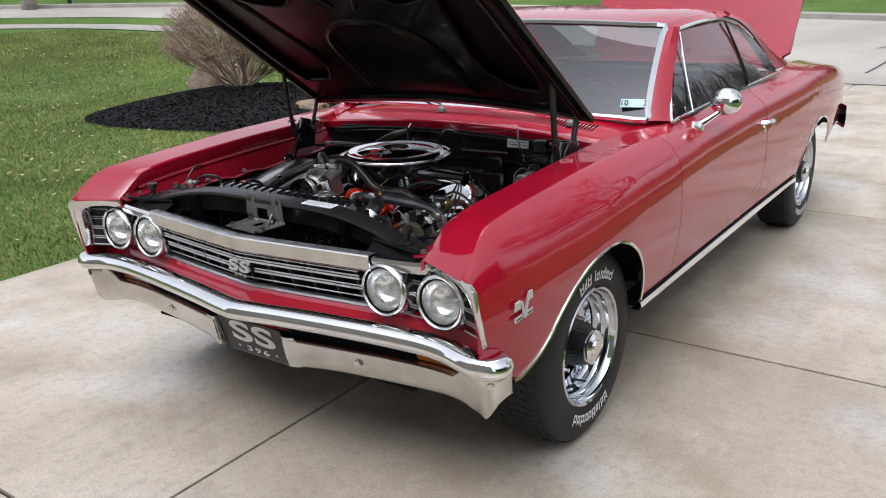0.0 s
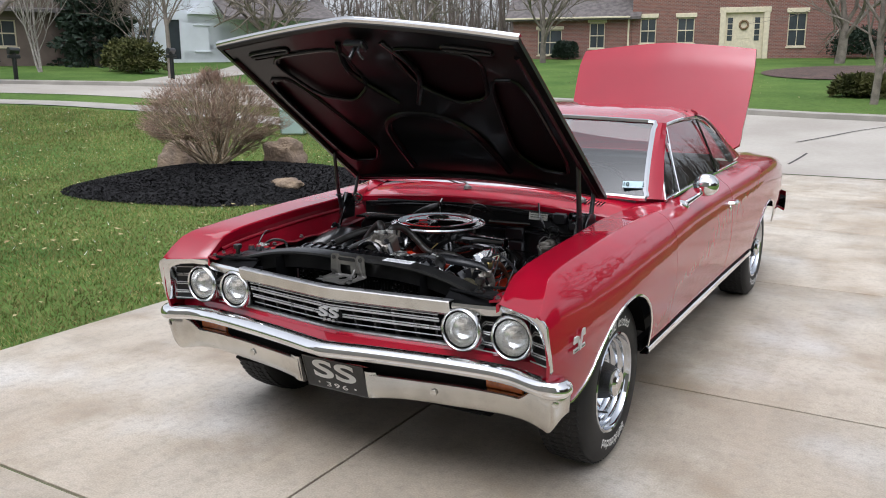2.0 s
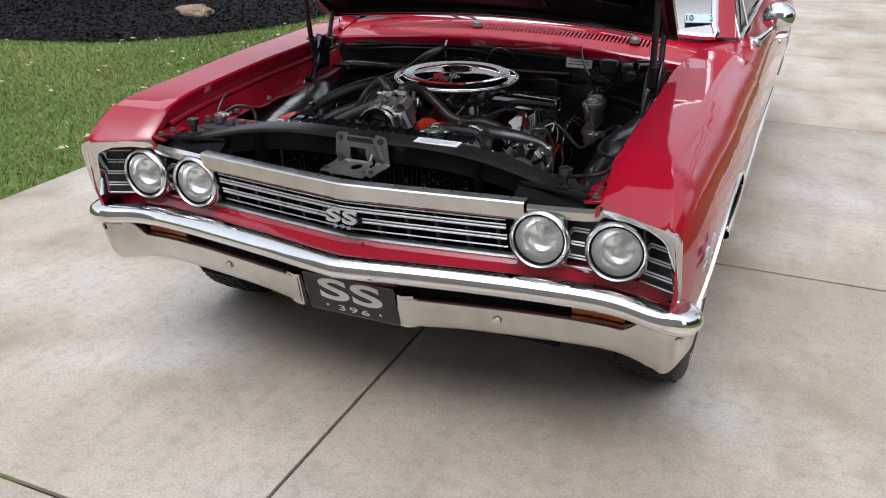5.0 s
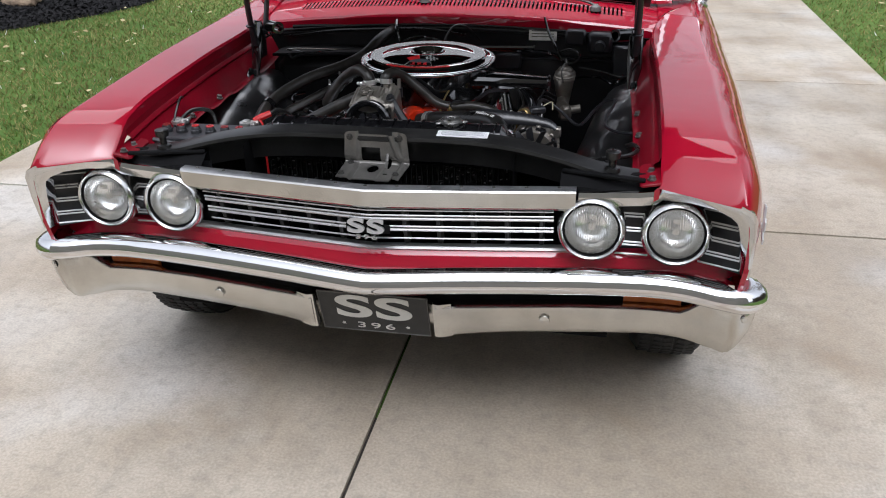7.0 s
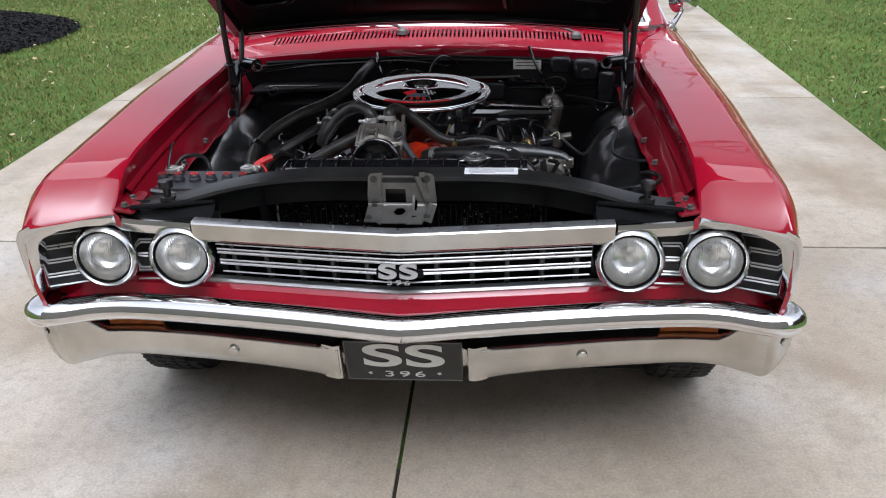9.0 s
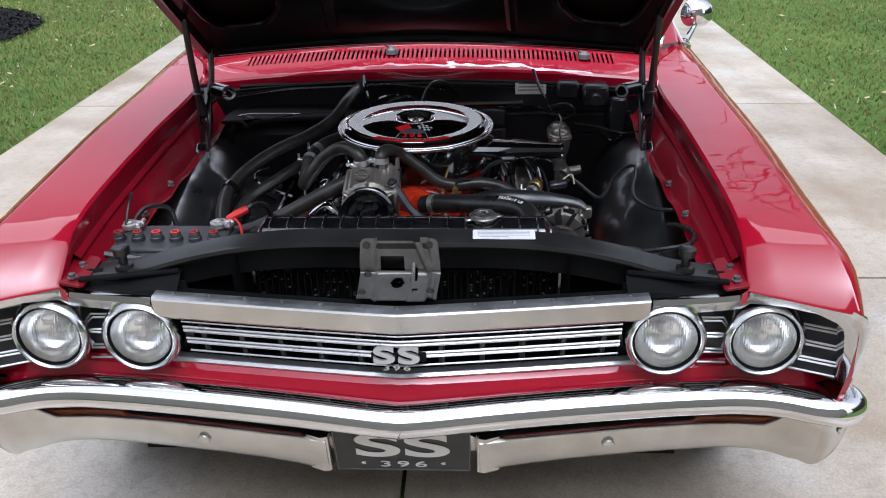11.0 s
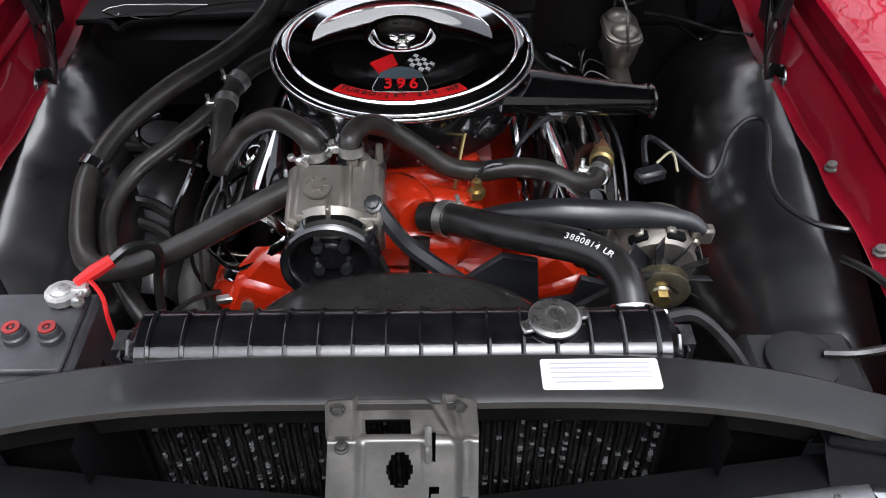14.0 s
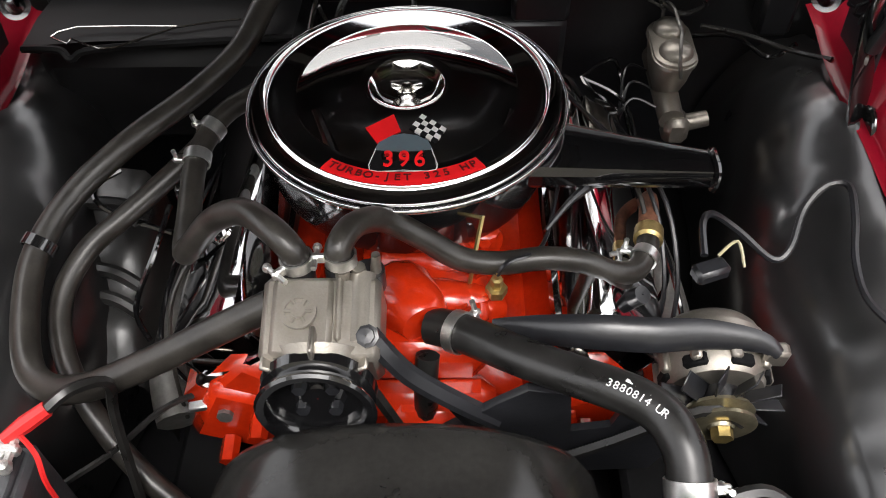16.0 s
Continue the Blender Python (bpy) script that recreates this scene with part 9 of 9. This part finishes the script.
nh = House("brown_house", (-37.5, 14.5), (-34.0, 25.5), 1.75, "brown sided house with a broad grey roof")
NW = [(2.0, 0.8, 3.2, 2.0), (6.5, 0.8, 7.7, 2.0)]
nh.wall(-3, 12.5, -0.5, 2.5, NW, BROWN_SIDING)
nh.block("wall", -3, 12.5, -7.0, -0.26, -0.5, 2.5, BROWN_SIDING)
nh.roof(-3, 12.5, -7.0, 0.2, 2.5, 2.8)
for o in NW:
    nh.window(*o, CREAM)
nh.gable(7.0, 11.0, 0.3, 2.5, 1.8, BROWN_SIDING)

# far woods close the view behind the houses
WOODS = mat("far_bare_woods", (0.145, 0.115, 0.10), 0.95, var=0.3, scale=0.6)
r = random.Random(70)
vs, fs = [], []
for i in range(5200):
    a = r.uniform(0, 2 * math.pi)
    d = r.uniform(58, 95)
    x, y = 1.9 + d * math.cos(a), -2.1 + d * math.sin(a)
    z, h = 2.0, r.uniform(4, 9)
    b = Vector((x, y, z))
    t = b + Vector((r.gauss(0, 0.8), r.gauss(0, 0.8), h))
    stick(vs, fs, [b, b.lerp(t, 0.5), t], r.uniform(0.05, 0.16), 0.02, 3)
    for k in range(4):
        q = b.lerp(t, r.uniform(0.3, 0.95))
        e = q + Vector((r.gauss(0, 1.3), r.gauss(0, 1.3), r.uniform(0.4, 2.2)))
        stick(vs, fs, [q, e], 0.035, 0.01, 3)
raw("far_woods", vs, fs, WOODS, "bare brown woodland far behind the houses", "woodland")

# bare trees across the lawn on the driver's side, mirrored in the paint
vs, fs = [], []
for i in range(1500):
    b = Vector((r.uniform(14.5, 21), r.uniform(-9, 9.5), 0))
    t = b + Vector((r.gauss(0, 0.5), r.gauss(0, 0.5), r.uniform(3.5, 7.5)))
    stick(vs, fs, [b, b.lerp(t, 0.5), t], r.uniform(0.05, 0.14), 0.02, 4)
    for k in range(9):
        q = b.lerp(t, r.uniform(0.1, 0.95))
        e = q + Vector((r.gauss(0, 0.8), r.gauss(0, 0.8), r.uniform(0.2, 1.4)))
        stick(vs, fs, [q, e], 0.04, 0.012, 3)
raw("side_woods", vs, fs, WOODS, "bare brown trees beside the lawn", "woodland")

# unseen wall added at the driveway's head, behind the camera, to block low sky
BLOCKER = mat("blocker_grey", (0.34, 0.315, 0.285), 0.7, var=0.08, scale=1)
gw = Mesh()
gw.box((-0.1, -5.6, 3.0), (13.0, 0.3, 6.0), 0.02)
solid("blocker_wall", gw, BLOCKER, kind="structure")
